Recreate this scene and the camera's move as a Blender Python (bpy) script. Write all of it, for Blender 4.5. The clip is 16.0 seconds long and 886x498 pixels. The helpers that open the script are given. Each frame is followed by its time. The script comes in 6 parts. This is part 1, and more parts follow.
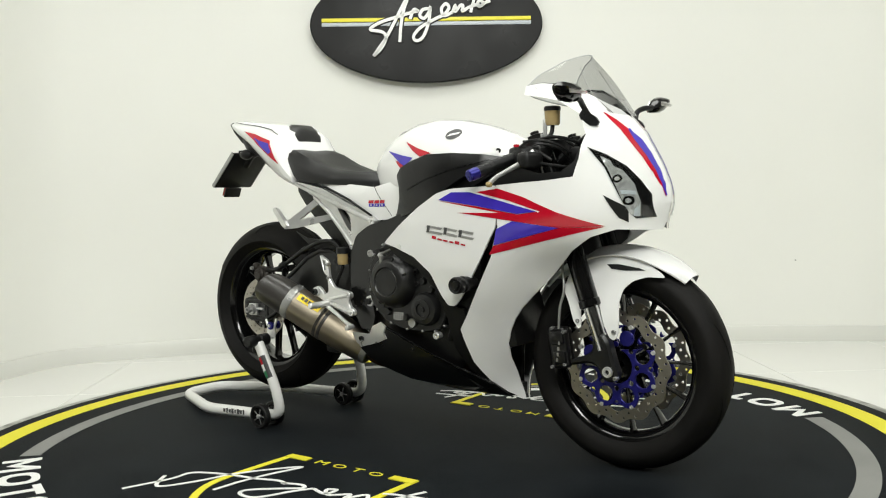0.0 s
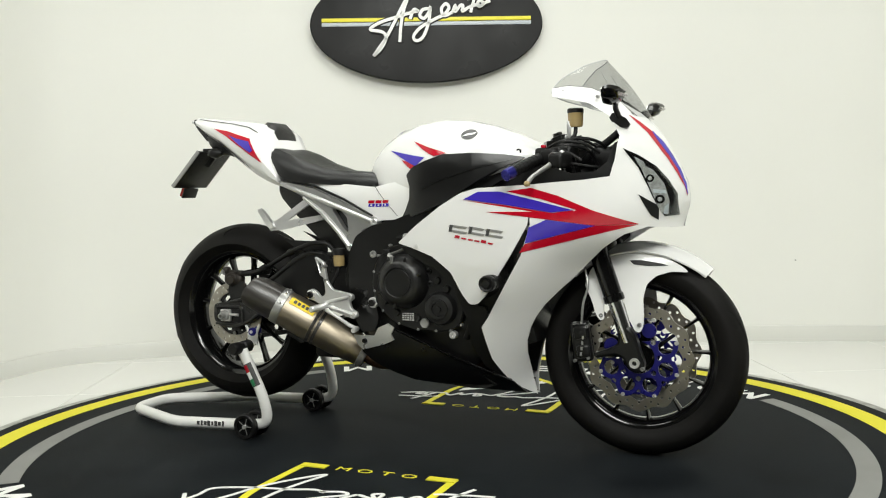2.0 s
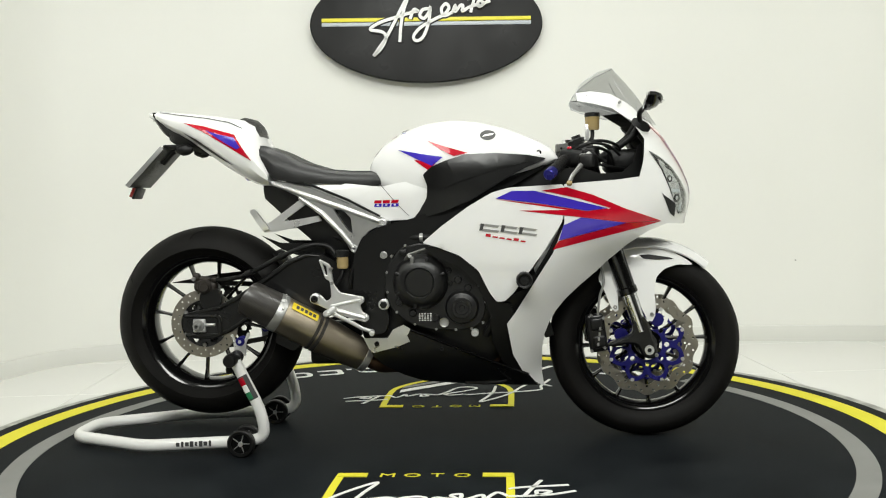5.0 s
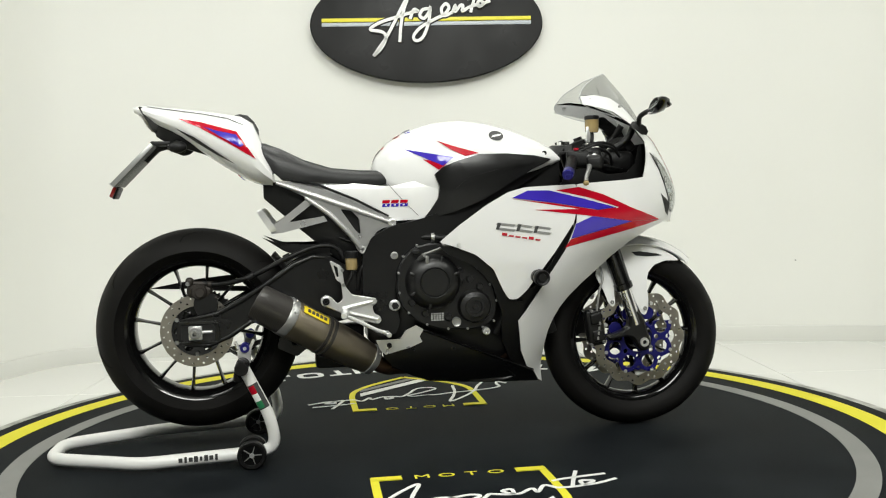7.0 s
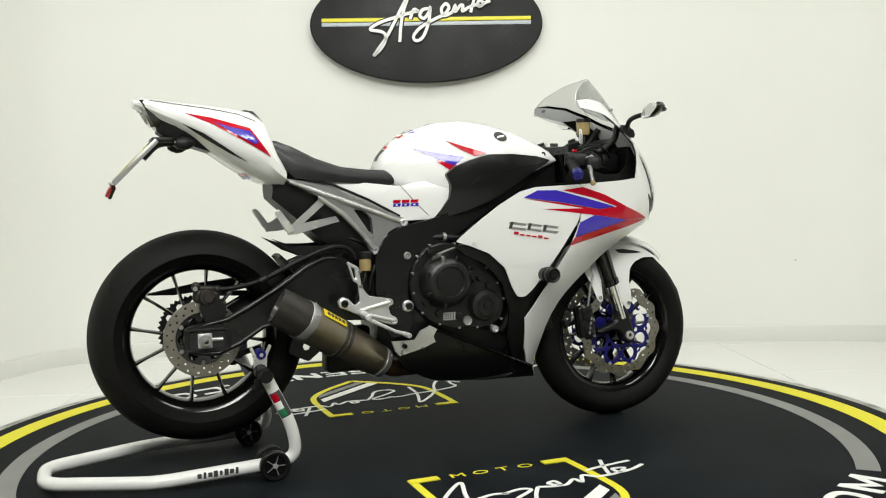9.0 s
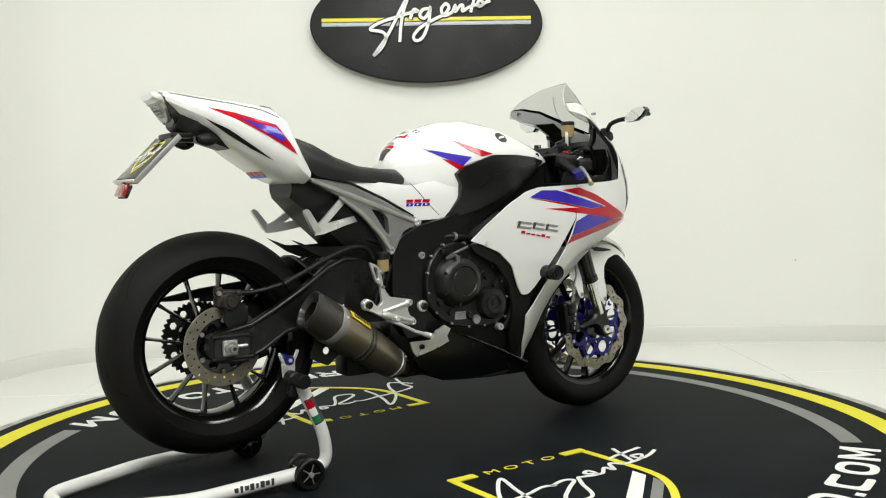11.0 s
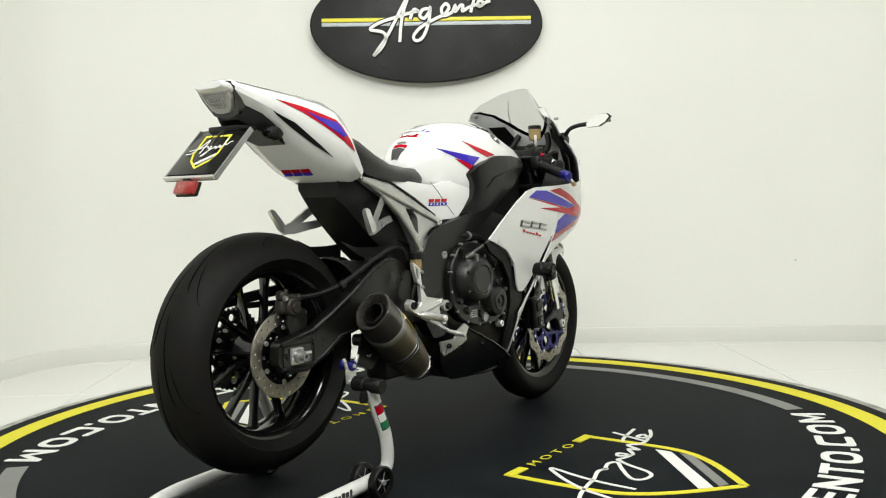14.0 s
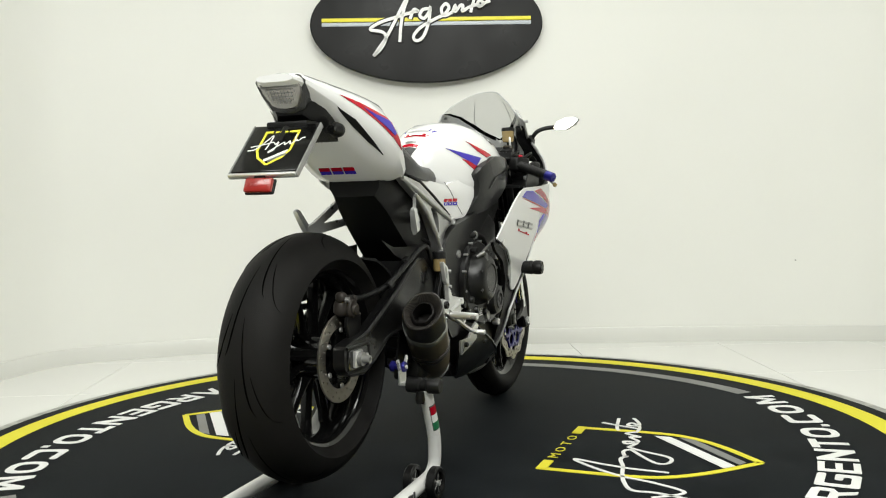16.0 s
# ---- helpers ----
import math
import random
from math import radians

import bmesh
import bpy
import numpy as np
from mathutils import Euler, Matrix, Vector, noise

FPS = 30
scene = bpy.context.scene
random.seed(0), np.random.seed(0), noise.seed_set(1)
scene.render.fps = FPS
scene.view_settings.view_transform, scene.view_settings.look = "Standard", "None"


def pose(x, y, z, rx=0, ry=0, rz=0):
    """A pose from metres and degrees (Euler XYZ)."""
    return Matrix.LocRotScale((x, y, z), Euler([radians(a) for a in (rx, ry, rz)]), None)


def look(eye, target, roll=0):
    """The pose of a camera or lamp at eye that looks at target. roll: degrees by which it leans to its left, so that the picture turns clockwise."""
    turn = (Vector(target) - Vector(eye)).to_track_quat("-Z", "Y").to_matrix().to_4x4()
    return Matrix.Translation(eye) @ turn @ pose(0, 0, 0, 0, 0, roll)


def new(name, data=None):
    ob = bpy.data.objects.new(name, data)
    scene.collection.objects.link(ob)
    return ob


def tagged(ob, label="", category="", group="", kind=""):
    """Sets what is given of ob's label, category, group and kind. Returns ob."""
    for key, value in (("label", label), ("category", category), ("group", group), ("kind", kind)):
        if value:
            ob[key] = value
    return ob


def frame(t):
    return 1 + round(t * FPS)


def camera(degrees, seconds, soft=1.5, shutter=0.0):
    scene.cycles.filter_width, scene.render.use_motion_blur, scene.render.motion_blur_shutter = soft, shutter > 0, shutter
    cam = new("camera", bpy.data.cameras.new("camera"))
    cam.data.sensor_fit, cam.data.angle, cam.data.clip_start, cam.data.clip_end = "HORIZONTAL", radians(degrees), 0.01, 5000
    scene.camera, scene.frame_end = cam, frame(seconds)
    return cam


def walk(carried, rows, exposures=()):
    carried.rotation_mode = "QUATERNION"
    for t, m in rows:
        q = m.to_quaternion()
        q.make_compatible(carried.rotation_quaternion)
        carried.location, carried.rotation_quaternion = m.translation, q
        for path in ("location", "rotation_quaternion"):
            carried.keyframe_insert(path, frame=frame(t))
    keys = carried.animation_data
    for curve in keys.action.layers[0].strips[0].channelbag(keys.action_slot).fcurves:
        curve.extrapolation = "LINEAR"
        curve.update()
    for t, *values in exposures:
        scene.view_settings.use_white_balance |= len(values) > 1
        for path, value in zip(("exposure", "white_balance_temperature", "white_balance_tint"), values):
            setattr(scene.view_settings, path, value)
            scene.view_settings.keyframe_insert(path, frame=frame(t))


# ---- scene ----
cam = camera(51.01, 16.0, soft=1.1)
EYE = (-0.0625, -2.9809, 0.7853)
AIM = (-0.0302, -1.9832, 0.7264)
walk(cam, [(0.0, look(EYE, AIM, -1.41)), (16.0, look(EYE, AIM, -1.41))], exposures=[(0.0, 0.06), (16.0, 0.06)])

# ---- light ----
world = bpy.data.worlds.new("world")
world.use_nodes = True
world.node_tree.nodes["Background"].inputs[0].default_value = (1.0, 0.97, 0.9, 1)
world.node_tree.nodes["Background"].inputs[1].default_value = 0.3
scene.world = world


def ceiling_lamp(x, y, z, sx, sy, watts, aim=None):
    data = bpy.data.lights.new("ceiling_lamp", "AREA")
    data.shape, data.size, data.size_y, data.energy, data.color = "RECTANGLE", sx, sy, watts, (0.985, 1.0, 0.945)
    ob = new("ceiling_lamp", data)
    ob.matrix_world = look((x, y, z), aim or (x, y, 0))
    return ob


CEIL = 3.2
ceiling_lamp(0.0, 0.2, CEIL - 0.06, 1.4, 1.4, 36)
ceiling_lamp(-1.9, -1.5, CEIL - 0.06, 1.2, 1.2, 40, (-1.0, 0.3, 0.3))
ceiling_lamp(1.9, -1.5, CEIL - 0.06, 1.2, 1.2, 50, (1.3, 0.5, 0.5))
ceiling_lamp(0.0, -3.4, CEIL - 0.25, 2.4, 1.0, 142, (0.0, 0.0, 0.45))

# ---- materials ----


def material(name, color, rough=0.5, metal=0.0, coat=0.0, vary=0.08, scale=8.0, bump=0.0, bump_scale=200.0, dirt=None, dirt_amount=0.0, rough_vary=0.08, spec=0.5):
    """A surface with colour variation at two scales, roughness variation and fine relief."""
    m = bpy.data.materials.new(name)
    m.use_nodes = True
    nt = m.node_tree
    n, l = nt.nodes, nt.links
    b = n["Principled BSDF"]
    b.inputs["Metallic"].default_value = metal
    b.inputs["Coat Weight"].default_value = coat
    b.inputs["Coat Roughness"].default_value = 0.04
    b.inputs["Specular IOR Level"].default_value = spec
    co = n.new("ShaderNodeTexCoord")
    big = n.new("ShaderNodeTexNoise")
    big.inputs["Scale"].default_value, big.inputs["Detail"].default_value = scale, 4
    fine = n.new("ShaderNodeTexNoise")
    fine.inputs["Scale"].default_value, fine.inputs["Detail"].default_value = bump_scale, 3
    l.new(co.outputs["Object"], big.inputs["Vector"])
    l.new(co.outputs["Object"], fine.inputs["Vector"])
    ramp = n.new("ShaderNodeMapRange")
    ramp.inputs["From Min"].default_value, ramp.inputs["From Max"].default_value = 0.3, 0.7
    l.new(big.outputs["Fac"], ramp.inputs["Value"])
    mix = n.new("ShaderNodeMix")
    mix.data_type = "RGBA"
    d = dirt or tuple(max(0.0, v * (1 - 2 * vary)) for v in color)
    mix.inputs["A"].default_value = (*color, 1)
    mix.inputs["B"].default_value = (*d, 1)
    amount = n.new("ShaderNodeMath")
    amount.operation = "MULTIPLY"
    amount.inputs[1].default_value = dirt_amount if dirt else 0.6
    l.new(ramp.outputs["Result"], amount.inputs[0])
    l.new(amount.outputs[0], mix.inputs["Factor"])
    l.new(mix.outputs["Result"], b.inputs["Base Color"])
    rr = n.new("ShaderNodeMapRange")
    rr.inputs["To Min"].default_value, rr.inputs["To Max"].default_value = max(0.02, rough - rough_vary), min(1, rough + rough_vary)
    l.new(big.outputs["Fac"], rr.inputs["Value"])
    l.new(rr.outputs["Result"], b.inputs["Roughness"])
    if bump:
        bp = n.new("ShaderNodeBump")
        bp.inputs["Strength"].default_value, bp.inputs["Distance"].default_value = bump, 0.002
        l.new(fine.outputs["Fac"], bp.inputs["Height"])
        l.new(bp.outputs["Normal"], b.inputs["Normal"])
    return m


def glass_mat(name, color, alpha_mix=0.75, rough=0.03):
    """Thin tinted sheet: mostly lets light through, with gloss."""
    m = bpy.data.materials.new(name)
    m.use_nodes = True
    n, l = m.node_tree.nodes, m.node_tree.links
    out = n["Material Output"]
    tr = n.new("ShaderNodeBsdfTransparent")
    tr.inputs[0].default_value = (*color, 1)
    gl = n.new("ShaderNodeBsdfGlossy")
    gl.inputs["Roughness"].default_value = rough
    lw = n.new("ShaderNodeLayerWeight")
    lw.inputs[0].default_value = 0.5
    fr = n.new("ShaderNodeMapRange")
    fr.interpolation_type = "SMOOTHSTEP"
    fr.inputs["From Min"].default_value, fr.inputs["From Max"].default_value = 0.45, 1.0
    fr.inputs["To Min"].default_value, fr.inputs["To Max"].default_value = 0.04, 0.5
    l.new(lw.outputs["Facing"], fr.inputs["Value"])
    mx = n.new("ShaderNodeMixShader")
    l.new(fr.outputs[0], mx.inputs[0])
    l.new(tr.outputs[0], mx.inputs[1])
    l.new(gl.outputs[0], mx.inputs[2])
    l.new(mx.outputs[0], out.inputs["Surface"])
    return m


WHITE_WALL = material("white_wall_paint", (0.80, 0.80, 0.76), 0.6, vary=0.02, scale=1.2, bump=0.06, bump_scale=120)
# dark tone for the added unseen walls, chosen to dim reflections and bounce
DARK_WALL = material("unseen_dark_wall", (0.11, 0.11, 0.106), 0.7, vary=0.1, scale=1.5, bump=0.05, bump_scale=90)
CEIL_PAINT = material("ceiling_paint", (0.45, 0.45, 0.43), 0.8, vary=0.04, scale=1.0)
WHITE_TILE = material("white_floor_tile", (0.80, 0.80, 0.77), 0.18, vary=0.03, scale=2.0, bump=0.02, bump_scale=60)
GROUT = material("tile_grout", (0.6, 0.6, 0.56), 0.8)
CARPET = material("black_rubber_mat", (0.0042, 0.0055, 0.0070), 0.65, vary=0.2, scale=4.5, bump=0.4, bump_scale=600, dirt=(0.0155, 0.0185, 0.0205), dirt_amount=0.75, spec=0.04)
YELLOW = material("yellow_print", (0.72, 0.66, 0.035), 0.6, vary=0.06, scale=6, bump=0.1, bump_scale=600, spec=0.2)
GREY_PRINT = material("grey_print", (0.22, 0.22, 0.21), 0.6, vary=0.08, scale=6, bump=0.1, bump_scale=600, spec=0.2)
WHITE_PRINT = material("white_print", (0.78, 0.78, 0.76), 0.6, vary=0.04, scale=6, bump=0.1, bump_scale=600, spec=0.2)
RIM_GREY = material("worn_grey_rim", (0.42, 0.42, 0.39), 0.6, vary=0.2, scale=14, bump=0.3, bump_scale=200, dirt=(0.08, 0.08, 0.075), dirt_amount=0.7)
SIGN_BLACK = material("sign_black", (0.0045, 0.0045, 0.0042), 0.3, vary=0.2, scale=5, bump=0.08, bump_scale=30, rough_vary=0.12, spec=0.14)
SIGN_GREY = material("sign_grey", (0.52, 0.56, 0.6), 0.4, vary=0.03)
SIGN_YELLOW = material("sign_yellow", (0.83, 0.75, 0.06), 0.4, vary=0.03)
SIGN_WHITE = material("sign_white", (0.85, 0.85, 0.83), 0.4, vary=0.02)
PAINT_WHITE = material("white_gloss_paint", (0.755, 0.755, 0.745), 0.08, vary=0.015, scale=3, rough_vary=0.03)
PAINT_RED = material("red_gloss_paint", (0.44, 0.004, 0.018), 0.12, vary=0.03, scale=4)
PAINT_BLUE = material("blue_gloss_paint", (0.045, 0.026, 0.40), 0.12, vary=0.03, scale=4)
BLACK_PLASTIC = material("matt_black_plastic", (0.0048, 0.0048, 0.0048), 0.42, vary=0.2, scale=12, bump=0.25, bump_scale=900, spec=0.3)
BLACK_GLOSS = material("gloss_black", (0.004, 0.004, 0.004), 0.12, vary=0.1, scale=10, spec=0.5)
FRAME_BLACK = material("satin_black_frame", (0.0050, 0.0050, 0.0050), 0.3, vary=0.15, scale=10, bump=0.08, bump_scale=500, spec=0.45)
ENGINE_BLACK = material("engine_black", (0.0060, 0.0060, 0.0060), 0.33, vary=0.2, scale=20, bump=0.2, bump_scale=700, spec=0.5)
TYRE = material("tyre_rubber", (0.0052, 0.0050, 0.0047), 0.6, vary=0.25, scale=9, bump=0.25, bump_scale=400, dirt=(0.012, 0.011, 0.010), dirt_amount=0.5, spec=0.14)
TREAD = material("tyre_groove", (0.0015, 0.0015, 0.0015), 0.9, spec=0.0)
ALLOY = material("brushed_alloy", (0.74, 0.74, 0.73), 0.30, metal=0.72, vary=0.08, scale=20, bump=0.06, bump_scale=300)
ALLOY_GREY = material("grey_cast_alloy", (0.38, 0.38, 0.37), 0.38, metal=0.7, vary=0.12, scale=20, bump=0.1, bump_scale=400)
CHROME = material("chrome", (0.82, 0.82, 0.82), 0.09, metal=1.0, vary=0.03, rough_vary=0.03)
DISC_STEEL = material("brake_disc_steel", (0.40, 0.375, 0.33), 0.34, metal=1.0, vary=0.12, scale=25, bump=0.05, bump_scale=500)
TITANIUM = material("brushed_titanium", (0.37, 0.32, 0.245), 0.42, metal=1.0, vary=0.12, scale=14, bump=0.06, bump_scale=350)
BURNT = material("heat_tinted_steel", (0.17, 0.10, 0.065), 0.4, metal=0.9, vary=0.3, scale=18)
BLUE_ANO = material("blue_anodised", (0.014, 0.013, 0.17), 0.3, metal=0.5, vary=0.1, scale=20)
GOLD = material("gold_fluid", (0.34, 0.25, 0.11), 0.25, vary=0.1, scale=30)
SEAT_BLACK = material("black_vinyl", (0.007, 0.007, 0.0072), 0.36, vary=0.15, scale=9, bump=0.3, bump_scale=800, spec=0.5)
STAND_WHITE = material("white_enamel", (0.78, 0.78, 0.76), 0.3, coat=0.4, vary=0.03, scale=10)
RED_LENS = material("red_reflector", (0.32, 0.02, 0.015), 0.25, coat=0.8, vary=0.15, scale=60, bump=0.3, bump_scale=300)
CLEAR_LENS = material("clear_tail_lens", (0.30, 0.285, 0.265), 0.18, metal=0.4, coat=1.0, vary=0.25, scale=50, bump=0.6, bump_scale=160)
TAG_YELLOW = material("yellow_tag", (0.82, 0.62, 0.02), 0.4, vary=0.05)
GREEN = material("green_decal", (0.02, 0.2, 0.08), 0.4)
DARK_PRINT = material("dark_print", (0.05, 0.05, 0.05), 0.5)
MIRROR = material("mirror_glass", (0.85, 0.86, 0.86), 0.03, metal=1.0, vary=0.01, rough_vary=0.01)
SMOKE = glass_mat("smoked_screen", (0.74, 0.745, 0.745))
CLEAR = glass_mat("clear_lens", (0.92, 0.93, 0.93))

# ---- mesh tools ----


def link_bm(name, bm, mat, angle=38):
    for f in bm.faces:
        f.smooth = True
    for e in bm.edges:
        if len(e.link_faces) == 2 and e.calc_face_angle(0) > radians(angle):
            e.smooth = False
    me = bpy.data.meshes.new(name)
    bm.to_mesh(me)
    bm.free()
    me.materials.append(mat)
    return new(name, me)


def part(name, bm, mat, parent, label=""):
    ob = link_bm(name, bm, mat)
    ob.parent = parent
    if label:
        ob["label"] = label
    return ob


def empty(name, label, category, group="", kind=""):
    return tagged(new(name), label, category, group, kind)


def xform(bm, m):
    bmesh.ops.transform(bm, matrix=m, verts=bm.verts)
    return bm


def join(*bms):
    """Several bmeshes in one."""
    out = bmesh.new()
    for b in bms:
        me = bpy.data.meshes.new("tmp")
        b.to_mesh(me)
        b.free()
        out.from_mesh(me)
        bpy.data.meshes.remove(me)
    return out


def box(cx, cy, cz, sx, sy, sz, bevel=0.0, seg=2):
    bm = bmesh.new()
    bmesh.ops.create_cube(bm, size=1, matrix=Matrix.Translation((cx, cy, cz)) @ Matrix.Diagonal((sx, sy, sz, 1)))
    if bevel:
        bmesh.ops.bevel(bm, geom=bm.edges[:], offset=bevel, segments=seg, affect="EDGES", profile=0.5)
    return bm


def lathe(profile, seg=48, axis="y"):
    """Turns a profile of (radius, height) round an axis; a closed profile gives a closed body."""
    bm = bmesh.new()
    rings = []
    for i in range(seg):
        a = 2 * math.pi * i / seg
        c, s = math.cos(a), math.sin(a)
        ring = []
        for r, hh in profile:
            co = {"y": (r * c, hh, r * s), "z": (r * c, r * s, hh), "x": (hh, r * c, r * s)}[axis]
            ring.append(bm.verts.new(co))
        rings.append(ring)
    n = len(profile)
    for i in range(seg):
        p, q = rings[i], rings[(i + 1) % seg]
        for j in range(n):
            k = (j + 1) % n
            bm.faces.new((p[j], p[k], q[k], q[j]))
    bmesh.ops.remove_doubles(bm, verts=bm.verts, dist=1e-5)
    bmesh.ops.recalc_face_normals(bm, faces=bm.faces)
    return bm


def rod(a, b, r, r2=None, seg=16, bevel=0.0):
    """A round bar from a to b."""
    a, b = Vector(a), Vector(b)
    d = b - a
    h, r2 = d.length, r if r2 is None else r2
    e = min(bevel, h / 3)
    prof = [(0, 0), (r - e, 0), (r, e), (r2, h - e), (r2 - e, h), (0, h)] if e else [(0, 0), (r, 0), (r2, h), (0, h)]
    bm = lathe(prof, seg, "z")
    m = Matrix.Translation(a) @ d.to_track_quat("Z", "Y").to_matrix().to_4x4()
    return xform(bm, m)


def tube(points, r, seg=12, smooth=6, closed=False):
    """A bent round tube through points, with rounded bends."""
    pts = [Vector(p) for p in points]
    path = []
    n = len(pts)
    for i in range(n - 1):
        p0 = pts[max(i - 1, 0)]
        p1, p2 = pts[i], pts[i + 1]
        p3 = pts[min(i + 2, n - 1)]
        for k in range(smooth):
            t = k / smooth
            path.append(0.5 * ((2 * p1) + (p2 - p0) * t + (2 * p0 - 5 * p1 + 4 * p2 - p3) * t * t + (3 * p1 - p0 - 3 * p2 + p3) * t ** 3))
    path.append(pts[-1])
    return sweep(path, r, seg)


def sweep(path, r, seg=12):
    bm = bmesh.new()
    rings = []
    up = Vector((0.13, 0.31, 0.94)).normalized()
    for i, p in enumerate(path):
        d = (path[min(i + 1, len(path) - 1)] - path[max(i - 1, 0)]).normalized()
        side = d.cross(up)
        if side.length < 0.1:
            side = d.cross(Vector((1, 0.2, 0)))
        side.normalize()
        up = side.cross(d).normalized()
        rr = r[i] if isinstance(r, list) else r
        rings.append([bm.verts.new(p + rr * (math.cos(2 * math.pi * k / seg) * side + math.sin(2 * math.pi * k / seg) * up)) for k in range(seg)])
    for a, b in zip(rings, rings[1:]):
        for k in range(seg):
            bm.faces.new((a[k], a[(k + 1) % seg], b[(k + 1) % seg], b[k]))
    bm.faces.new(rings[0])
    bm.faces.new(rings[-1])
    bmesh.ops.recalc_face_normals(bm, faces=bm.faces)
    return bm


def elbow(points, bend, steps=6):
    """A path of straight runs with round bends of the given radius."""
    pts = [Vector(p) for p in points]
    path = [pts[0]]
    for a, b, c in zip(pts, pts[1:], pts[2:]):
        u, v = (a - b).normalized(), (c - b).normalized()
        e = min(bend, (a - b).length * 0.49, (c - b).length * 0.49)
        for k in range(steps + 1):
            t = k / steps
            path.append((1 - t) ** 2 * (b + u * e) + 2 * t * (1 - t) * b + t * t * (b + v * e))
    path.append(pts[-1])
    return path


def rounded(outline, r, steps=3):
    """Rounds the corners of a 2D outline."""
    out = []
    n = len(outline)
    for i in range(n):
        p, q, s = Vector(outline[i - 1]), Vector(outline[i]), Vector(outline[(i + 1) % n])
        e = min(r, (p - q).length * 0.45, (s - q).length * 0.45)
        a, b = q + (p - q).normalized() * e, q + (s - q).normalized() * e
        for k in range(steps + 1):
            t = k / steps
            out.append(tuple((1 - t) ** 2 * a + 2 * t * (1 - t) * q + t * t * b))
    return out


def plate(outline, thick, bevel=0.0, holes=()):
    """A flat plate with its outline in x, z, from y = 0 to y = thick; holes are outlines too."""
    bm = bmesh.new()
    edges = []
    for ring in (outline, *holes):
        vs = [bm.verts.new((x, 0, z)) for x, z in ring]
        edges += [bm.edges.new((vs[i - 1], vs[i])) for i in range(len(vs))]
    bmesh.ops.triangle_fill(bm, use_beauty=True, use_dissolve=False, edges=edges)
    faces = bm.faces[:]
    ret = bmesh.ops.extrude_face_region(bm, geom=faces)
    bmesh.ops.translate(bm, vec=(0, thick, 0), verts=[v for v in ret["geom"] if isinstance(v, bmesh.types.BMVert)])
    bmesh.ops.recalc_face_normals(bm, faces=bm.faces)
    if bevel:
        es = [e for e in bm.edges if len(e.link_faces) == 2 and e.calc_face_angle(0) > 1.2]
        bmesh.ops.bevel(bm, geom=es, offset=bevel, segments=1, affect="EDGES")
    return bm


def panel(outline, yf, thick=0.004, step=0.02, side=-1, off=0.0, holes=(), dense=()):
    """A body panel: a side outline in x, z, laid on the surface y = yf(x, z), with thickness inwards."""
    bm = bmesh.new()
    edges = []
    for ring in (outline, *holes):
        vs = [bm.verts.new((x, 0, z)) for x, z in ring]
        edges += [bm.edges.new((vs[i - 1], vs[i])) for i in range(len(vs))]
    bmesh.ops.triangle_fill(bm, use_beauty=True, use_dissolve=False, edges=edges)
    xs = [p[0] for p in outline]
    zs = [p[1] for p in outline]
    for k, lo, hi in ((0, min(xs), max(xs)), (2, min(zs), max(zs))):
        n = int((hi - lo) / step)
        for i in range(1, n + 1):
            co, no = [0, 0, 0], [0, 0, 0]
            co[k], no[k] = lo + (hi - lo) * i / (n + 1), 1
            bmesh.ops.bisect_plane(bm, geom=bm.verts[:] + bm.edges[:] + bm.faces[:], plane_co=co, plane_no=no, dist=1e-5)
    for x in dense:
        bmesh.ops.bisect_plane(bm, geom=bm.verts[:] + bm.edges[:] + bm.faces[:], plane_co=(x, 0, 0), plane_no=(1, 0, 0), dist=1e-5)
    bmesh.ops.remove_doubles(bm, verts=bm.verts, dist=2e-4)
    faces = bm.faces[:]
    ret = bmesh.ops.extrude_face_region(bm, geom=faces)
    inner = {v for v in ret["geom"] if isinstance(v, bmesh.types.BMVert)}
    for v in bm.verts:
        y = yf(v.co.x, v.co.z) + off
        v.co.y = side * (max(y - thick, 0) if v in inner else y)
    bmesh.ops.recalc_face_normals(bm, faces=bm.faces)
    return bm


def loft(sections, caps=True):
    """Skins closed rings of points, all with the same count."""
    bm = bmesh.new()
    rings = [[bm.verts.new(p) for p in s] for s in sections]
    n = len(rings[0])
    for a, b in zip(rings, rings[1:]):
        for k in range(n):
            bm.faces.new((a[k], a[(k + 1) % n], b[(k + 1) % n], b[k]))
    if caps:
        bm.faces.new(rings[0])
        bm.faces.new(rings[-1])
    bmesh.ops.remove_doubles(bm, verts=bm.verts, dist=1e-5)
    bmesh.ops.recalc_face_normals(bm, faces=bm.faces)
    return bm


def mirrored(half):
    """A ring from its right half: points (y, z) from the top centre down to the bottom centre."""
    return [(-y, z) for y, z in half] + [(y, z) for y, z in reversed(half[1:-1] if half[0][0] == 0 else half)]


def curve_at(x, xs, vs):
    """A smooth curve through values."""
    if x <= xs[0]:
        return vs[0]
    for i in range(len(xs) - 1):
        if x <= xs[i + 1]:
            t = (x - xs[i]) / (xs[i + 1] - xs[i])
            p0 = vs[max(i - 1, 0)]
            p1, p2 = vs[i], vs[i + 1]
            p3 = vs[min(i + 2, len(vs) - 1)]
            return 0.5 * ((2 * p1) + (p2 - p0) * t + (2 * p0 - 5 * p1 + 4 * p2 - p3) * t * t + (3 * p1 - p0 - 3 * p2 + p3) * t ** 3)
    return vs[-1]


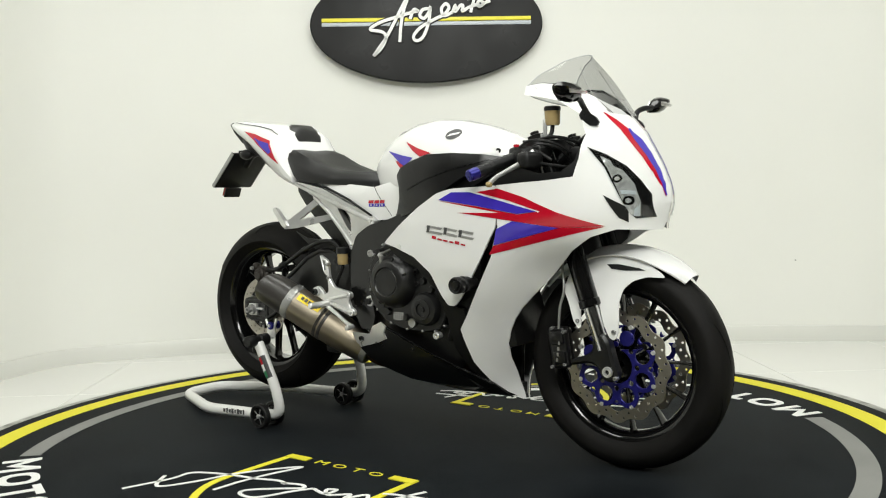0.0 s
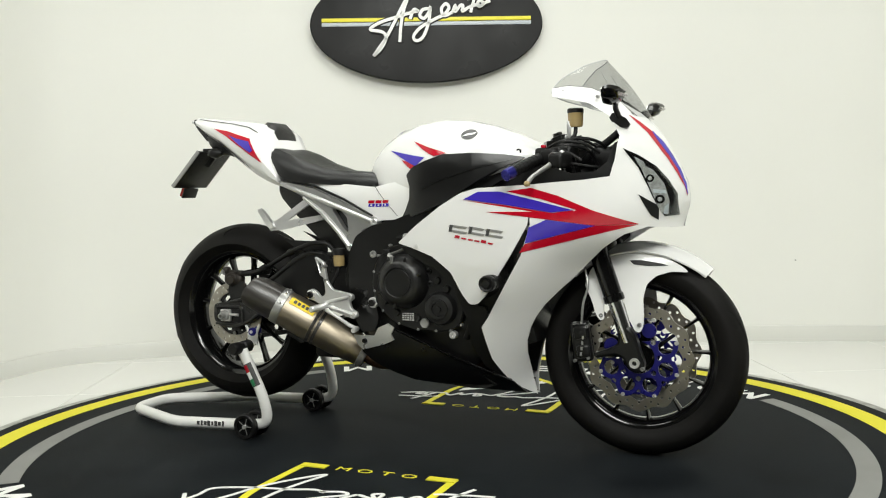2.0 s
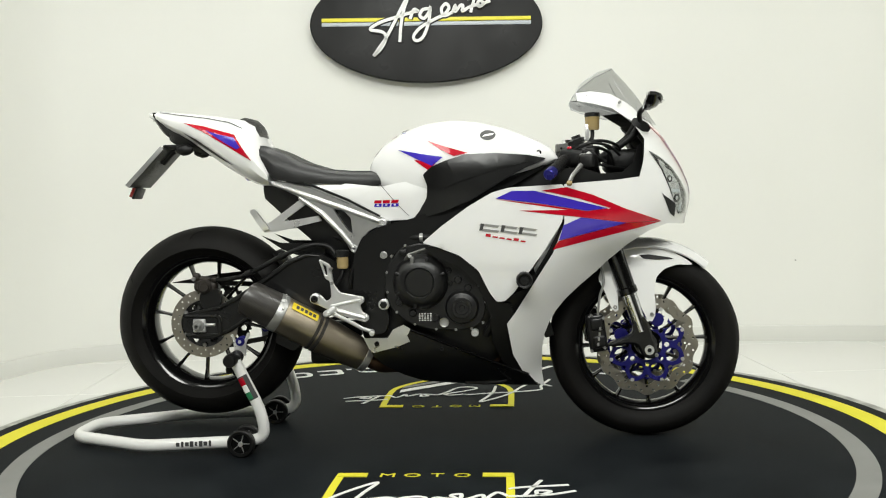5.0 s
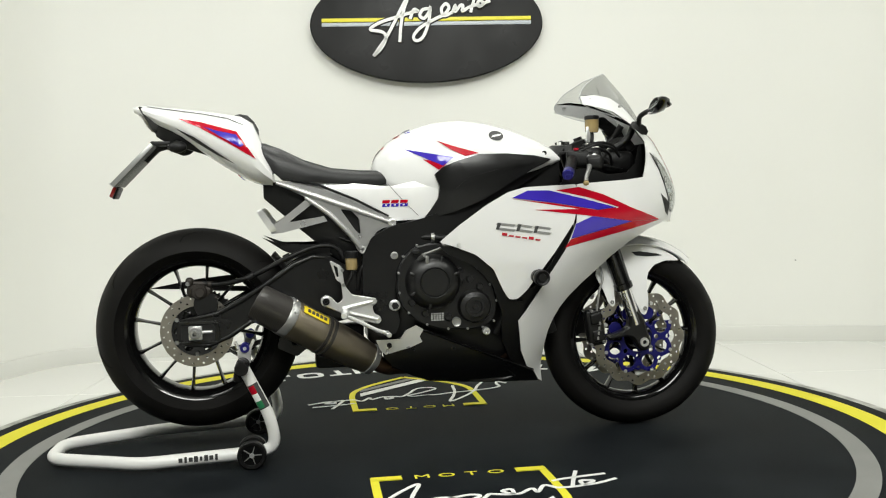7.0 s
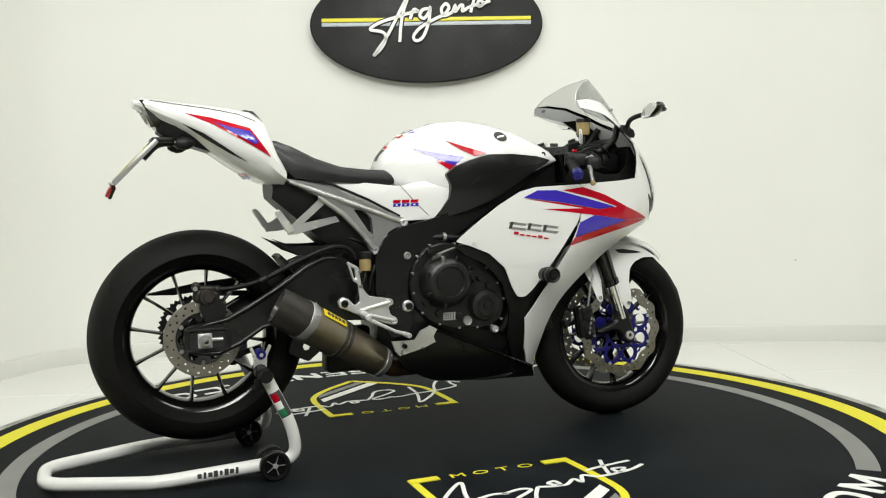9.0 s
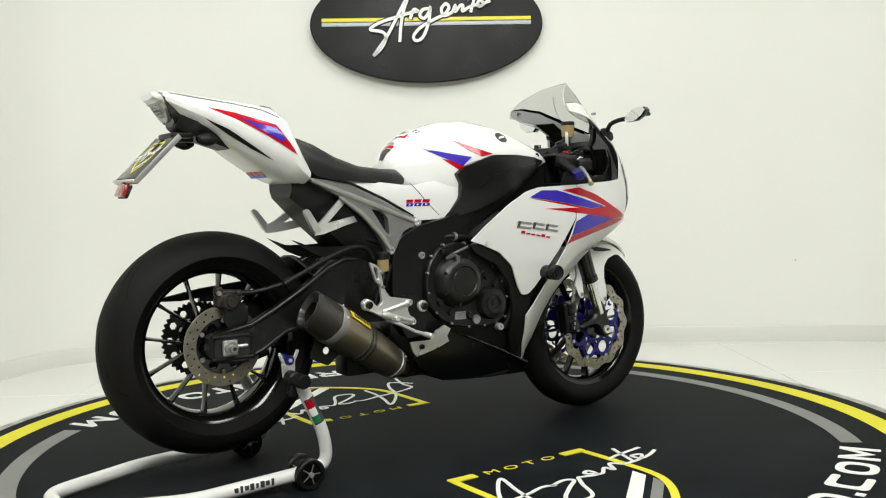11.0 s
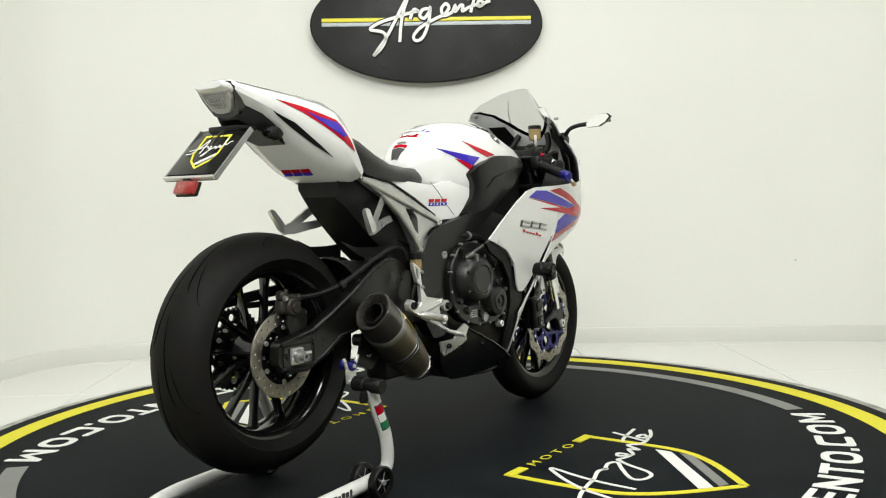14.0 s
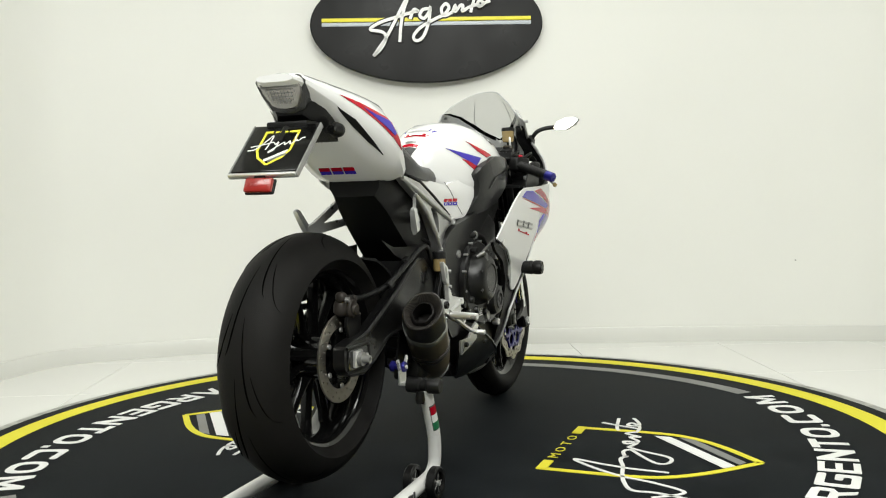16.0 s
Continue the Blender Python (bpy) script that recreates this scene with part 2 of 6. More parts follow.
def smooth_loop(pts, steps=4, closed=True):
    """A smooth line through 2D points."""
    out, n = [], len(pts)
    for i in range(n if closed else n - 1):
        p = [Vector(pts[(i + k) % n] if closed else pts[min(max(i + k, 0), n - 1)]) for k in (-1, 0, 1, 2)]
        for k in range(steps):
            t = k / steps
            out.append(tuple(0.5 * ((2 * p[1]) + (p[2] - p[0]) * t + (2 * p[0] - 5 * p[1] + 4 * p[2] - p[3]) * t * t + (3 * p[1] - p[0] - 3 * p[2] + p[3]) * t ** 3)))
    if not closed:
        out.append(tuple(pts[-1]))
    return out


def ribbon(points, width, z=0.0, thick=0.0):
    """A flat stroke in x, y along a line of points; width may taper."""
    bm = bmesh.new()
    lo, hi = [], []
    n = len(points)
    for i, p in enumerate(points):
        a, b = Vector(points[max(i - 1, 0)]), Vector(points[min(i + 1, n - 1)])
        d = (b - a).normalized()
        w = (width[i] if isinstance(width, list) else width) / 2
        lo.append(bm.verts.new((p[0] - d.y * w, p[1] + d.x * w, z)))
        hi.append(bm.verts.new((p[0] + d.y * w, p[1] - d.x * w, z)))
    for i in range(n - 1):
        bm.faces.new((lo[i], hi[i], hi[i + 1], lo[i + 1]))
    if thick:
        ret = bmesh.ops.extrude_face_region(bm, geom=bm.faces[:])
        bmesh.ops.translate(bm, vec=(0, 0, thick), verts=[v for v in ret["geom"] if isinstance(v, bmesh.types.BMVert)])
        bmesh.ops.recalc_face_normals(bm, faces=bm.faces)
    return bm


# ---- the room ----
FLOOR = -0.075


def wall(name, line, label, z0=FLOOR, z1=CEIL, thick=0.12, mat=None):
    """A wall along a line in plan, its face on the line, its thickness to the left of the line's way."""
    bm = bmesh.new()
    pts = [Vector(p) for p in line]
    n = len(pts)
    cols = []
    for i, p in enumerate(pts):
        d = (pts[min(i + 1, n - 1)] - pts[max(i - 1, 0)]).normalized()
        o = Vector((-d.y, d.x)) * thick
        cols.append([bm.verts.new((p.x, p.y, z0)), bm.verts.new((p.x, p.y, z1)), bm.verts.new((p.x + o.x, p.y + o.y, z1)), bm.verts.new((p.x + o.x, p.y + o.y, z0))])
    for a, b in zip(cols, cols[1:]):
        for k in range(4):
            bm.faces.new((a[k], a[(k + 1) % 4], b[(k + 1) % 4], b[k]))
    bm.faces.new(cols[0])
    bm.faces.new(cols[-1])
    bmesh.ops.recalc_face_normals(bm, faces=bm.faces)
    return tagged(link_bm(name, bm, mat or WHITE_WALL), label, "wall", kind="structure")


BACK = smooth_loop([(-2.954, -0.833), (-2.718, -0.117), (-2.377, 0.825), (-2.131, 1.542), (-1.921, 1.991), (-1.431, 2.178), (-0.924, 2.262), (0.038, 2.271), (0.787, 2.222), (1.636, 2.135), (2.665, 1.952)], 6, closed=False)
RIGHT = [(2.67, 1.952), (2.975, -0.525)]
wall("wall_north", BACK, "curved white painted showroom wall behind the platform")
wall("wall_east", RIGHT, "white painted side wall of the showroom")
# unseen walls behind the camera, added and kept dark so gloss blacks reflect little
wall("wall_west", [(-4.4, -6.6), (-4.4, -0.833), (-2.954, -0.833)], "unseen dark grey wall added behind the camera to darken reflections", mat=DARK_WALL)
wall("wall_south_east", [(2.975, -0.525), (4.4, -0.525), (4.4, -6.6)], "unseen dark grey wall added behind the camera to darken reflections", mat=DARK_WALL)
wall("wall_south", [(4.4, -6.6), (-4.4, -6.6)], "unseen dark grey end wall added to darken reflections", mat=DARK_WALL)
tagged(link_bm("ceiling", box(0, -2.2, CEIL + 0.05, 9.4, 9.6, 0.1), CEIL_PAINT), "flat painted showroom ceiling", "ceiling", kind="structure")


def skirting(name, line, label):
    bm = bmesh.new()
    pts = [Vector(p) for p in line]
    n = len(pts)
    cols = []
    prof = [(0.0, FLOOR), (-0.014, FLOOR), (-0.014, FLOOR + 0.078), (-0.010, FLOOR + 0.086), (0.0, FLOOR + 0.086)]
    for i, p in enumerate(pts):
        d = (pts[min(i + 1, n - 1)] - pts[max(i - 1, 0)]).normalized()
        o = Vector((-d.y, d.x))
        cols.append([bm.verts.new((p.x + o.x * q, p.y + o.y * q, z)) for q, z in prof])
    for a, b in zip(cols, cols[1:]):
        for k in range(5):
            bm.faces.new((a[k], a[(k + 1) % 5], b[(k + 1) % 5], b[k]))
    bm.faces.new(cols[0])
    bm.faces.new(cols[-1])
    bmesh.ops.recalc_face_normals(bm, faces=bm.faces)
    return tagged(link_bm(name, bm, SKIRT), label, "baseboard", kind="structure")


SKIRT = material("skirting_gloss_white", (0.70, 0.70, 0.66), 0.35, vary=0.03, scale=3)
skirting("baseboard", BACK, "low white tiled baseboard along the curved wall")
skirting("baseboard", [(2.668, 1.93), (2.97, -0.525)], "low white tiled baseboard along the side wall")

floor = tagged(link_bm("floor", box(0, -2.2, FLOOR - 0.056, 9.4, 9.6, 0.1), GROUT), "white polished porcelain tile floor with thin joints", "floor", kind="structure")

# ---- the oval wall sign ----


def oval(rx, rz, seg=72):
    return [(rx * math.cos(2 * math.pi * i / seg), rz * math.sin(2 * math.pi * i / seg)) for i in range(seg)]


def wall_sign():
    s = empty("wall_sign", "oval black wall sign with yellow and grey stripes, white script", "sign")
    s.matrix_world = pose(0.0444, 2.1884, 1.723, 0, 0.42, -1.0)
    board = plate(oval(0.640, 0.320), 0.045, 0.005)
    part("board", board, SIGN_BLACK, s, "satin black oval board")
    for z, m, nm in ((0.024, SIGN_YELLOW, "yellow_stripe"), (0.0, SIGN_GREY, "grey_stripe")):
        bm = box(0.0, -0.004, z, 1.15, 0.008, 0.021, 0.003)
        part(nm, bm, m, s)
    # white flourish of the script, as plain raised strokes with a black edge
    strokes = [
        [(360, 285), (392, 240), (430, 188), (468, 120), (505, 50), (548, -30), (580, -90)],
        [(580, -90), (548, -20), (520, 60), (506, 140), (500, 215)],
        [(360, 285), (405, 240), (427, 190), (408, 160), (345, 146), (395, 112), (470, 88), (560, 62), (600, 55)],
        [(556, 95), (568, 62), (580, 44), (602, 56)],
        [(655, 42), (622, 48), (608, 78), (630, 92), (655, 62), (664, 36), (652, 120), (622, 190), (588, 208), (573, 185), (610, 140), (680, 100), (735, 76)],
        [(735, 76), (762, 40), (745, 18), (722, 45), (735, 80), (780, 62)],
        [(780, 62), (796, 26), (794, 60), (822, 28), (836, 32), (832, 58), (862, 40)],
        [(876, 65), (885, 30), (905, -40)],
        [(860, -8), (930, -22)],
        [(862, 40), (905, 26), (925, 34), (942, 20), (930, 4), (914, 14), (925, 34), (955, 14), (980, 6)],
    ]
    for st in strokes:
        pts = smooth_loop([((a - 642) * 0.00104, -(b - 118) * 0.00104) for a, b in st], 6, closed=False)
        for w, dep, m, nm in ((0.030, 0.011, SIGN_BLACK, "stroke_edge"), (0.0165, 0.019, SIGN_WHITE, "stroke")):
            bm = ribbon(pts, w, 0.0, dep)
            xform(bm, Matrix(((1, 0, 0, 0), (0, 0, -1, 0), (0, 1, 0, 0), (0, 0, 0, 1))))
            part(nm, bm, m, s)
    return s


wall_sign()
tagged(link_bm("wall_nail", xform(lathe([(0, -0.006), (0.004, -0.005), (0.005, 0.0), (0.003, 0.004), (0, 0.004)], 10, "y"), Matrix.Translation((2.047, 2.070, 0.374))), RIM_GREY), "small grey nail head in the white showroom wall", "nail")

# ---- the turntable ----
R_MAT, R_RIM = 1.546, 1.590


def ring_bm(r0, r1, z, a0=0.0, a1=360.0, step=2.0, thick=0.0012):
    n = max(2, int(abs(a1 - a0) / step))
    full = abs(a1 - a0) > 359.9
    bm = bmesh.new()
    vs = []
    for i in range(n if full else n + 1):
        a = radians(a0 + (a1 - a0) * i / n)
        vs.append([bm.verts.new((r * math.cos(a), r * math.sin(a), z)) for r in (r0, r1)])
    for i in range(n):
        p, q = vs[i], vs[(i + 1) % len(vs)]
        bm.faces.new((p[0], p[1], q[1], q[0]))
    ret = bmesh.ops.extrude_face_region(bm, geom=bm.faces[:])
    bmesh.ops.translate(bm, vec=(0, 0, thick), verts=[v for v in ret["geom"] if isinstance(v, bmesh.types.BMVert)])
    bmesh.ops.recalc_face_normals(bm, faces=bm.faces)
    return bm


def flat(outline, z, thick=0.0012, holes=()):
    """A thin flat print on the mat, with its outline in x, y."""
    bm = plate(outline, thick, 0, holes)
    return xform(bm, Matrix(((1, 0, 0, 0), (0, 0, 1, 0), (0, 1, 0, z), (0, 0, 0, 1))))


def sign_glyph(kind, w, h):
    """Plain block shapes of the size of one character, centred, its foot towards -y."""
    s = 0.21 * h
    if kind == "o":
        outer = rounded([(-w / 2, -h / 2), (w / 2, -h / 2), (w / 2, h / 2), (-w / 2, h / 2)], 0.45 * w, 5)
        inner = rounded([(-w / 2 + s, -h / 2 + s), (w / 2 - s, -h / 2 + s), (w / 2 - s, h / 2 - s), (-w / 2 + s, h / 2 - s)], 0.3 * w, 5)
        return outer, [inner]
    if kind == "c":
        return rounded([(w / 2, -h / 2), (w / 2, -h / 2 + s), (-w / 2 + s, -h / 2 + s), (-w / 2 + s, h / 2 - s), (w / 2, h / 2 - s), (w / 2, h / 2), (-w / 2, h / 2), (-w / 2, -h / 2)], 0.02, 3), []
    if kind == "t":
        return [(-s / 2, -h / 2), (s / 2, -h / 2), (s / 2, h / 2 - s), (w / 2, h / 2 - s), (w / 2, h / 2), (-w / 2, h / 2), (-w / 2, h / 2 - s), (-s / 2, h / 2 - s)], []
    if kind == "e":
        return [(-w / 2, -h / 2), (w / 2, -h / 2), (w / 2, -h / 2 + s * 0.8), (-w / 2 + s, -h / 2 + s * 0.8), (-w / 2 + s, -s * 0.4), (w / 2 - 0.01, -s * 0.4), (w / 2 - 0.01, s * 0.4), (-w / 2 + s, s * 0.4), (-w / 2 + s, h / 2 - s * 0.8), (w / 2, h / 2 - s * 0.8), (w / 2, h / 2), (-w / 2, h / 2)], []
    if kind == "g":
        return rounded([(w / 2, h / 2 - s), (w / 2, h / 2), (-w / 2, h / 2), (-w / 2, -h / 2), (w / 2, -h / 2), (w / 2, s * 0.4), (0.02 * w, s * 0.4), (0.02 * w, -s * 0.5), (w / 2 - s, -s * 0.5), (w / 2 - s, -h / 2 + s), (-w / 2 + s, -h / 2 + s), (-w / 2 + s, h / 2 - s)], 0.010, 2), []
    if kind == "r":
        return [(-w / 2, -h / 2), (-w / 2 + s, -h / 2), (-w / 2 + s, -s * 0.7), (0, -s * 0.7), (w / 2 - s, -h / 2), (w / 2, -h / 2), (0.24 * w, -s * 0.5), (w / 2, s * 0.1), (w / 2, h / 2 - 0.6 * s), (w / 2 - 0.6 * s, h / 2), (-w / 2, h / 2)], [[(-w / 2 + s, s * 0.3), (-w / 2 + s, h / 2 - s), (w / 2 - s, h / 2 - s), (w / 2 - s, s * 0.3)]]
    if kind == ".":
        return [(-s / 2, -h / 2), (s / 2, -h / 2), (s / 2, -h / 2 + s), (-s / 2, -h / 2 + s)], []
    if kind == "a":
        return [(-w / 2, -h / 2), (-w / 2 + s, -h / 2), (0, h / 2 - 1.6 * s), (w / 2 - s, -h / 2), (w / 2, -h / 2), (s * 0.6, h / 2), (-s * 0.6, h / 2)], []
    if kind == "n":
        return [(-w / 2, -h / 2), (-w / 2 + s, -h / 2), (-w / 2 + s, h / 2 - 1.9 * s), (w / 2 - s, -h / 2), (w / 2, -h / 2), (w / 2, h / 2), (w / 2 - s, h / 2), (w / 2 - s, -h / 2 + 1.9 * s), (-w / 2 + s, h / 2), (-w / 2, h / 2)], []
    return [(-w / 2, -h / 2), (-w / 2 + s, -h / 2), (-w / 2 + s, h / 2 - 1.8 * s), (0, -h / 2 + 0.6 * s), (w / 2 - s, h / 2 - 1.8 * s), (w / 2 - s, -h / 2), (w / 2, -h / 2), (w / 2, h / 2), (w / 2 - s, h / 2), (0, -h / 2 + 2 * s), (-w / 2 + s, h / 2), (-w / 2, h / 2)], []


def text_bm(body, size, mat_parent, name, mat, m, extrude=0.0006, shear=0.0):
    """Lettering in the built-in font as a mesh part, centred on m."""
    cu = bpy.data.curves.new(name, "FONT")
    cu.body, cu.size, cu.align_x, cu.align_y, cu.extrude, cu.shear = body, size, "CENTER", "CENTER", extrude, shear
    cu.resolution_u = 2
    ob = bpy.data.objects.new(name, cu)
    me = bpy.data.meshes.new_from_object(ob)
    bpy.data.objects.remove(ob)
    me.materials.append(mat)
    o = new(name, me)
    o.parent = mat_parent
    o.matrix_basis = m
    return o


def shield_prints(parent, turn):
    """The printed yellow shield with its stripes and white script strokes, turned about the platform's middle."""
    m = Matrix.Rotation(radians(turn), 4, "Z")
    z = 0.0

    def line(pts, width=0.023):
        return ribbon(pts, width, z, 0.0014 if width < 0.025 else 0.0030)
    side = smooth_loop([(0.0, -1.0), (0.13, -0.885), (0.205, -0.79), (0.236, -0.70), (0.24, -0.55), (0.238, -0.408)], 4, closed=False)
    for pts, wd in (([(-0.162, -0.422), (-0.247, -0.422)], 0.03), ([(0.162, -0.422), (0.247, -0.422)], 0.03), (side, 0.023), ([(-x, y) for x, y in side], 0.023)):
        part("shield_line", xform(line(pts, wd), m), YELLOW, parent)
    for i, k in enumerate("MOTO"):
        text_bm(k, 0.052, parent, "letter", YELLOW, m @ pose(-0.105 + 0.07 * i, -0.424, 0.001) @ Matrix.Diagonal((1.25, 0.85, 1, 1)))
    part("white_stripe", xform(flat([(0.205, -0.665), (0.205, -0.715), (-0.055, -0.935), (-0.085, -0.905)], z), m), WHITE_PRINT, parent)
    part("grey_stripe", xform(flat([(0.205, -0.742), (0.195, -0.79), (-0.01, -0.96), (-0.04, -0.945)], z), m), GREY_PRINT, parent)
    strokes = [
        [(-0.40, -0.76), (-0.335, -0.833), (-0.28, -0.75), (-0.245, -0.65), (-0.19, -0.56), (-0.124, -0.488), (-0.150, -0.58), (-0.169, -0.667), (-0.176, -0.769)],
        [(-0.40, -0.90), (-0.36, -0.77), (-0.357, -0.702), (-0.292, -0.667), (-0.217, -0.648), (-0.15, -0.636), (-0.085, -0.616), (-0.046, -0.627)],
        [(-0.062, -0.626), (-0.004, -0.608), (0.02, -0.626), (-0.035, -0.667), (-0.096, -0.72), (-0.09, -0.751), (-0.046, -0.757), (-0.016, -0.732), (0.013, -0.668), (0.047, -0.613)],
        [(0.047, -0.613), (0.105, -0.628), (0.11, -0.588), (0.085, -0.60), (0.12, -0.63), (0.165, -0.595), (0.175, -0.625), (0.205, -0.575), (0.233, -0.605)],
        [(0.323, -0.471), (0.30, -0.53), (0.276, -0.60)],
        [(0.395, -0.512), (0.278, -0.53), (0.235, -0.545)],
        [(0.233, -0.605), (0.30, -0.60), (0.345, -0.567), (0.31, -0.560), (0.315, -0.595), (0.36, -0.585), (0.41, -0.56)],
    ]
    for st in strokes:
        part("script_stroke", xform(ribbon(smooth_loop(st, 6, closed=False), 0.0115, z + 0.0006, 0.0016), m), WHITE_PRINT, parent)


def turntable():
    t = empty("turntable", "round black rubber-covered display turntable with printed yellow ring and shields", "turntable")
    deck = lathe([(0, -0.068), (R_MAT - 0.03, -0.068), (R_MAT, -0.02), (R_MAT, -0.003), (R_MAT - 0.004, 0.0), (0, 0.0)], 128, "z")
    part("deck", deck, CARPET, t, "black rubber deck, slightly scuffed")
    part("rim", lathe([(R_MAT + 0.001, -0.073), (R_RIM, -0.073), (R_RIM, -0.008), (R_RIM - 0.005, -0.003), (R_MAT + 0.001, -0.003)], 128, "z"), RIM_GREY, t, "chipped grey edge trim")
    part("yellow_ring", ring_bm(1.411, 1.488, 0.0), YELLOW, t)
    for a0, a1 in ((-43.6, 42.4), (136.4, 222.4)):
        part("grey_arc", ring_bm(1.247, 1.310, 0.0, a0, a1), GREY_PRINT, t)
    for base in (-136.6, 43.4):
        spans = [7.2, 6.6, 5.4, 6.6, 6.4, 5.8, 6.5, 5.4, 6.5, 5.4, 6.6, 2.0, 6.2, 6.6, 7.2]
        scale = 91.0 / sum(spans)
        a = base
        for kind, sp in zip("motoargento.com", spans):
            sp *= scale
            w = radians(sp) * 1.22 * 0.82
            o, holes = sign_glyph(kind, w, 0.112)
            bm = flat(o, 0.0, 0.0014, holes)
            am = a + sp / 2
            # the line of marks is flatter than the ring: it bows outwards at both ends
            off = (am - base - 45.5) / 45.0
            rad = 1.204 + 0.081 * abs(off) ** 2.2
            lean = -math.atan(2.2 * 0.081 * abs(off) ** 1.2 * math.copysign(1.0, off) / radians(45.0) / rad) * 1.2
            part("ring_mark", xform(bm, Matrix.Rotation(radians(am + 90), 4, "Z") @ Matrix.Translation((0, -rad, 0)) @ Matrix.Rotation(lean, 4, "Z")), WHITE_PRINT, t)
            a += sp
    shield_prints(t, 0)
    shield_prints(t, 180)
    return t


table = turntable()

# ---- the motorcycle ----
bike = empty("motorcycle", "white sport motorcycle with red and blue graphics on a stand", "motorcycle")
FRONT, REAR = (0.669, 0.024, 0.300), (-0.738, 0.028, 0.388)


def tyre_bm(r, w, rim_r):
    """Tyre section: round crown, sidewalls down to the rim."""
    prof = []
    for i in range(17):
        a = radians(-80 + 160 * i / 16)
        prof.append((r - 0.42 * w * (1 - math.cos(a)) * 1.05, 0.5 * w * math.sin(a) / math.sin(radians(80))))
    prof += [(rim_r + 0.018, 0.44 * w), (rim_r + 0.002, 0.36 * w), (rim_r - 0.004, 0.30 * w), (rim_r - 0.004, -0.30 * w), (rim_r + 0.002, -0.36 * w), (rim_r + 0.018, -0.44 * w)]
    return lathe(prof, 96, "y")


def crown(r, w, v):
    """The tyre's surface radius at the width position v from -1 to 1."""
    a = math.asin(max(-1, min(1, v * math.sin(radians(80)))))
    return r - 0.42 * w * (1 - math.cos(a)) * 1.05


def wheel(name, at, r, w, rim_r, spokes, hub_r, hub_w, phase):
    wh = part(name, xform(lathe([(rim_r + 0.004, -0.36 * w), (rim_r + 0.010, -0.38 * w), (rim_r + 0.010, -0.36 * w), (rim_r - 0.006, -0.33 * w), (rim_r - 0.018, -0.27 * w), (rim_r - 0.026, -0.1 * w), (rim_r - 0.026, 0.1 * w), (rim_r - 0.018, 0.27 * w), (rim_r - 0.006, 0.33 * w), (rim_r + 0.010, 0.36 * w), (rim_r + 0.010, 0.38 * w), (rim_r + 0.004, 0.36 * w), (rim_r - 0.016, 0.2 * w), (rim_r - 0.016, -0.2 * w)], 96, "y"), Matrix.Identity(4)), BLACK_GLOSS, bike, "gloss black cast rim")
    wh.matrix_basis = Matrix.Translation(at)
    part("tyre", tyre_bm(r, w, rim_r), TYRE, wh, "worn sport tyre with thin curved grooves")
    part("hub", lathe([(0.012, -hub_w / 2), (hub_r * 0.8, -hub_w / 2), (hub_r, -hub_w / 2 + 0.01), (hub_r * 0.85, 0), (hub_r, hub_w / 2 - 0.01), (hub_r * 0.8, hub_w / 2), (0.012, hub_w / 2)], 32, "y"), BLACK_GLOSS, wh)
    for i in range(spokes):
        a = 2 * math.pi * (i // 2) / (spokes / 2) + (0.10 if i % 2 else -0.10) + phase
        b = 2 * math.pi * (i // 2) / (spokes / 2) + (0.27 if i % 2 else -0.27) + phase
        p = Vector((hub_r * 0.85 * math.cos(a), 0, hub_r * 0.85 * math.sin(a)))
        q = Vector(((rim_r - 0.018) * math.cos(b), 0, (rim_r - 0.018) * math.sin(b)))
        d = q - p
        secs = []
        n = Vector((-d.z, 0, d.x)).normalized()
        for t, hw, hd in ((0, 0.009, 0.022), (0.25, 0.0052, 0.016), (0.75, 0.0042, 0.015), (0.93, 0.006, 0.018), (1.0, 0.011, 0.022)):
            c = p + d * t
            ring = []
            for k in range(8):
                an = 2 * math.pi * (k + 0.5) / 8
                ring.append(c + n * hw * math.cos(an) * 1.08 + Vector((0, 1, 0)) * hd * math.sin(an) * 1.08)
            secs.append(ring)
        part("spoke", loft(secs), BLACK_GLOSS, wh)
    return wh


def grooves(wh, r, w, count, spans):
    for i in range(count):
        a0 = 2 * math.pi * i / count
        for sgn in (-1, 1):
            for (v0, v1, da, shift) in spans:
                pts = []
                for k in range(13):
                    t = k / 12
                    v = (v0 + (v1 - v0) * t) * sgn
                    a = a0 + shift + da * (t + 0.25 * math.sin(t * 3.1)) + (math.pi / count if sgn > 0 else 0)
                    rr = crown(r, w, v) + 0.0004
                    pts.append((Vector((rr * math.cos(a), 0.5 * w * v, rr * math.sin(a))), a))
                bm = bmesh.new()
                prev = None
                for k, (p, a) in enumerate(pts):
                    wd = 0.0030 * math.sin(math.pi * (0.08 + 0.84 * k / 12))
                    tang = Vector((-math.sin(a), 0, math.cos(a)))
                    side = Vector((0, 1, 0)) * 0.8 + tang * 0.4 * sgn
                    pair = (bm.verts.new(p - side * wd), bm.verts.new(p + side * wd))
                    if prev:
                        bm.faces.new((prev[0], prev[1], pair[1], pair[0]))
                    prev = pair
                part("groove", bm, TREAD, wh)


front = wheel("front_wheel", FRONT, 0.300, 0.116, 0.2185, 12, 0.045, 0.10, 0.33)
rear = wheel("rear_wheel", REAR, 0.311, 0.186, 0.2185, 12, 0.062, 0.15, 0.105)
grooves(front, 0.300, 0.116, 9, [(0.12, 0.75, 0.5, 0.0)])
grooves(rear, 0.311, 0.186, 7, [(0.06, 0.38, 0.72, 0.0), (0.34, 0.85, 0.40, 0.42)])


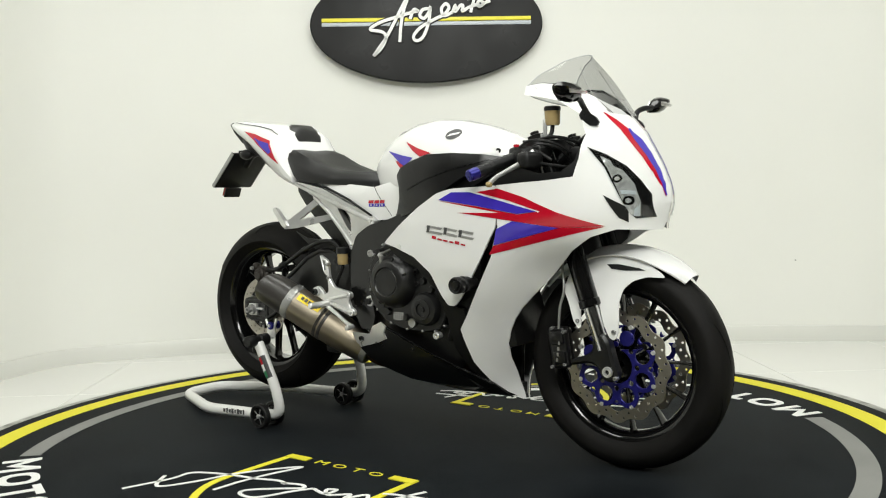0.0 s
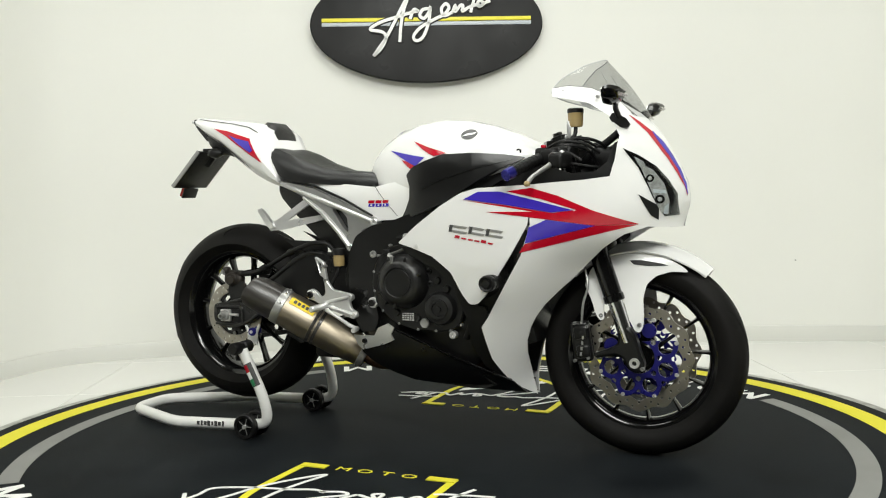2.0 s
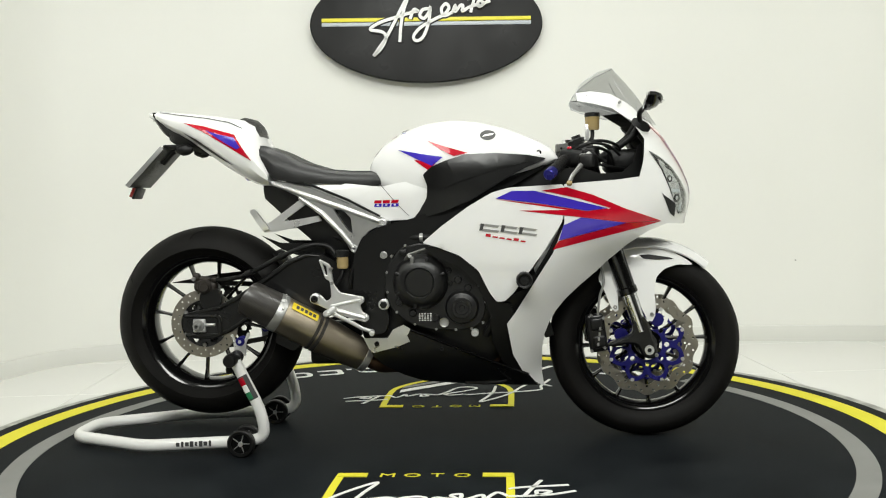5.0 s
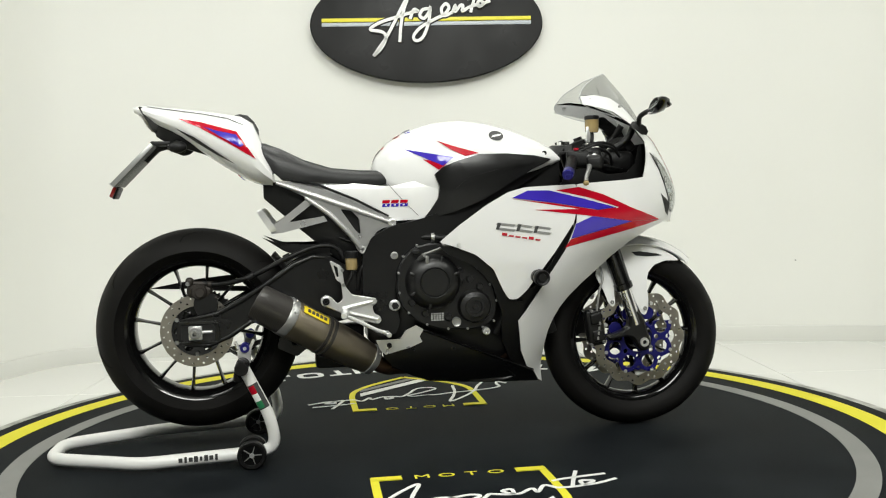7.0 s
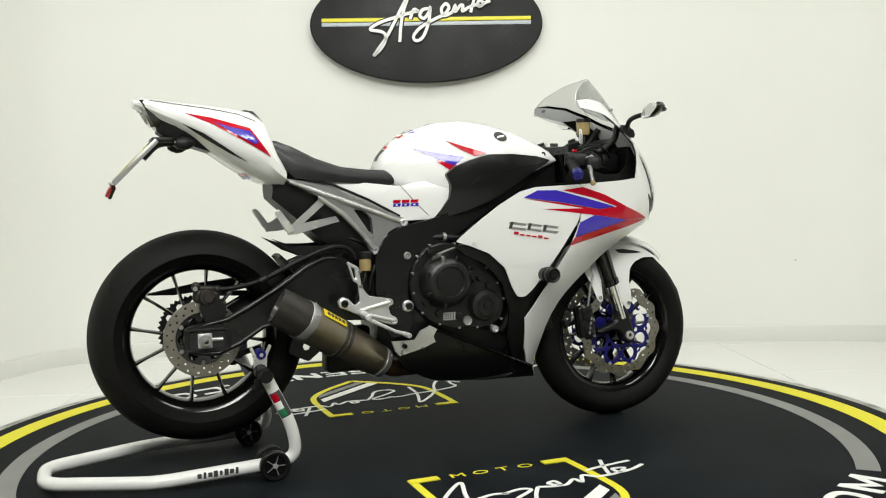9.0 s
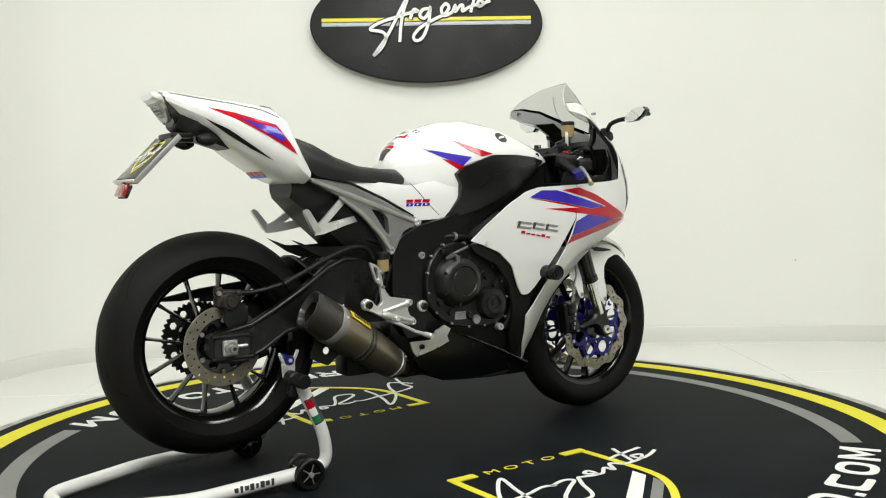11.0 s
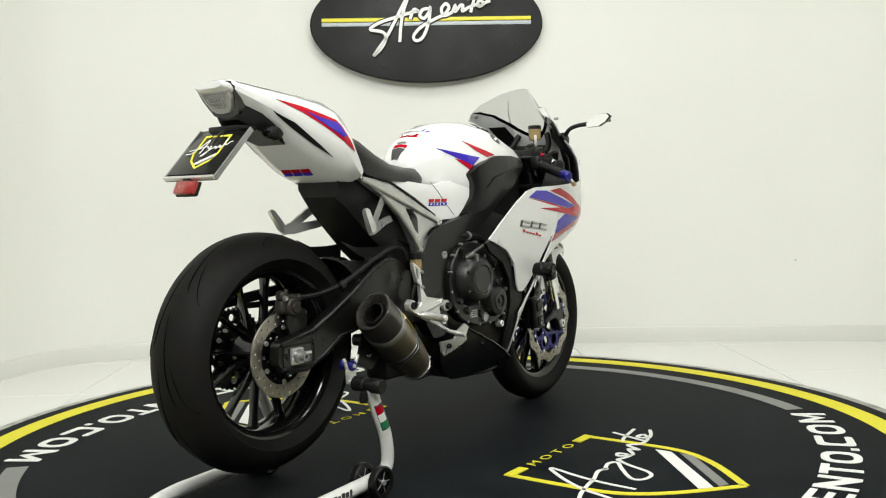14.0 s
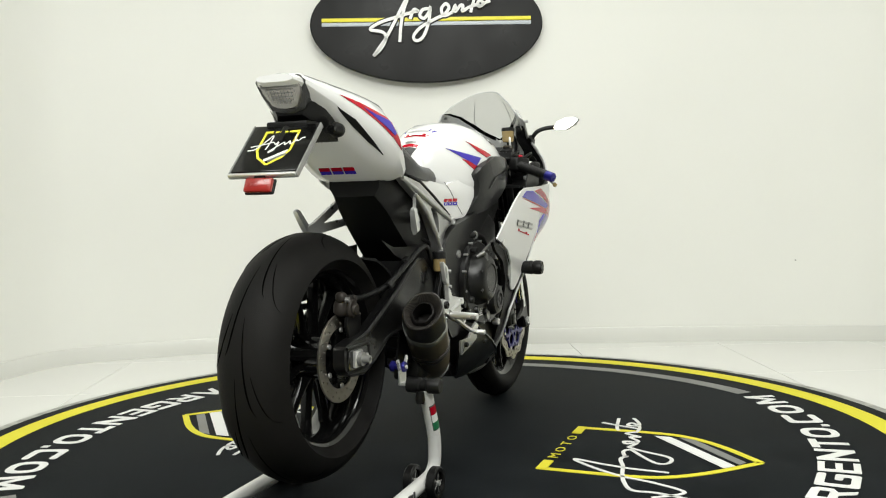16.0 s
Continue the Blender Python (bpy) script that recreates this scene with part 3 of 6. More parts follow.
def nose_x(z):
    """The nose line in side view."""
    return curve_at(z, [0.12, 0.60, 0.677, 0.752, 0.828, 0.942, 1.008, 1.09], [0.79, 0.79, 0.794, 0.814, 0.798, 0.737, 0.682, 0.63])


# body surface: half width of the fairing at (x, z)
def fair_w(x, z):
    w = curve_at(z, [0.12, 0.18, 0.25, 0.35, 0.45, 0.55, 0.63, 0.70, 0.80, 0.86, 0.92, 1.0, 1.08, 1.12], [0.03, 0.075, 0.125, 0.17, 0.197, 0.217, 0.230, 0.238, 0.241, 0.246, 0.250, 0.195, 0.150, 0.135])
    tip = nose_x(z)
    x0 = 0.34
    back = w - 0.02 * max(0.0, x0 - x)
    s = min(max((x - x0) / (tip - x0), 0.0), 1.0)
    high = max(back * (1 - s ** 3.8) ** 0.72, 0.0)
    if z > 0.72:
        return high
    # below the nose the sides close in towards the wheel like a bow
    xs = curve_at(z, [0.15, 0.2, 0.3, 0.39, 0.52, 0.62, 0.70], [0.30, 0.27, 0.245, 0.247, 0.315, 0.372, 0.41])
    xe = curve_at(z, [0.15, 0.22, 0.305, 0.39, 0.455, 0.543, 0.62, 0.70], [0.358, 0.342, 0.344, 0.367, 0.413, 0.512, 0.60, 0.70])
    ye = curve_at(z, [0.15, 0.22, 0.305, 0.39, 0.455, 0.543, 0.62, 0.70], [0.004, 0.030, 0.082, 0.114, 0.125, 0.131, 0.145, 0.15])
    u = max((x - xs) / (xe - xs), 0.0)
    low = max(back + (ye - back) * u ** 1.2, 0.0)
    t = min(max((z - 0.56) / 0.16, 0.0), 1.0)
    t = t * t * (3 - 2 * t)
    return (1 - t) * low + t * high


NOSE = [(nose_x(z) + 0.0005, z) for z in (0.677, 0.690, 0.715, 0.752, 0.79, 0.828, 0.86, 0.90, 0.942, 0.975, 1.004)]
SIDES = ((-1, "right"), (1, "left"))
mid_out = [(-0.011, 0.642), (0.05, 0.692), (0.130, 0.748), (0.20, 0.787), (0.25, 0.800), (0.325, 0.803), (0.409, 0.806), (0.412, 0.74), (0.402, 0.692), (0.345, 0.604), (0.298, 0.54), (0.256, 0.483), (0.230, 0.460), (0.205, 0.460), (0.185, 0.49), (0.155, 0.555), (0.10, 0.602), (0.03, 0.630)]
front_out = [(0.411, 0.806), (0.485, 0.811), (0.56, 0.815), (0.632, 0.823), (0.645, 0.87), (0.652, 0.934), (0.62, 0.99), (0.56, 1.03), (0.50, 1.045), (0.458, 1.052), (0.455, 1.078), (0.50, 1.083), (0.56, 1.075), (0.62, 1.045), (0.68, 1.004)] + NOSE[::-1][1:] + [(0.72, 0.682), (0.66, 0.662), (0.60, 0.624), (0.550, 0.580), (0.508, 0.540), (0.455, 0.495), (0.413, 0.455), (0.385, 0.42), (0.365, 0.385), (0.350, 0.345), (0.343, 0.300), (0.342, 0.22), (0.350, 0.165), (0.312, 0.192), (0.282, 0.228), (0.252, 0.29), (0.236, 0.39), (0.262, 0.425), (0.300, 0.485), (0.34, 0.548), (0.377, 0.606), (0.410, 0.692)]
for s, nm in SIDES:
    part("side_fairing", panel(rounded(mid_out, 0.008), fair_w, 0.006, 0.02, s), PAINT_WHITE, bike, "gloss white side fairing")
    part("front_fairing", panel(front_out, fair_w, 0.006, 0.016, s, dense=[0.66 + 0.005 * k for k in range(30)]), PAINT_WHITE, bike, "gloss white nose fairing with arrow graphic")

# tank
TX = [-0.188, -0.175, -0.14, -0.08, 0.0, 0.08, 0.16, 0.24, 0.32, 0.375, 0.40]
TOP = [0.885, 0.913, 0.952, 0.987, 1.011, 1.018, 1.010, 0.990, 0.958, 0.930, 0.902]
TW = [0.045, 0.062, 0.085, 0.115, 0.148, 0.168, 0.172, 0.160, 0.140, 0.118, 0.10]
BOT = [0.85, 0.83, 0.80, 0.77, 0.76, 0.77, 0.79, 0.82, 0.85, 0.87, 0.88]


def tank_half(i):
    w, t, b = TW[i], TOP[i], BOT[i]
    d = t - b
    return [(0, t), (0.35 * w, t - 0.004), (0.62 * w, t - 0.02 * (d / 0.2)), (0.84 * w, t - 0.055 * (d / 0.2)), (0.96 * w, t - 0.10 * (d / 0.2)), (1.0 * w, t - 0.15 * (d / 0.2)), (0.95 * w, b + 0.02 * (d / 0.2)), (0.8 * w, b), (0, b)]


part("fuel_tank", loft([[(TX[i], y, z) for y, z in mirrored(tank_half(i))] for i in range(len(TX))]), PAINT_WHITE, bike, "gloss white fuel tank")

def skin(xs, halves):
    """The half width y at (x, z) of a lofted body, from its right half sections."""
    def yf(x, z):
        x = min(max(x, xs[0]), xs[-1])
        i = max(k for k in range(len(xs) - 1) if xs[k] <= x or k == 0)
        t = (x - xs[i]) / (xs[i + 1] - xs[i])
        line = [((1 - t) * a[0] + t * b[0], (1 - t) * a[1] + t * b[1]) for a, b in zip(halves[i], halves[i + 1])]
        line = line[:-1]
        if z >= line[0][1]:
            return 0.0
        for (y0, z0), (y1, z1) in zip(line, line[1:]):
            if z1 <= z <= z0:
                u = (z0 - z) / max(z0 - z1, 1e-6)
                return y0 + (y1 - y0) * u
        return line[-1][0]
    return yf


tank_y = skin(TX, [tank_half(i) for i in range(len(TX))])


def both(name, outline, yf, mat, label="", thick=0.004, step=0.02, off=0.0, holes=(), dy=0.0, dz=0.0):
    """The same body panel on the right and the left."""
    for s in (-1, 1):
        part(name, xform(panel(outline, yf, thick, step, s, off, holes), Matrix.Translation((0, dy, dz))), mat, bike, label)


def twin(name, make, mat, label="", parent=None, dy=0.0):
    """A part on the right, and its mirror image on the left."""
    for s in (1, -1):
        bm = make()
        if s < 0:
            xform(bm, Matrix.Diagonal((1, -1, 1, 1)))
            bmesh.ops.reverse_faces(bm, faces=bm.faces)
        part(name, xform(bm, Matrix.Translation((0, dy, 0))), mat, parent or bike, label)


def bolt(at, r=0.011, mat=None, depth=0.008, parent=None, label="", name="bolt"):
    """A hexagon-socket bolt head whose axis runs along y; its outer face is towards -y on the right side."""
    x, y, z = at
    s = -1 if y < 0 else 1
    r, depth = 0.82 * r, 0.7 * depth
    b = lathe([(0, 0), (0.42 * r, 0), (0.42 * r, s * depth * 0.5), (0.5 * r, s * depth), (0.85 * r, s * depth), (r, s * depth * 0.75), (r, -s * 0.012), (0, -s * 0.012)], 18, "y")
    return part(name, xform(b, Matrix.Translation(at)), mat or ALLOY, parent or bike, label)


# decals of the fairing, thin skins laid on the paint
top_blue = [(0.211, 0.769), (0.258, 0.790), (0.323, 0.789), (0.425, 0.763), (0.534, 0.733), (0.476, 0.727), (0.340, 0.751)]
top_red = [(0.345, 0.789), (0.417, 0.797), (0.494, 0.773), (0.587, 0.731), (0.70, 0.691), (0.592, 0.689), (0.50, 0.714), (0.545, 0.733), (0.450, 0.764)]
under_red = [(0.211, 0.7665), (0.340, 0.7495), (0.476, 0.7255), (0.535, 0.7325), (0.55, 0.705), (0.46, 0.72), (0.424, 0.730)]
spear_red = [(0.277, 0.732), (0.424, 0.7305), (0.512, 0.719), (0.592, 0.6885), (0.459, 0.7085)]
low_blue = [(0.407, 0.686), (0.459, 0.7075), (0.592, 0.6885), (0.393, 0.641)]
low_red = [(0.392, 0.639), (0.592, 0.6885), (0.70, 0.6895), (0.374, 0.614)]
for nm, o, m, of in (("blue_decal", top_blue, PAINT_BLUE, 0.0022), ("red_decal", top_red, PAINT_RED, 0.0018), ("red_decal", under_red, PAINT_RED, 0.0012), ("red_decal", spear_red, PAINT_RED, 0.0015), ("blue_decal", low_blue, PAINT_BLUE, 0.0022), ("red_decal", low_red, PAINT_RED, 0.0012)):
    both(nm, o, fair_w, m, "", 0.0012, 0.02, of)
# maker's marks as plain slanted bars
for x0, x1, z0 in ((0.160, 0.215, 0.680), (0.222, 0.268, 0.674), (0.275, 0.325, 0.667)):
    for dz, hgt in ((0.011, 0.006), (-0.004, 0.006)):
        both("model_mark", [(x0, z0 + dz), (x1, z0 + dz - 0.008), (x1 + 0.006, z0 + dz + hgt - 0.008), (x0 + 0.006, z0 + dz + hgt)], fair_w, ALLOY_GREY, "", 0.001, 0.03, 0.002)
    both("model_mark", [(x0, z0 - 0.004), (x0 + 0.010, z0 - 0.004), (x0 + 0.016, z0 + 0.015), (x0 + 0.006, z0 + 0.016)], fair_w, DARK_PRINT, "", 0.001, 0.03, 0.0022)
for k in range(6):
    x0, z0 = 0.178 + 0.0205 * k, 0.661 - 0.0036 * k
    both("script_mark", [(x0, z0 - 0.003), (x0 + 0.015, z0 - 0.0055), (x0 + 0.017, z0 - 0.001 + 0.004 * (k in (0, 4))), (x0 + 0.002, z0 + 0.0015 + 0.004 * (k in (0, 4)))], fair_w, PAINT_RED, "", 0.001, 0.03, 0.002)
both("fairing_bolt", rounded([(0.041, 0.625), (0.055, 0.625), (0.055, 0.639), (0.041, 0.639)], 0.007), fair_w, ALLOY, "", 0.003, 0.03, 0.002)
# nose stripe
def nose_band(rows):
    """An outline along the nose line: each row is a height and two distances behind the nose."""
    return [(nose_x(z) - 0.85 * a, z) for z, a, b in rows] + [(nose_x(z) - 0.8 * b, z) for z, a, b in rows[::-1]]


both("red_decal", nose_band([(0.995, 0.036, 0.041), (0.975, 0.024, 0.037), (0.945, 0.015, 0.031), (0.91, 0.011, 0.026), (0.87, 0.009, 0.021), (0.83, 0.007, 0.016), (0.79, 0.0055, 0.009), (0.765, 0.005, 0.006)]), fair_w, PAINT_RED, "", 0.002, 0.005, 0.0026)
both("blue_decal", nose_band([(0.950, 0.013, 0.016), (0.92, 0.0055, 0.017), (0.88, 0.0035, 0.013), (0.84, 0.003, 0.010), (0.80, 0.003, 0.008), (0.768, 0.0035, 0.005)]), fair_w, PAINT_BLUE, "", 0.002, 0.005, 0.0040)
# headlights
REFLECTOR = material("bright_reflector", (0.82, 0.82, 0.80), 0.15, metal=0.45, vary=0.4, scale=70, bump=1.0, bump_scale=75)
lamp_out = [(0.663, 0.899), (0.701, 0.879), (0.74, 0.849), (0.770, 0.81), (0.790, 0.772), (0.792, 0.712), (0.76, 0.709), (0.747, 0.735), (0.725, 0.792), (0.701, 0.845)]
for s in (-1, 1):
    hl = part("headlight", panel(lamp_out, fair_w, 0.003, 0.010, s, 0.0016), BLACK_GLOSS, bike, "clear headlight with dark bezel and chrome reflectors")
    part("reflector", panel([(0.701, 0.858), (0.735, 0.838), (0.761, 0.8), (0.773, 0.752), (0.769, 0.716), (0.753, 0.72), (0.729, 0.79)], fair_w, 0.002, 0.010, s, 0.0035), REFLECTOR, hl, "chrome reflector bowl")
    for (px, pz, pr) in ((0.729, 0.815, 0.0095), (0.752, 0.757, 0.011)):
        part("projector", panel([(px + pr * math.cos(a * math.pi / 6), pz + pr * 1.15 * math.sin(a * math.pi / 6)) for a in range(12)], fair_w, 0.003, 0.05, s, 0.005), BLACK_GLOSS, hl)
        part("bulb", panel([(px + pr * 0.5 * math.cos(a * math.pi / 4), pz + pr * 0.6 * math.sin(a * math.pi / 4)) for a in range(8)], fair_w, 0.003, 0.05, s, 0.007), REFLECTOR, hl)
    for o in ([(0.690, 0.876), (0.712, 0.862), (0.722, 0.838), (0.704, 0.848)], [(0.758, 0.716), (0.768, 0.7155), (0.7715, 0.745), (0.762, 0.735)], [(0.738, 0.775), (0.766, 0.772), (0.764, 0.782), (0.737, 0.785)]):
        part("reflector_facet", panel(o, fair_w, 0.002, 0.010, s, 0.0055), SIGN_GREY if o[0][0] > 0.73 else REFLECTOR, hl)
    part("lens", panel(lamp_out, fair_w, 0.0015, 0.012, s, 0.009), CLEAR, hl, "clear headlight lens")
both("air_duct", [(0.702, 0.772), (0.75, 0.739), (0.746, 0.7), (0.73, 0.712)], fair_w, BLACK_PLASTIC, "black air duct", 0.002, 0.015, 0.0022)
both("chin", [(0.70, 0.684), (0.782, 0.677), (0.79, 0.690), (0.72, 0.702)], fair_w, BLACK_PLASTIC, "", 0.004, 0.02, -0.012)
# seam lines and the grille line on the front fairing
both("vent", [(0.404, 0.690), (0.409, 0.672), (0.362, 0.585), (0.318, 0.512), (0.245, 0.372), (0.228, 0.39), (0.222, 0.462), (0.288, 0.494), (0.338, 0.562)], lambda x, z: fair_w(x, z) - 0.028, BLACK_PLASTIC, "black vent behind the side fairing", 0.004, 0.03)
# inner black panel that borders the engine
both("inner_panel", [(-0.01, 0.632), (0.03, 0.628), (0.10, 0.600), (0.155, 0.553), (0.185, 0.488), (0.205, 0.458), (0.25, 0.45), (0.262, 0.39), (0.26, 0.29), (0.30, 0.21), (0.22, 0.262), (0.19, 0.33), (0.185, 0.42), (0.155, 0.505), (0.10, 0.565), (0.02, 0.603)], lambda x, z: min(fair_w(x, z) - 0.012, 0.212), BLACK_PLASTIC, "matt black inner fairing panel", 0.01, 0.03)

both("fairing_liner", [(0.60, 0.640), (0.55, 0.592), (0.50, 0.546), (0.45, 0.503), (0.41, 0.465), (0.38, 0.423), (0.358, 0.383), (0.346, 0.343), (0.338, 0.300), (0.336, 0.228), (0.300, 0.222), (0.270, 0.290), (0.255, 0.390), (0.315, 0.485), (0.392, 0.606), (0.43, 0.69), (0.60, 0.69)], lambda x, z: max(fair_w(x, z) - 0.011, 0.004), BLACK_PLASTIC, "black inside of the lower fairing", 0.003, 0.025)

# belly pan
belly_y = lambda x, z: curve_at(z, [0.17, 0.20, 0.25, 0.30, 0.38], [0.05, 0.085, 0.130, 0.155, 0.168]) - 0.02 * max(0, x - 0.1)
both("belly_pan", [(-0.185, 0.334), (-0.105, 0.362), (-0.076, 0.382), (0.02, 0.341), (0.11, 0.303), (0.20, 0.264), (0.299, 0.221), (0.330, 0.176), (0.25, 0.178), (0.10, 0.186), (-0.030, 0.200), (-0.085, 0.222), (-0.15, 0.262), (-0.18, 0.295)], belly_y, FRAME_BLACK, "satin black belly pan", 0.006, 0.025)
twin("belly_edge", lambda: sweep([Vector((x, -belly_y(x, z) - 0.001, z)) for x, z in ((-0.10, 0.366), (-0.076, 0.381), (0.02, 0.341), (0.11, 0.303), (0.20, 0.264), (0.299, 0.221))], 0.004, 8), BLACK_GLOSS)
part("belly_floor", loft([[(x, -w, z0), (x, -w, z0 + 0.03), (x, w, z0 + 0.03), (x, w, z0)] for x, w, z0 in ((-0.15, 0.10, 0.252), (-0.06, 0.085, 0.212), (0.10, 0.065, 0.187), (0.25, 0.055, 0.178), (0.33, 0.03, 0.178))]), BLACK_PLASTIC, bike)
both("heel_plate", [(-0.203, 0.350), (-0.130, 0.349), (-0.112, 0.376), (-0.080, 0.390), (-0.058, 0.377), (-0.070, 0.356), (-0.062, 0.338), (-0.100, 0.322), (-0.175, 0.303), (-0.19, 0.318)], lambda x, z: belly_y(x, z) + 0.006, ALLOY, "silver heel plate", 0.006, 0.03)
twin("belly_lip", lambda: sweep([Vector((x, -belly_y(x, z) - 0.002, z)) for x, z in ((0.10, 0.192), (0.16, 0.190), (0.215, 0.194), (0.240, 0.203), (0.215, 0.226))], [0.003, 0.007, 0.008, 0.006, 0.002], 8), FRAME_BLACK)
for s in (-1, 1):
    bolt((-0.163, s * 0.172, 0.333), 0.009, BLACK_PLASTIC)
    bolt((0.035, s * 0.158, 0.312), 0.008, BLACK_PLASTIC)

# tail cowl
GX = [-0.899, -0.868, -0.82, -0.76, -0.70, -0.64, -0.585, -0.55, -0.52, -0.495]
GT = [1.070, 1.076, 1.069, 1.062, 1.055, 1.046, 1.036, 1.015, 0.945, 0.885]
GB = [1.052, 1.035, 1.005, 0.972, 0.928, 0.886, 0.852, 0.834, 0.824, 0.822]
GW = [0.050, 0.068, 0.086, 0.102, 0.122, 0.140, 0.152, 0.153, 0.148, 0.140]


def tail_half(i):
    w, t, b = GW[i], GT[i], GB[i]
    d = t - b
    return [(0, t), (0.5 * w, t - 0.002), (0.72 * w, t - 0.1 * d), (0.95 * w, t - 0.36 * d), (1.0 * w, t - 0.5 * d), (0.96 * w, t - 0.72 * d), (0.72 * w, b + 0.06 * d), (0.45 * w, b), (0, b)]


part("tail_cowl", loft([[(GX[i], y, z) for y, z in mirrored(tail_half(i))] for i in range(len(GX))]), PAINT_WHITE, bike, "gloss white tail cowl with red and blue stripe")
tail_y = skin(GX, [tail_half(i) for i in range(len(GX))])
stripe = [(-0.768, 1.029), (-0.70, 1.016), (-0.595, 0.985), (-0.570, 0.947), (-0.540, 0.902), (-0.62, 0.952), (-0.70, 0.998)]
both("red_decal", stripe, tail_y, PAINT_RED, "", 0.0015, 0.012, 0.0025)
both("blue_decal", [(-0.69, 1.002), (-0.65, 0.988), (-0.596, 0.976), (-0.574, 0.944), (-0.585, 0.938), (-0.64, 0.970)], tail_y, PAINT_BLUE, "", 0.0015, 0.015, 0.004)
both("tail_slot", [(-0.775, 1.000), (-0.72, 0.972), (-0.66, 0.930), (-0.60, 0.888), (-0.655, 0.918), (-0.715, 0.957)], tail_y, BLACK_PLASTIC, "black slot in the tail", 0.002, 0.012, 0.006)
for k in range(3):
    for dz, m in ((0.0062, PAINT_RED), (-0.0042, PAINT_BLUE)):
        bar = box(0, -0.024 + 0.036 * k, dz * 1.15, 0.002, 0.031, 0.011)
        part("maker_mark", xform(bar, Matrix.Translation((-0.5915, 0, 0.8515)) @ Matrix.Rotation(radians(-45), 4, "Y")), m, bike)
part("tail_light", loft([[(-0.884 + 0.03 * f + 0.55 * (1.068 - z), y, z) for y, z in mirrored([(0, 1.070), (0.053, 1.068), (0.066, 1.056), (0.061, 1.028), (0.044, 0.992), (0, 0.982)])] for f in (0, 1)]), BLACK_GLOSS, bike)
lens = part("tail_lens", loft([[(x0 + 0.5 * (1.066 - z), sc * y, 1.037 + sc * (z - 1.037)) for y, z in mirrored([(0, 1.066), (0.048, 1.064), (0.056, 1.054), (0.052, 1.030), (0.036, 1.002), (0.022, 0.995), (0, 0.993)])] for x0, sc in ((-0.878, 1.0), (-0.889, 0.97), (-0.892, 0.85))]), CLEAR_LENS, bike, "clear ribbed tail light lens")
part("lens_bar", box(-0.881, 0, 1.043, 0.006, 0.098, 0.004), ALLOY_GREY, lens)
for k in range(6):
    zb = 1.054 - 0.0085 * k
    part("lens_bar", box(-0.8925 + 0.5 * (1.066 - zb), 0, zb, 0.003, 0.086 - 0.0078 * k, 0.0012), ALLOY_GREY, lens)
for k in range(-4, 5):
    yb, za = 0.0092 * k, 1.004 + 0.0075 * max(0, abs(k) - 2)
    part("lens_bar", rod((-0.8915 + 0.5 * (1.066 - 1.056), yb, 1.056), (-0.8915 + 0.5 * (1.066 - za), yb, za), 0.0008, None, 6), ALLOY_GREY, lens)
under = [(-0.838, 0.046, 0.980, 1.03), (-0.82, 0.060, 0.968, 1.02), (-0.79, 0.07, 0.955, 1.01), (-0.73, 0.072, 0.935, 0.98), (-0.67, 0.06, 0.915, 0.95), (-0.63, 0.04, 0.90, 0.92)]
part("undertray", loft([[(x, y, z) for y, z in mirrored([(0, t), (w, t), (w, 0.5 * (t + b)), (0.75 * w, b), (0, b)])] for x, w, b, t in under]), BLACK_PLASTIC, bike, "black undertray")
part("passenger_pad", loft([[(x, y, z) for y, z in mirrored([(0, t), (0.6 * w, t), (w, t - 0.018), (0.95 * w, b), (0, b)])] for x, w, b, t in ((-0.605, 0.045, 1.03, 1.0415), (-0.590, 0.060, 1.02, 1.045), (-0.566, 0.068, 1.0, 1.040), (-0.546, 0.066, 0.985, 1.020), (-0.536, 0.055, 0.98, 1.0))]), SEAT_BLACK, bike, "small black passenger backrest pad")

# panel line of the seat cowl
for s in (-1, 1):
    part("seam", panel([(-0.858, 1.0665), (-0.80, 1.057), (-0.70, 1.042), (-0.62, 1.025), (-0.575, 1.004), (-0.575, 1.0065), (-0.62, 1.0275), (-0.70, 1.0442), (-0.80, 1.0592), (-0.858, 1.0685)], tail_y, 0.001, 0.015, s, 0.0015), DARK_PRINT, bike)

# plate holder
plate_m = Matrix.Translation((-0.902, 0, 0.893)) @ Matrix.Rotation(radians(45), 4, "Y")


def flat_bm(b):
    return xform(b, plate_m)


holder = part("plate_holder", flat_bm(box(0.0, 0, 0, 0.010, 0.176, 0.170, 0.003)), BLACK_PLASTIC, bike, "tilted show plate with a shop badge")
part("show_plate", flat_bm(box(-0.0065, 0, 0.004, 0.004, 0.172, 0.155, 0.0015)), BLACK_GLOSS, holder, "gloss black show plate")


def badge(pts, w, m, d):
    b = ribbon(pts, w, 0, 0.0012)
    xform(b, plate_m @ Matrix(((0, 0, -1, -0.009 - d), (-1, 0, 0, 0), (0, 1, 0, 0.006), (0, 0, 0, 1))))
    part("badge", b, m, holder)


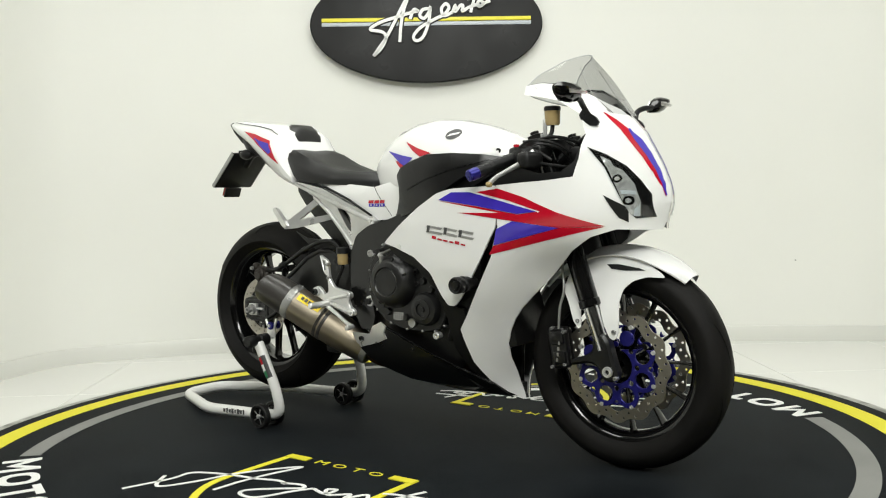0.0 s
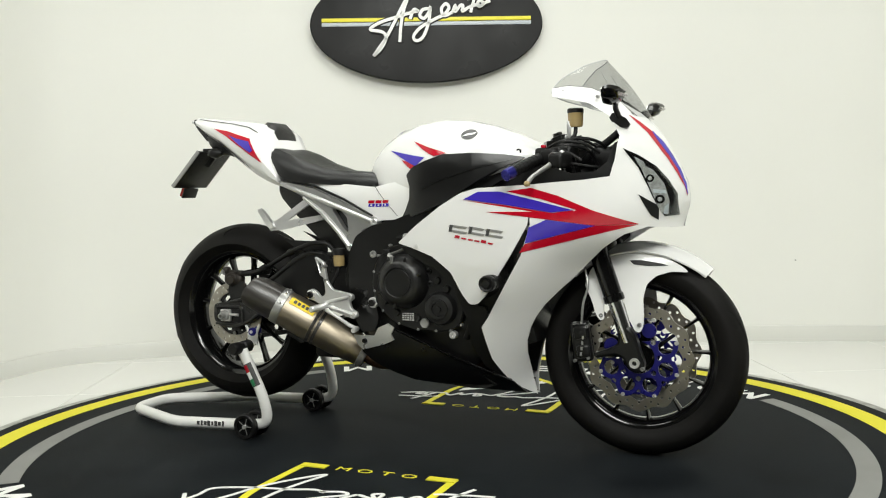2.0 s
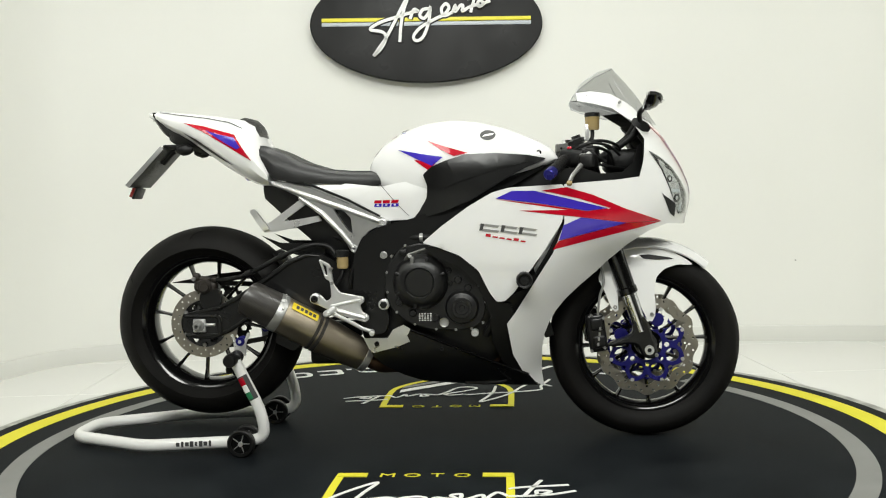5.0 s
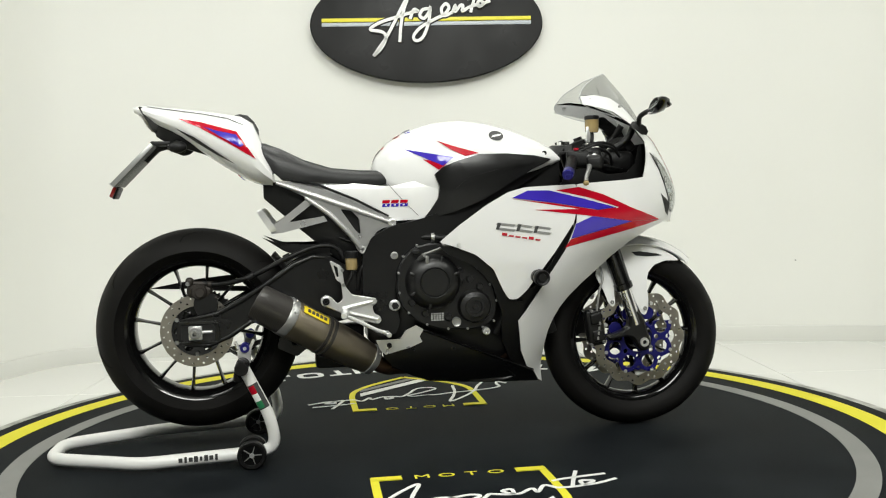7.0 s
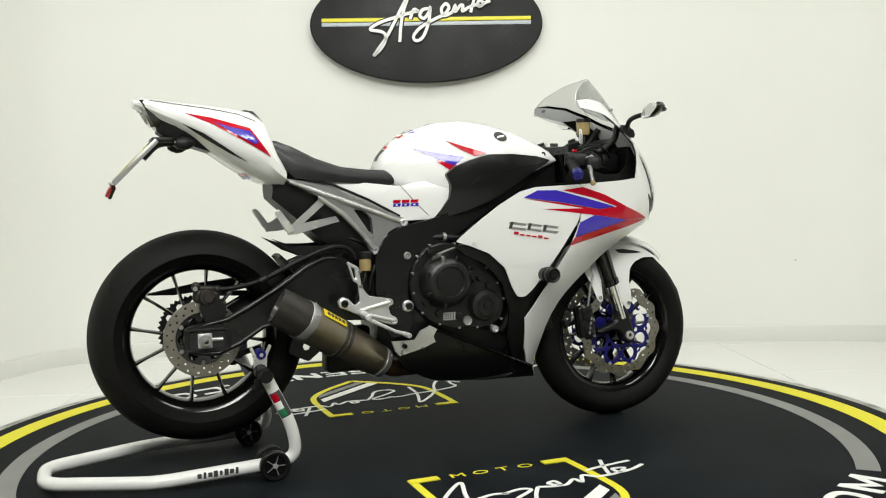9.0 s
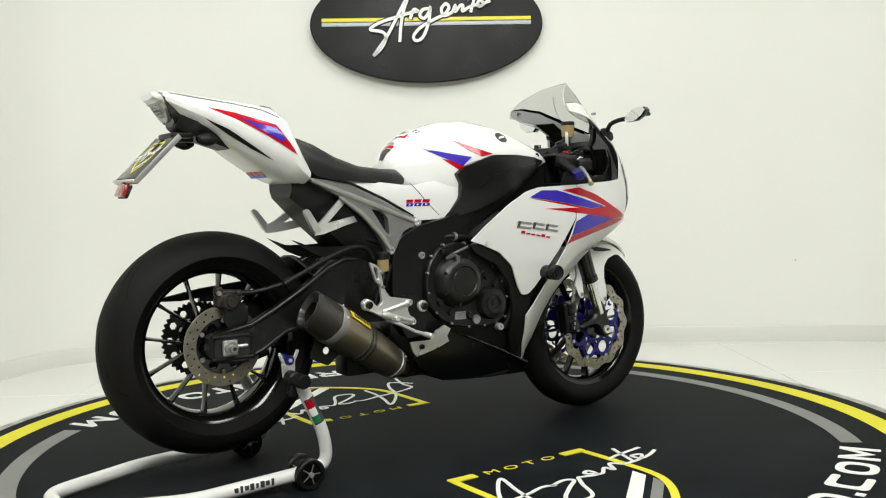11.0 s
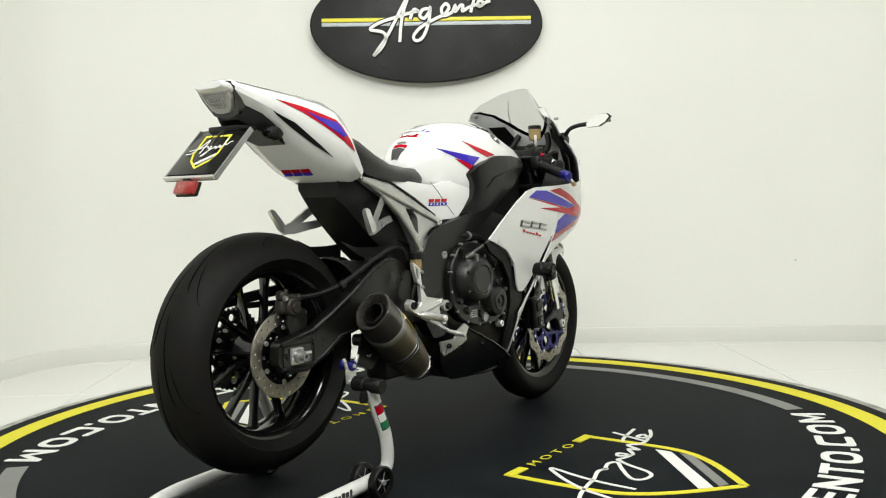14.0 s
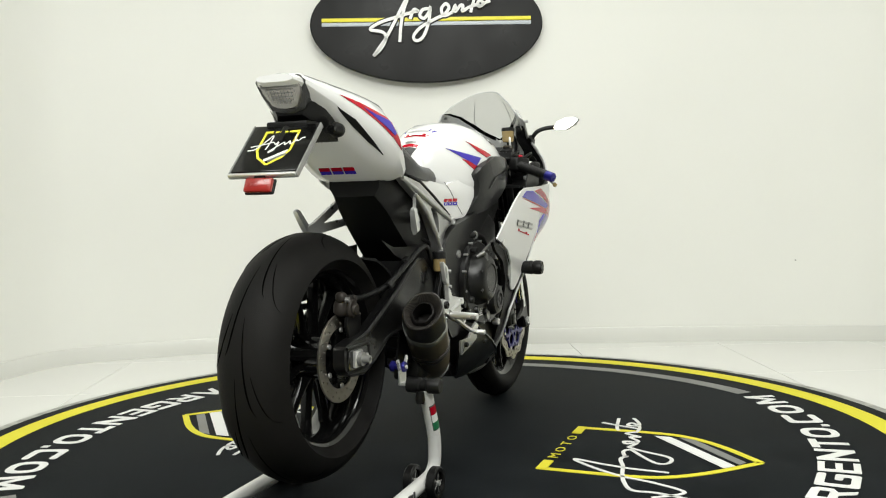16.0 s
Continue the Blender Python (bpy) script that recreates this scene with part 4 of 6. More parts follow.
sh = [(0.0, -0.06), (0.032, -0.036), (0.044, -0.012), (0.044, 0.05)]
badge(sh, 0.006, SIGN_YELLOW, 0)
badge([(-x, y) for x, y in sh], 0.006, SIGN_YELLOW, 0)
badge([(-0.047, 0.05), (-0.026, 0.05)], 0.007, SIGN_YELLOW, 0)
badge([(0.047, 0.05), (0.026, 0.05)], 0.007, SIGN_YELLOW, 0)
for k in range(4):
    badge([(-0.019 + 0.0125 * k, 0.05), (-0.0105 + 0.0125 * k, 0.05)], 0.005, SIGN_YELLOW, 0)
badge([(-0.012, -0.046), (0.04, -0.015)], 0.008, SIGN_WHITE, 0)
badge([(0.0, -0.049), (0.04, -0.026)], 0.005, GREY_PRINT, 0.0002)
badge(smooth_loop([(-0.07, -0.012), (-0.05, -0.008), (-0.03, 0.02), (-0.018, 0.036), (-0.02, 0.0), (-0.022, -0.01)], 5, closed=False), 0.003, SIGN_WHITE, 0.001)
badge(smooth_loop([(-0.066, 0.0), (-0.03, 0.008), (-0.01, 0.014), (-0.002, 0.006), (0.004, 0.014), (0.0, -0.012), (-0.012, -0.02), (0.006, 0.0), (0.02, 0.012), (0.024, 0.004), (0.034, 0.016), (0.038, 0.006), (0.052, 0.02)], 5, closed=False), 0.003, SIGN_WHITE, 0.001)
badge(smooth_loop([(0.044, 0.038), (0.046, 0.02), (0.056, 0.016), (0.062, 0.024), (0.07, 0.026)], 5, closed=False), 0.003, SIGN_WHITE, 0.001)
for s in (-1, 1):
    part("plate_edge", flat_bm(box(-0.002, s * 0.0895, 0, 0.014, 0.004, 0.168, 0.001)), ALLOY_GREY, holder, "grey edge strip")
part("plate_edge", flat_bm(box(-0.006, 0, -0.084, 0.012, 0.178, 0.006, 0.001)), ALLOY, holder, "silver edge strip")
part("reflector", xform(box(0, 0, 0, 0.012, 0.072, 0.034, 0.004), Matrix.Translation((-0.972, 0.004, 0.815)) @ Matrix.Rotation(radians(25), 4, "Y")), RED_LENS, bike, "red rear reflector")
part("reflector_backing", xform(box(0.009, 0, 0, 0.008, 0.076, 0.038, 0.004), Matrix.Translation((-0.972, 0.004, 0.815)) @ Matrix.Rotation(radians(25), 4, "Y")), BLACK_PLASTIC, bike)
part("reflector_bracket", box(-0.962, 0.004, 0.832, 0.014, 0.03, 0.02, 0.003), BLACK_PLASTIC, bike)
part("plate_bracket", tube([(-0.78, 0, 0.955), (-0.815, 0, 0.955), (-0.845, 0, 0.945), (-0.88, 0, 0.91)], 0.014, 10), BLACK_PLASTIC, bike)
part("bracket_plate", box(-0.825, 0, 0.958, 0.06, 0.11, 0.014, 0.004), BLACK_PLASTIC, bike)
for s in (-1, 1):
    ind = part("indicator", xform(lathe([(0, -0.022), (0.012, -0.018), (0.019, 0.0), (0.017, 0.016), (0.008, 0.03), (0, 0.032)], 20, "x"), Matrix.Translation((-0.775, s * 0.088, 0.945))), BLACK_PLASTIC, bike, "small black rear indicator")
    part("indicator_lens", xform(lathe([(0, -0.006), (0.010, -0.003), (0.011, 0.003), (0, 0.004)], 16, "x"), Matrix.Translation((-0.796, s * 0.088, 0.946))), BLACK_GLOSS, ind)
    part("indicator_stalk", rod((-0.77, s * 0.06, 0.945), (-0.772, s * 0.082, 0.945), 0.008), BLACK_PLASTIC, ind)

# seat and side covers
SX = [-0.535, -0.515, -0.47, -0.40, -0.32, -0.24, -0.18, -0.15]
ST = [0.953, 0.954, 0.938, 0.902, 0.876, 0.868, 0.866, 0.852]
SB = [0.93, 0.885, 0.842, 0.833, 0.826, 0.82, 0.813, 0.822]
SW = [0.115, 0.128, 0.135, 0.132, 0.118, 0.104, 0.094, 0.078]
secs = []
for i in range(len(SX)):
    w, t, b = SW[i], ST[i], SB[i]
    d = t - b
    secs.append([(SX[i], y, z) for y, z in mirrored([(0, t - 0.006), (0.45 * w, t - 0.002), (0.78 * w, t - 0.05 * d), (0.93 * w, t - 0.3 * d), (1.0 * w, t - 0.6 * d), (0.97 * w, b), (0, b)])])
part("seat", loft(secs), SEAT_BLACK, bike, "black vinyl rider seat")
cover_y = lambda x, z: curve_at(x, [-0.36, -0.25, -0.15, -0.05, 0.03], [0.118, 0.112, 0.114, 0.132, 0.152]) - 0.06 * max(0, 0.77 - z) - 0.30 * max(0, z - 0.80)
side_cover = [(-0.455, 0.836), (-0.36, 0.830), (-0.25, 0.825), (-0.163, 0.815), (-0.140, 0.814), (-0.10, 0.822), (-0.03, 0.832), (0.008, 0.826), (0.02, 0.81), (0.017, 0.773), (-0.041, 0.711), (-0.137, 0.707), (-0.25, 0.766), (-0.36, 0.815)]
both("side_cover", side_cover, cover_y, PAINT_WHITE, "gloss white side cover", 0.012, 0.025)
both("seam", [(-0.148, 0.822), (-0.10, 0.765), (-0.058, 0.722), (-0.059, 0.7213), (-0.1013, 0.764), (-0.1493, 0.821)], cover_y, DARK_PRINT, "", 0.001, 0.03, 0.001)
for k in range(3):
    x0 = -0.168 + 0.027 * k
    for z0, m in ((0.762, PAINT_RED), (0.751, PAINT_BLUE)):
        both("maker_mark", [(x0, z0), (x0 + 0.022, z0), (x0 + 0.025, z0 + 0.0095), (x0 + 0.002, z0 + 0.0095)], cover_y, m, "", 0.001, 0.05, 0.0015)
    both("maker_mark", [(x0 + 0.008, z0 + 0.003), (x0 + 0.014, z0 + 0.003), (x0 + 0.0155, z0 + 0.0075), (x0 + 0.009, z0 + 0.0075)], cover_y, PAINT_WHITE, "", 0.001, 0.05, 0.0021)

# tank graphics
both("blue_decal", [(-0.093, 0.926), (0.0, 0.907), (0.052, 0.898), (0.018, 0.872), (-0.025, 0.892)], tank_y, PAINT_BLUE, "", 0.0015, 0.015, 0.003)
both("red_decal", [(-0.04, 0.8935), (0.02, 0.870), (0.028, 0.878), (0.005, 0.860), (-0.02, 0.878)], tank_y, PAINT_RED, "", 0.0015, 0.015, 0.0025)
both("red_decal", [(0.003, 0.950), (0.06, 0.929), (0.128, 0.908), (0.085, 0.900), (0.045, 0.920)], tank_y, PAINT_RED, "", 0.0015, 0.015, 0.003)
both("tank_emblem", [(0.189 + 0.024 * math.cos(a * math.pi / 8), 0.962 + 0.016 * math.sin(a * math.pi / 8)) for a in range(16)], tank_y, DARK_PRINT, "grey oval tank emblem", 0.002, 0.012, 0.0025)
both("tank_emblem", [(0.171, 0.956), (0.203, 0.962), (0.208, 0.968), (0.180, 0.964)], tank_y, SIGN_WHITE, "", 0.001, 0.03, 0.0042)
tcov_y = lambda x, z: curve_at(x, [-0.05, 0.02, 0.10, 0.20, 0.30, 0.37], [0.140, 0.172, 0.185, 0.184, 0.162, 0.130]) - 0.5 * max(0, 0.80 - z) * 0.25 - 0.25 * max(0, z - 0.87)
both("tank_cover", rounded([(-0.010, 0.846), (0.016, 0.868), (0.060, 0.886), (0.123, 0.904), (0.21, 0.905), (0.304, 0.898), (0.365, 0.887), (0.335, 0.872), (0.303, 0.860), (0.231, 0.822), (0.140, 0.768), (0.051, 0.733), (-0.050, 0.705), (-0.025, 0.735), (0.000, 0.774), (0.004, 0.81)], 0.006), tcov_y, FRAME_BLACK, "matt black tank side cover", 0.03, 0.025)
both("tank_cover_crease", [(0.05, 0.80), (0.09, 0.835), (0.20, 0.862), (0.33, 0.882), (0.20, 0.852), (0.10, 0.822)], lambda x, z: tcov_y(x, z), FRAME_BLACK, "", 0.003, 0.03, 0.004)
for s in (-1, 1):
    bolt((0.342, s * 0.122, 0.905), 0.010, BLACK_GLOSS, 0.004)
# pad on the tank's rear
def tank_strip(x0, x1, w0, w1, lift=0.0010, n=6):
    bm = bmesh.new()
    rows = []
    for i in range(n + 1):
        t = i / n
        x = x0 + (x1 - x0) * t
        w = w0 + (w1 - w0) * t
        top = np.interp(x, TX, TOP)
        tw = np.interp(x, TX, TW)
        slope = (np.interp(x + 0.004, TX, TOP) - np.interp(x - 0.004, TX, TOP)) / 0.008
        nx, nz = -slope / math.hypot(slope, 1), 1 / math.hypot(slope, 1)
        row = []
        for k in range(-3, 4):
            y = w * k / 3
            z = top - 0.004 * min(1, abs(y) / (0.35 * tw)) - 0.018 * max(0, abs(y) / tw - 0.35) / 0.27
            row.append(bm.verts.new((x + nx * lift, y, z + nz * lift)))
        rows.append(row)
    for a, c in zip(rows, rows[1:]):
        for k in range(6):
            bm.faces.new((a[k], a[k + 1], c[k + 1], c[k]))
    bmesh.ops.recalc_face_normals(bm, faces=bm.faces)
    return bm


part("tank_pad", tank_strip(-0.184, -0.160, 0.012, 0.026), DARK_PRINT, bike, "dark and red tank pad")
part("tank_pad", tank_strip(-0.158, -0.150, 0.030, 0.034), PAINT_RED, bike)
part("tank_pad", tank_strip(-0.148, -0.142, 0.016, 0.020), ALLOY_GREY, bike)
part("tank_pad", tank_strip(-0.118, -0.100, 0.034, 0.044), PAINT_RED, bike)
part("tank_pad", tank_strip(-0.112, -0.103, 0.020, 0.026, 0.0026), SIGN_WHITE, bike)
part("tank_pad", tank_strip(-0.085, -0.070, 0.048, 0.056), PAINT_BLUE, bike)
part("tank_pad", tank_strip(-0.088, -0.066, 0.034, 0.040, 0.0026), PAINT_WHITE, bike)

# frame
frame_y = lambda x, z: curve_at(x, [-0.25, -0.12, 0.10, 0.25, 0.38], [0.132, 0.145, 0.155, 0.140, 0.105])
frame_out = rounded([(0.375, 0.880), (0.36, 0.862), (0.232, 0.790), (0.124, 0.728), (0.034, 0.668), (-0.003, 0.640), (-0.064, 0.628), (-0.108, 0.606), (-0.134, 0.55), (-0.140, 0.47), (-0.125, 0.40), (-0.14, 0.362), (-0.19, 0.355), (-0.222, 0.406), (-0.236, 0.50), (-0.234, 0.60), (-0.205, 0.660), (-0.145, 0.692), (-0.053, 0.712), (0.143, 0.778), (0.30, 0.870)], 0.012)
both("frame", frame_out, frame_y, FRAME_BLACK, "satin black aluminium frame spar", 0.05, 0.04)
for s in (-1, 1):
    b = bolt((-0.141, s * 0.146, 0.451), 0.021, ALLOY, 0.010)
    part("socket", lathe([(0, 0), (0.011, 0), (0.011, 0.012), (0, 0.012)], 6, "y"), BLACK_PLASTIC, b).matrix_basis = Matrix.Translation((-0.141, s * 0.158 - 0.006, 0.451))
    bolt((-0.138, s * 0.146, 0.603), 0.014, ALLOY_GREY, 0.004)
    bolt((-0.14, s * 0.128, 0.703), 0.015, ALLOY)
    bolt((-0.232, s * 0.124, 0.623), 0.014, ALLOY)

SATIN = material("satin_cast_silver", (0.60, 0.60, 0.59), 0.30, metal=0.85, vary=0.12, scale=18, bump=0.08, bump_scale=350)
# subframe rails and passenger peg brackets
twin("rail", lambda: sweep([Vector(p) for p in ((-0.485, -0.124, 0.832), (-0.40, -0.126, 0.800), (-0.27, -0.126, 0.752), (-0.150, -0.126, 0.706))], [0.006, 0.008, 0.008, 0.007], 12), SATIN, "silver upper subframe rail")
twin("rail", lambda: sweep([Vector(p) for p in ((-0.40, -0.124, 0.786), (-0.33, -0.127, 0.735), (-0.27, -0.127, 0.672), (-0.236, -0.125, 0.626))], [0.006, 0.008, 0.008, 0.008], 12), SATIN, "silver lower subframe strut")
# black strip standing in for the shadow in the gap above the rail
twin("rail_shadow_strip", lambda: sweep([Vector(p) for p in ((-0.44, -0.123, 0.838), (-0.36, -0.121, 0.823), (-0.25, -0.119, 0.776), (-0.15, -0.121, 0.722))], 0.004, 8), BLACK_PLASTIC)
sub_out = [(-0.50, 0.842), (-0.45, 0.834), (-0.36, 0.814), (-0.25, 0.764), (-0.137, 0.716), (-0.126, 0.703), (-0.135, 0.690), (-0.165, 0.688), (-0.188, 0.676), (-0.203, 0.655), (-0.218, 0.613), (-0.235, 0.609), (-0.246, 0.620), (-0.265, 0.66), (-0.31, 0.722), (-0.375, 0.775), (-0.45, 0.812)]
sub_hole = [(-0.296, 0.748), (-0.262, 0.742), (-0.240, 0.718), (-0.236, 0.668), (-0.252, 0.682)]
both("subframe", rounded(sub_out, 0.006), lambda x, z: 0.124, SATIN, "silver cast subframe", 0.022, 0.05, 0.0, [rounded(sub_hole, 0.006)])
peg_y = lambda x, z: 0.108 + 0.42 * max(0.0, -0.36 - x)
peg_out = [(-0.395, 0.782), (-0.372, 0.772), (-0.452, 0.712), (-0.345, 0.728), (-0.335, 0.712), (-0.470, 0.682), (-0.502, 0.680), (-0.510, 0.700), (-0.480, 0.716)]
both("peg_bracket", peg_out, peg_y, ALLOY, "silver passenger peg bracket", 0.009, 0.04)
twin("passenger_peg", lambda: loft([[Vector((-0.494, -0.165, 0.688)) + Vector((-0.042, -0.012, 0.064)) * t + Vector((0.008 * a, 0.007 * b, 0.003 * a)) * k for a, b in ((-1, -1), (1, -1), (1, 1), (-1, 1))] for t, k in ((0, 1), (0.15, 1.25), (0.9, 1.0), (1.0, 0.6))]), ALLOY, "folded silver passenger peg")

# under-seat body, hugger and swingarm
und = [(-0.525, 0.075, 0.785, 0.83), (-0.48, 0.09, 0.745, 0.835), (-0.42, 0.095, 0.69, 0.83), (-0.34, 0.10, 0.62, 0.80), (-0.26, 0.10, 0.56, 0.77), (-0.19, 0.10, 0.50, 0.72)]
part("rear_inner_fender", loft([[(x, y, z) for y, z in mirrored([(0, t), (w, t), (w, 0.5 * (t + b)), (0.8 * w, b), (0, b)])] for x, w, b, t in und]), BLACK_PLASTIC, bike, "black inner fender under the seat")
hug = []
for i in range(13):
    a = radians(22 + 22 * i / 12)
    ring = []
    for k, (rr, yy) in enumerate(((0.322, -0.085), (0.330, -0.07), (0.334, 0.0), (0.330, 0.07), (0.322, 0.085), (0.317, 0.083), (0.328, 0.0), (0.317, -0.083))):
        w = 1.0 - 0.35 * (i / 12) ** 3
        ring.append((REAR[0] + rr * math.cos(a), yy * w, REAR[2] + rr * math.sin(a)))
    hug.append(ring)
part("hugger", loft(hug), BLACK_PLASTIC, bike, "black rear hugger")
both("hugger_fin", [(-0.535, 0.668), (-0.475, 0.645), (-0.40, 0.642), (-0.33, 0.645), (-0.33, 0.60), (-0.42, 0.605), (-0.47, 0.625)], lambda x, z: 0.082 + 0.1 * (x + 0.535), BLACK_PLASTIC, "", 0.004, 0.05)
swing_out = [(-0.792, 0.424), (-0.795, 0.372), (-0.765, 0.346), (-0.70, 0.342), (-0.640, 0.366), (-0.574, 0.410), (-0.48, 0.43), (-0.30, 0.415), (-0.17, 0.41), (-0.16, 0.50), (-0.26, 0.56), (-0.33, 0.605), (-0.375, 0.612), (-0.44, 0.588), (-0.521, 0.532), (-0.603, 0.482), (-0.673, 0.445), (-0.735, 0.436)]
swing_y = lambda x, z: curve_at(x, [-0.80, -0.62, -0.45, -0.25], [0.102, 0.108, 0.120, 0.110])
both("swingarm", rounded(swing_out, 0.012), swing_y, FRAME_BLACK, "black cast aluminium swingarm", 0.032, 0.05)
twin("swingarm_ridge", lambda: sweep([Vector((x, -swing_y(x, z) + 0.003, z)) for x, z in ((-0.74, 0.430), (-0.673, 0.442), (-0.603, 0.478), (-0.521, 0.528), (-0.44, 0.584), (-0.385, 0.606), (-0.345, 0.602))], [0.004, 0.008, 0.009, 0.009, 0.009, 0.008, 0.004], 10), FRAME_BLACK)
twin("swingarm_ridge", lambda: sweep([Vector((x, -swing_y(x, z) + 0.003, z)) for x, z in ((-0.77, 0.352), (-0.70, 0.348), (-0.640, 0.372), (-0.574, 0.415), (-0.50, 0.432))], [0.004, 0.007, 0.007, 0.007, 0.003], 10), FRAME_BLACK)
twin("axle_frame", lambda: sweep(elbow([(-0.785, -0.104, 0.418), (-0.672, -0.106, 0.418), (-0.668, -0.106, 0.358), (-0.785, -0.104, 0.358)], 0.012), 0.0045, 8), FRAME_BLACK)
part("swingarm_bridge", loft([[(x, y, z) for y, z in ((-0.10, b), (-0.10, t), (0.10, t), (0.10, b))] for x, b, t in ((-0.40, 0.44, 0.57), (-0.37, 0.42, 0.60), (-0.25, 0.42, 0.55), (-0.18, 0.43, 0.50))]), FRAME_BLACK, bike)
twin("axle_slot", lambda: xform(plate(rounded([(-0.048, -0.026), (0.052, -0.026), (0.052, 0.026), (-0.048, 0.026)], 0.01), 0.004, 0.001), Matrix.Translation((-0.732, -0.106, 0.388))), BLACK_GLOSS)
twin("axle_block", lambda: box(-0.738, -0.109, 0.388, 0.040, 0.012, 0.042, 0.003), ALLOY, "silver chain adjuster block")
twin("axle_nut", lambda: xform(lathe([(0.006, -0.03), (0.010, -0.03), (0.011, -0.012), (0.018, -0.012), (0.0185, 0.0), (0.006, 0.0)], 12, "y"), Matrix.Translation((-0.738, -0.113, 0.388))), ALLOY_GREY, "axle nut")
twin("adjuster", lambda: rod((-0.718, -0.109, 0.390), (-0.688, -0.109, 0.390), 0.005), ALLOY)
part("brake_hose", tube([(-0.715, -0.074, 0.535), (-0.66, -0.085, 0.53), (-0.57, -0.112, 0.552), (-0.46, -0.125, 0.605), (-0.37, -0.125, 0.637), (-0.315, -0.12, 0.632), (-0.29, -0.12, 0.60)], 0.0075, 10), BLACK_PLASTIC, bike, "black rear brake hose")
for x, z in ((-0.57, 0.552), (-0.46, 0.606)):
    part("hose_clip", xform(lathe([(0.007, -0.012), (0.0115, -0.010), (0.0115, 0.010), (0.007, 0.012)], 14, "x"), Matrix.Translation((x, -0.118, z)) @ Matrix.Rotation(radians(-25), 4, "Y")), BLACK_PLASTIC, bike)
part("chain_guard", xform(plate([(-0.90, 0.508), (-0.74, 0.535), (-0.60, 0.548), (-0.45, 0.56), (-0.45, 0.53), (-0.66, 0.515), (-0.80, 0.503)], 0.012, 0.002), Matrix.Translation((0, 0.088, 0))), BLACK_PLASTIC, bike, "black chain guard")

# rear brake and sprocket


def disc_holes(radii, count, r, shift=0.0):
    out = []
    for j, rad in enumerate(radii):
        for i in range(count):
            a = 2 * math.pi * (i + 0.5 * j) / count + shift
            out.append([(rad * math.cos(a) + r * math.cos(2 * math.pi * k / 6), rad * math.sin(a) + r * math.sin(2 * math.pi * k / 6)) for k in range(6)])
    return out


def circle(r, n=48, wave=0.0, waves=0):
    return [((r + wave * math.cos(waves * 2 * math.pi * i / n)) * math.cos(2 * math.pi * i / n), (r + wave * math.cos(waves * 2 * math.pi * i / n)) * math.sin(2 * math.pi * i / n)) for i in range(n)]


rd = part("rear_disc", xform(plate(circle(0.110, 60), 0.005, 0.0006, [circle(0.076, 40)[::-1], *disc_holes((0.086, 0.100), 20, 0.0034)]), Matrix.Translation((0, -0.090, 0))), DISC_STEEL, rear, "drilled steel rear brake disc")
part("disc_carrier", xform(plate(circle(0.077, 48), 0.006, 0.0008, disc_holes((0.056,), 6, 0.014)), Matrix.Translation((0, -0.086, 0))), BLACK_GLOSS, rd)
for i in range(6):
    a = i * math.pi / 3 + 0.5
    part("disc_bolt", xform(lathe([(0, -0.004), (0.006, -0.004), (0.007, 0.0), (0, 0.0)], 10, "y"), Matrix.Translation((0.069 * math.cos(a), -0.090, 0.069 * math.sin(a)))), ALLOY_GREY, rd)
sp = part("sprocket", xform(plate(circle(0.106, 168, 0.004, 42), 0.006, 0, [*disc_holes((0.084,), 12, 0.011), *disc_holes((0.055,), 6, 0.014, 0.2), circle(0.02, 16)]), Matrix.Translation((0, 0.098, 0))), ENGINE_BLACK, rear, "dark drilled rear sprocket")
part("cush_hub", lathe([(0.02, 0.05), (0.075, 0.05), (0.07, 0.094), (0.02, 0.094)], 32, "y"), BLACK_GLOSS, rear)
part("chain", loft([[(x, 0.096, z - 0.008), (x, 0.096, z + 0.008), (x, 0.110, z + 0.008), (x, 0.110, z - 0.008)] for x, z in ((-0.742, 0.504), (-0.60, 0.497), (-0.45, 0.485), (-0.24, 0.468))]), ENGINE_BLACK, bike, "dark drive chain")
part("chain", loft([[(x, 0.096, z - 0.008), (x, 0.096, z + 0.008), (x, 0.110, z + 0.008), (x, 0.110, z - 0.008)] for x, z in ((-0.742, 0.286), (-0.60, 0.31), (-0.45, 0.35), (-0.24, 0.40))]), ENGINE_BLACK, bike, "dark drive chain")
CAL = material("grimy_caliper", (0.036, 0.030, 0.025), 0.5, metal=0.4, vary=0.25, scale=30, bump=0.2, bump_scale=300)
cal = part("rear_caliper", xform(join(box(0, 0.004, 0, 0.076, 0.036, 0.044, 0.016, 4), lathe([(0, -0.022), (0.020, -0.022), (0.024, -0.017), (0.024, 0.012), (0, 0.012)], 24, "y"), rod((-0.040, 0.0, 0.020), (0.038, 0.0, 0.026), 0.009, None, 12, 0.003), box(-0.032, -0.002, 0.026, 0.024, 0.028, 0.026, 0.010, 3), box(0.028, 0.0, 0.024, 0.020, 0.026, 0.020, 0.008, 3), rod((0.044, -0.006, -0.014), (0.056, -0.006, -0.014), 0.007, None, 10, 0.002)), Matrix.Translation((-0.725, -0.074, 0.510)) @ Matrix.Rotation(radians(8), 4, "Y")), CAL, bike, "grimy bronze rear brake caliper")
part("piston_cap", xform(lathe([(0, -0.006), (0.013, -0.006), (0.015, -0.003), (0.015, 0.004), (0, 0.004)], 20, "y"), Matrix.Translation((-0.722, -0.096, 0.508))), CAL, cal)
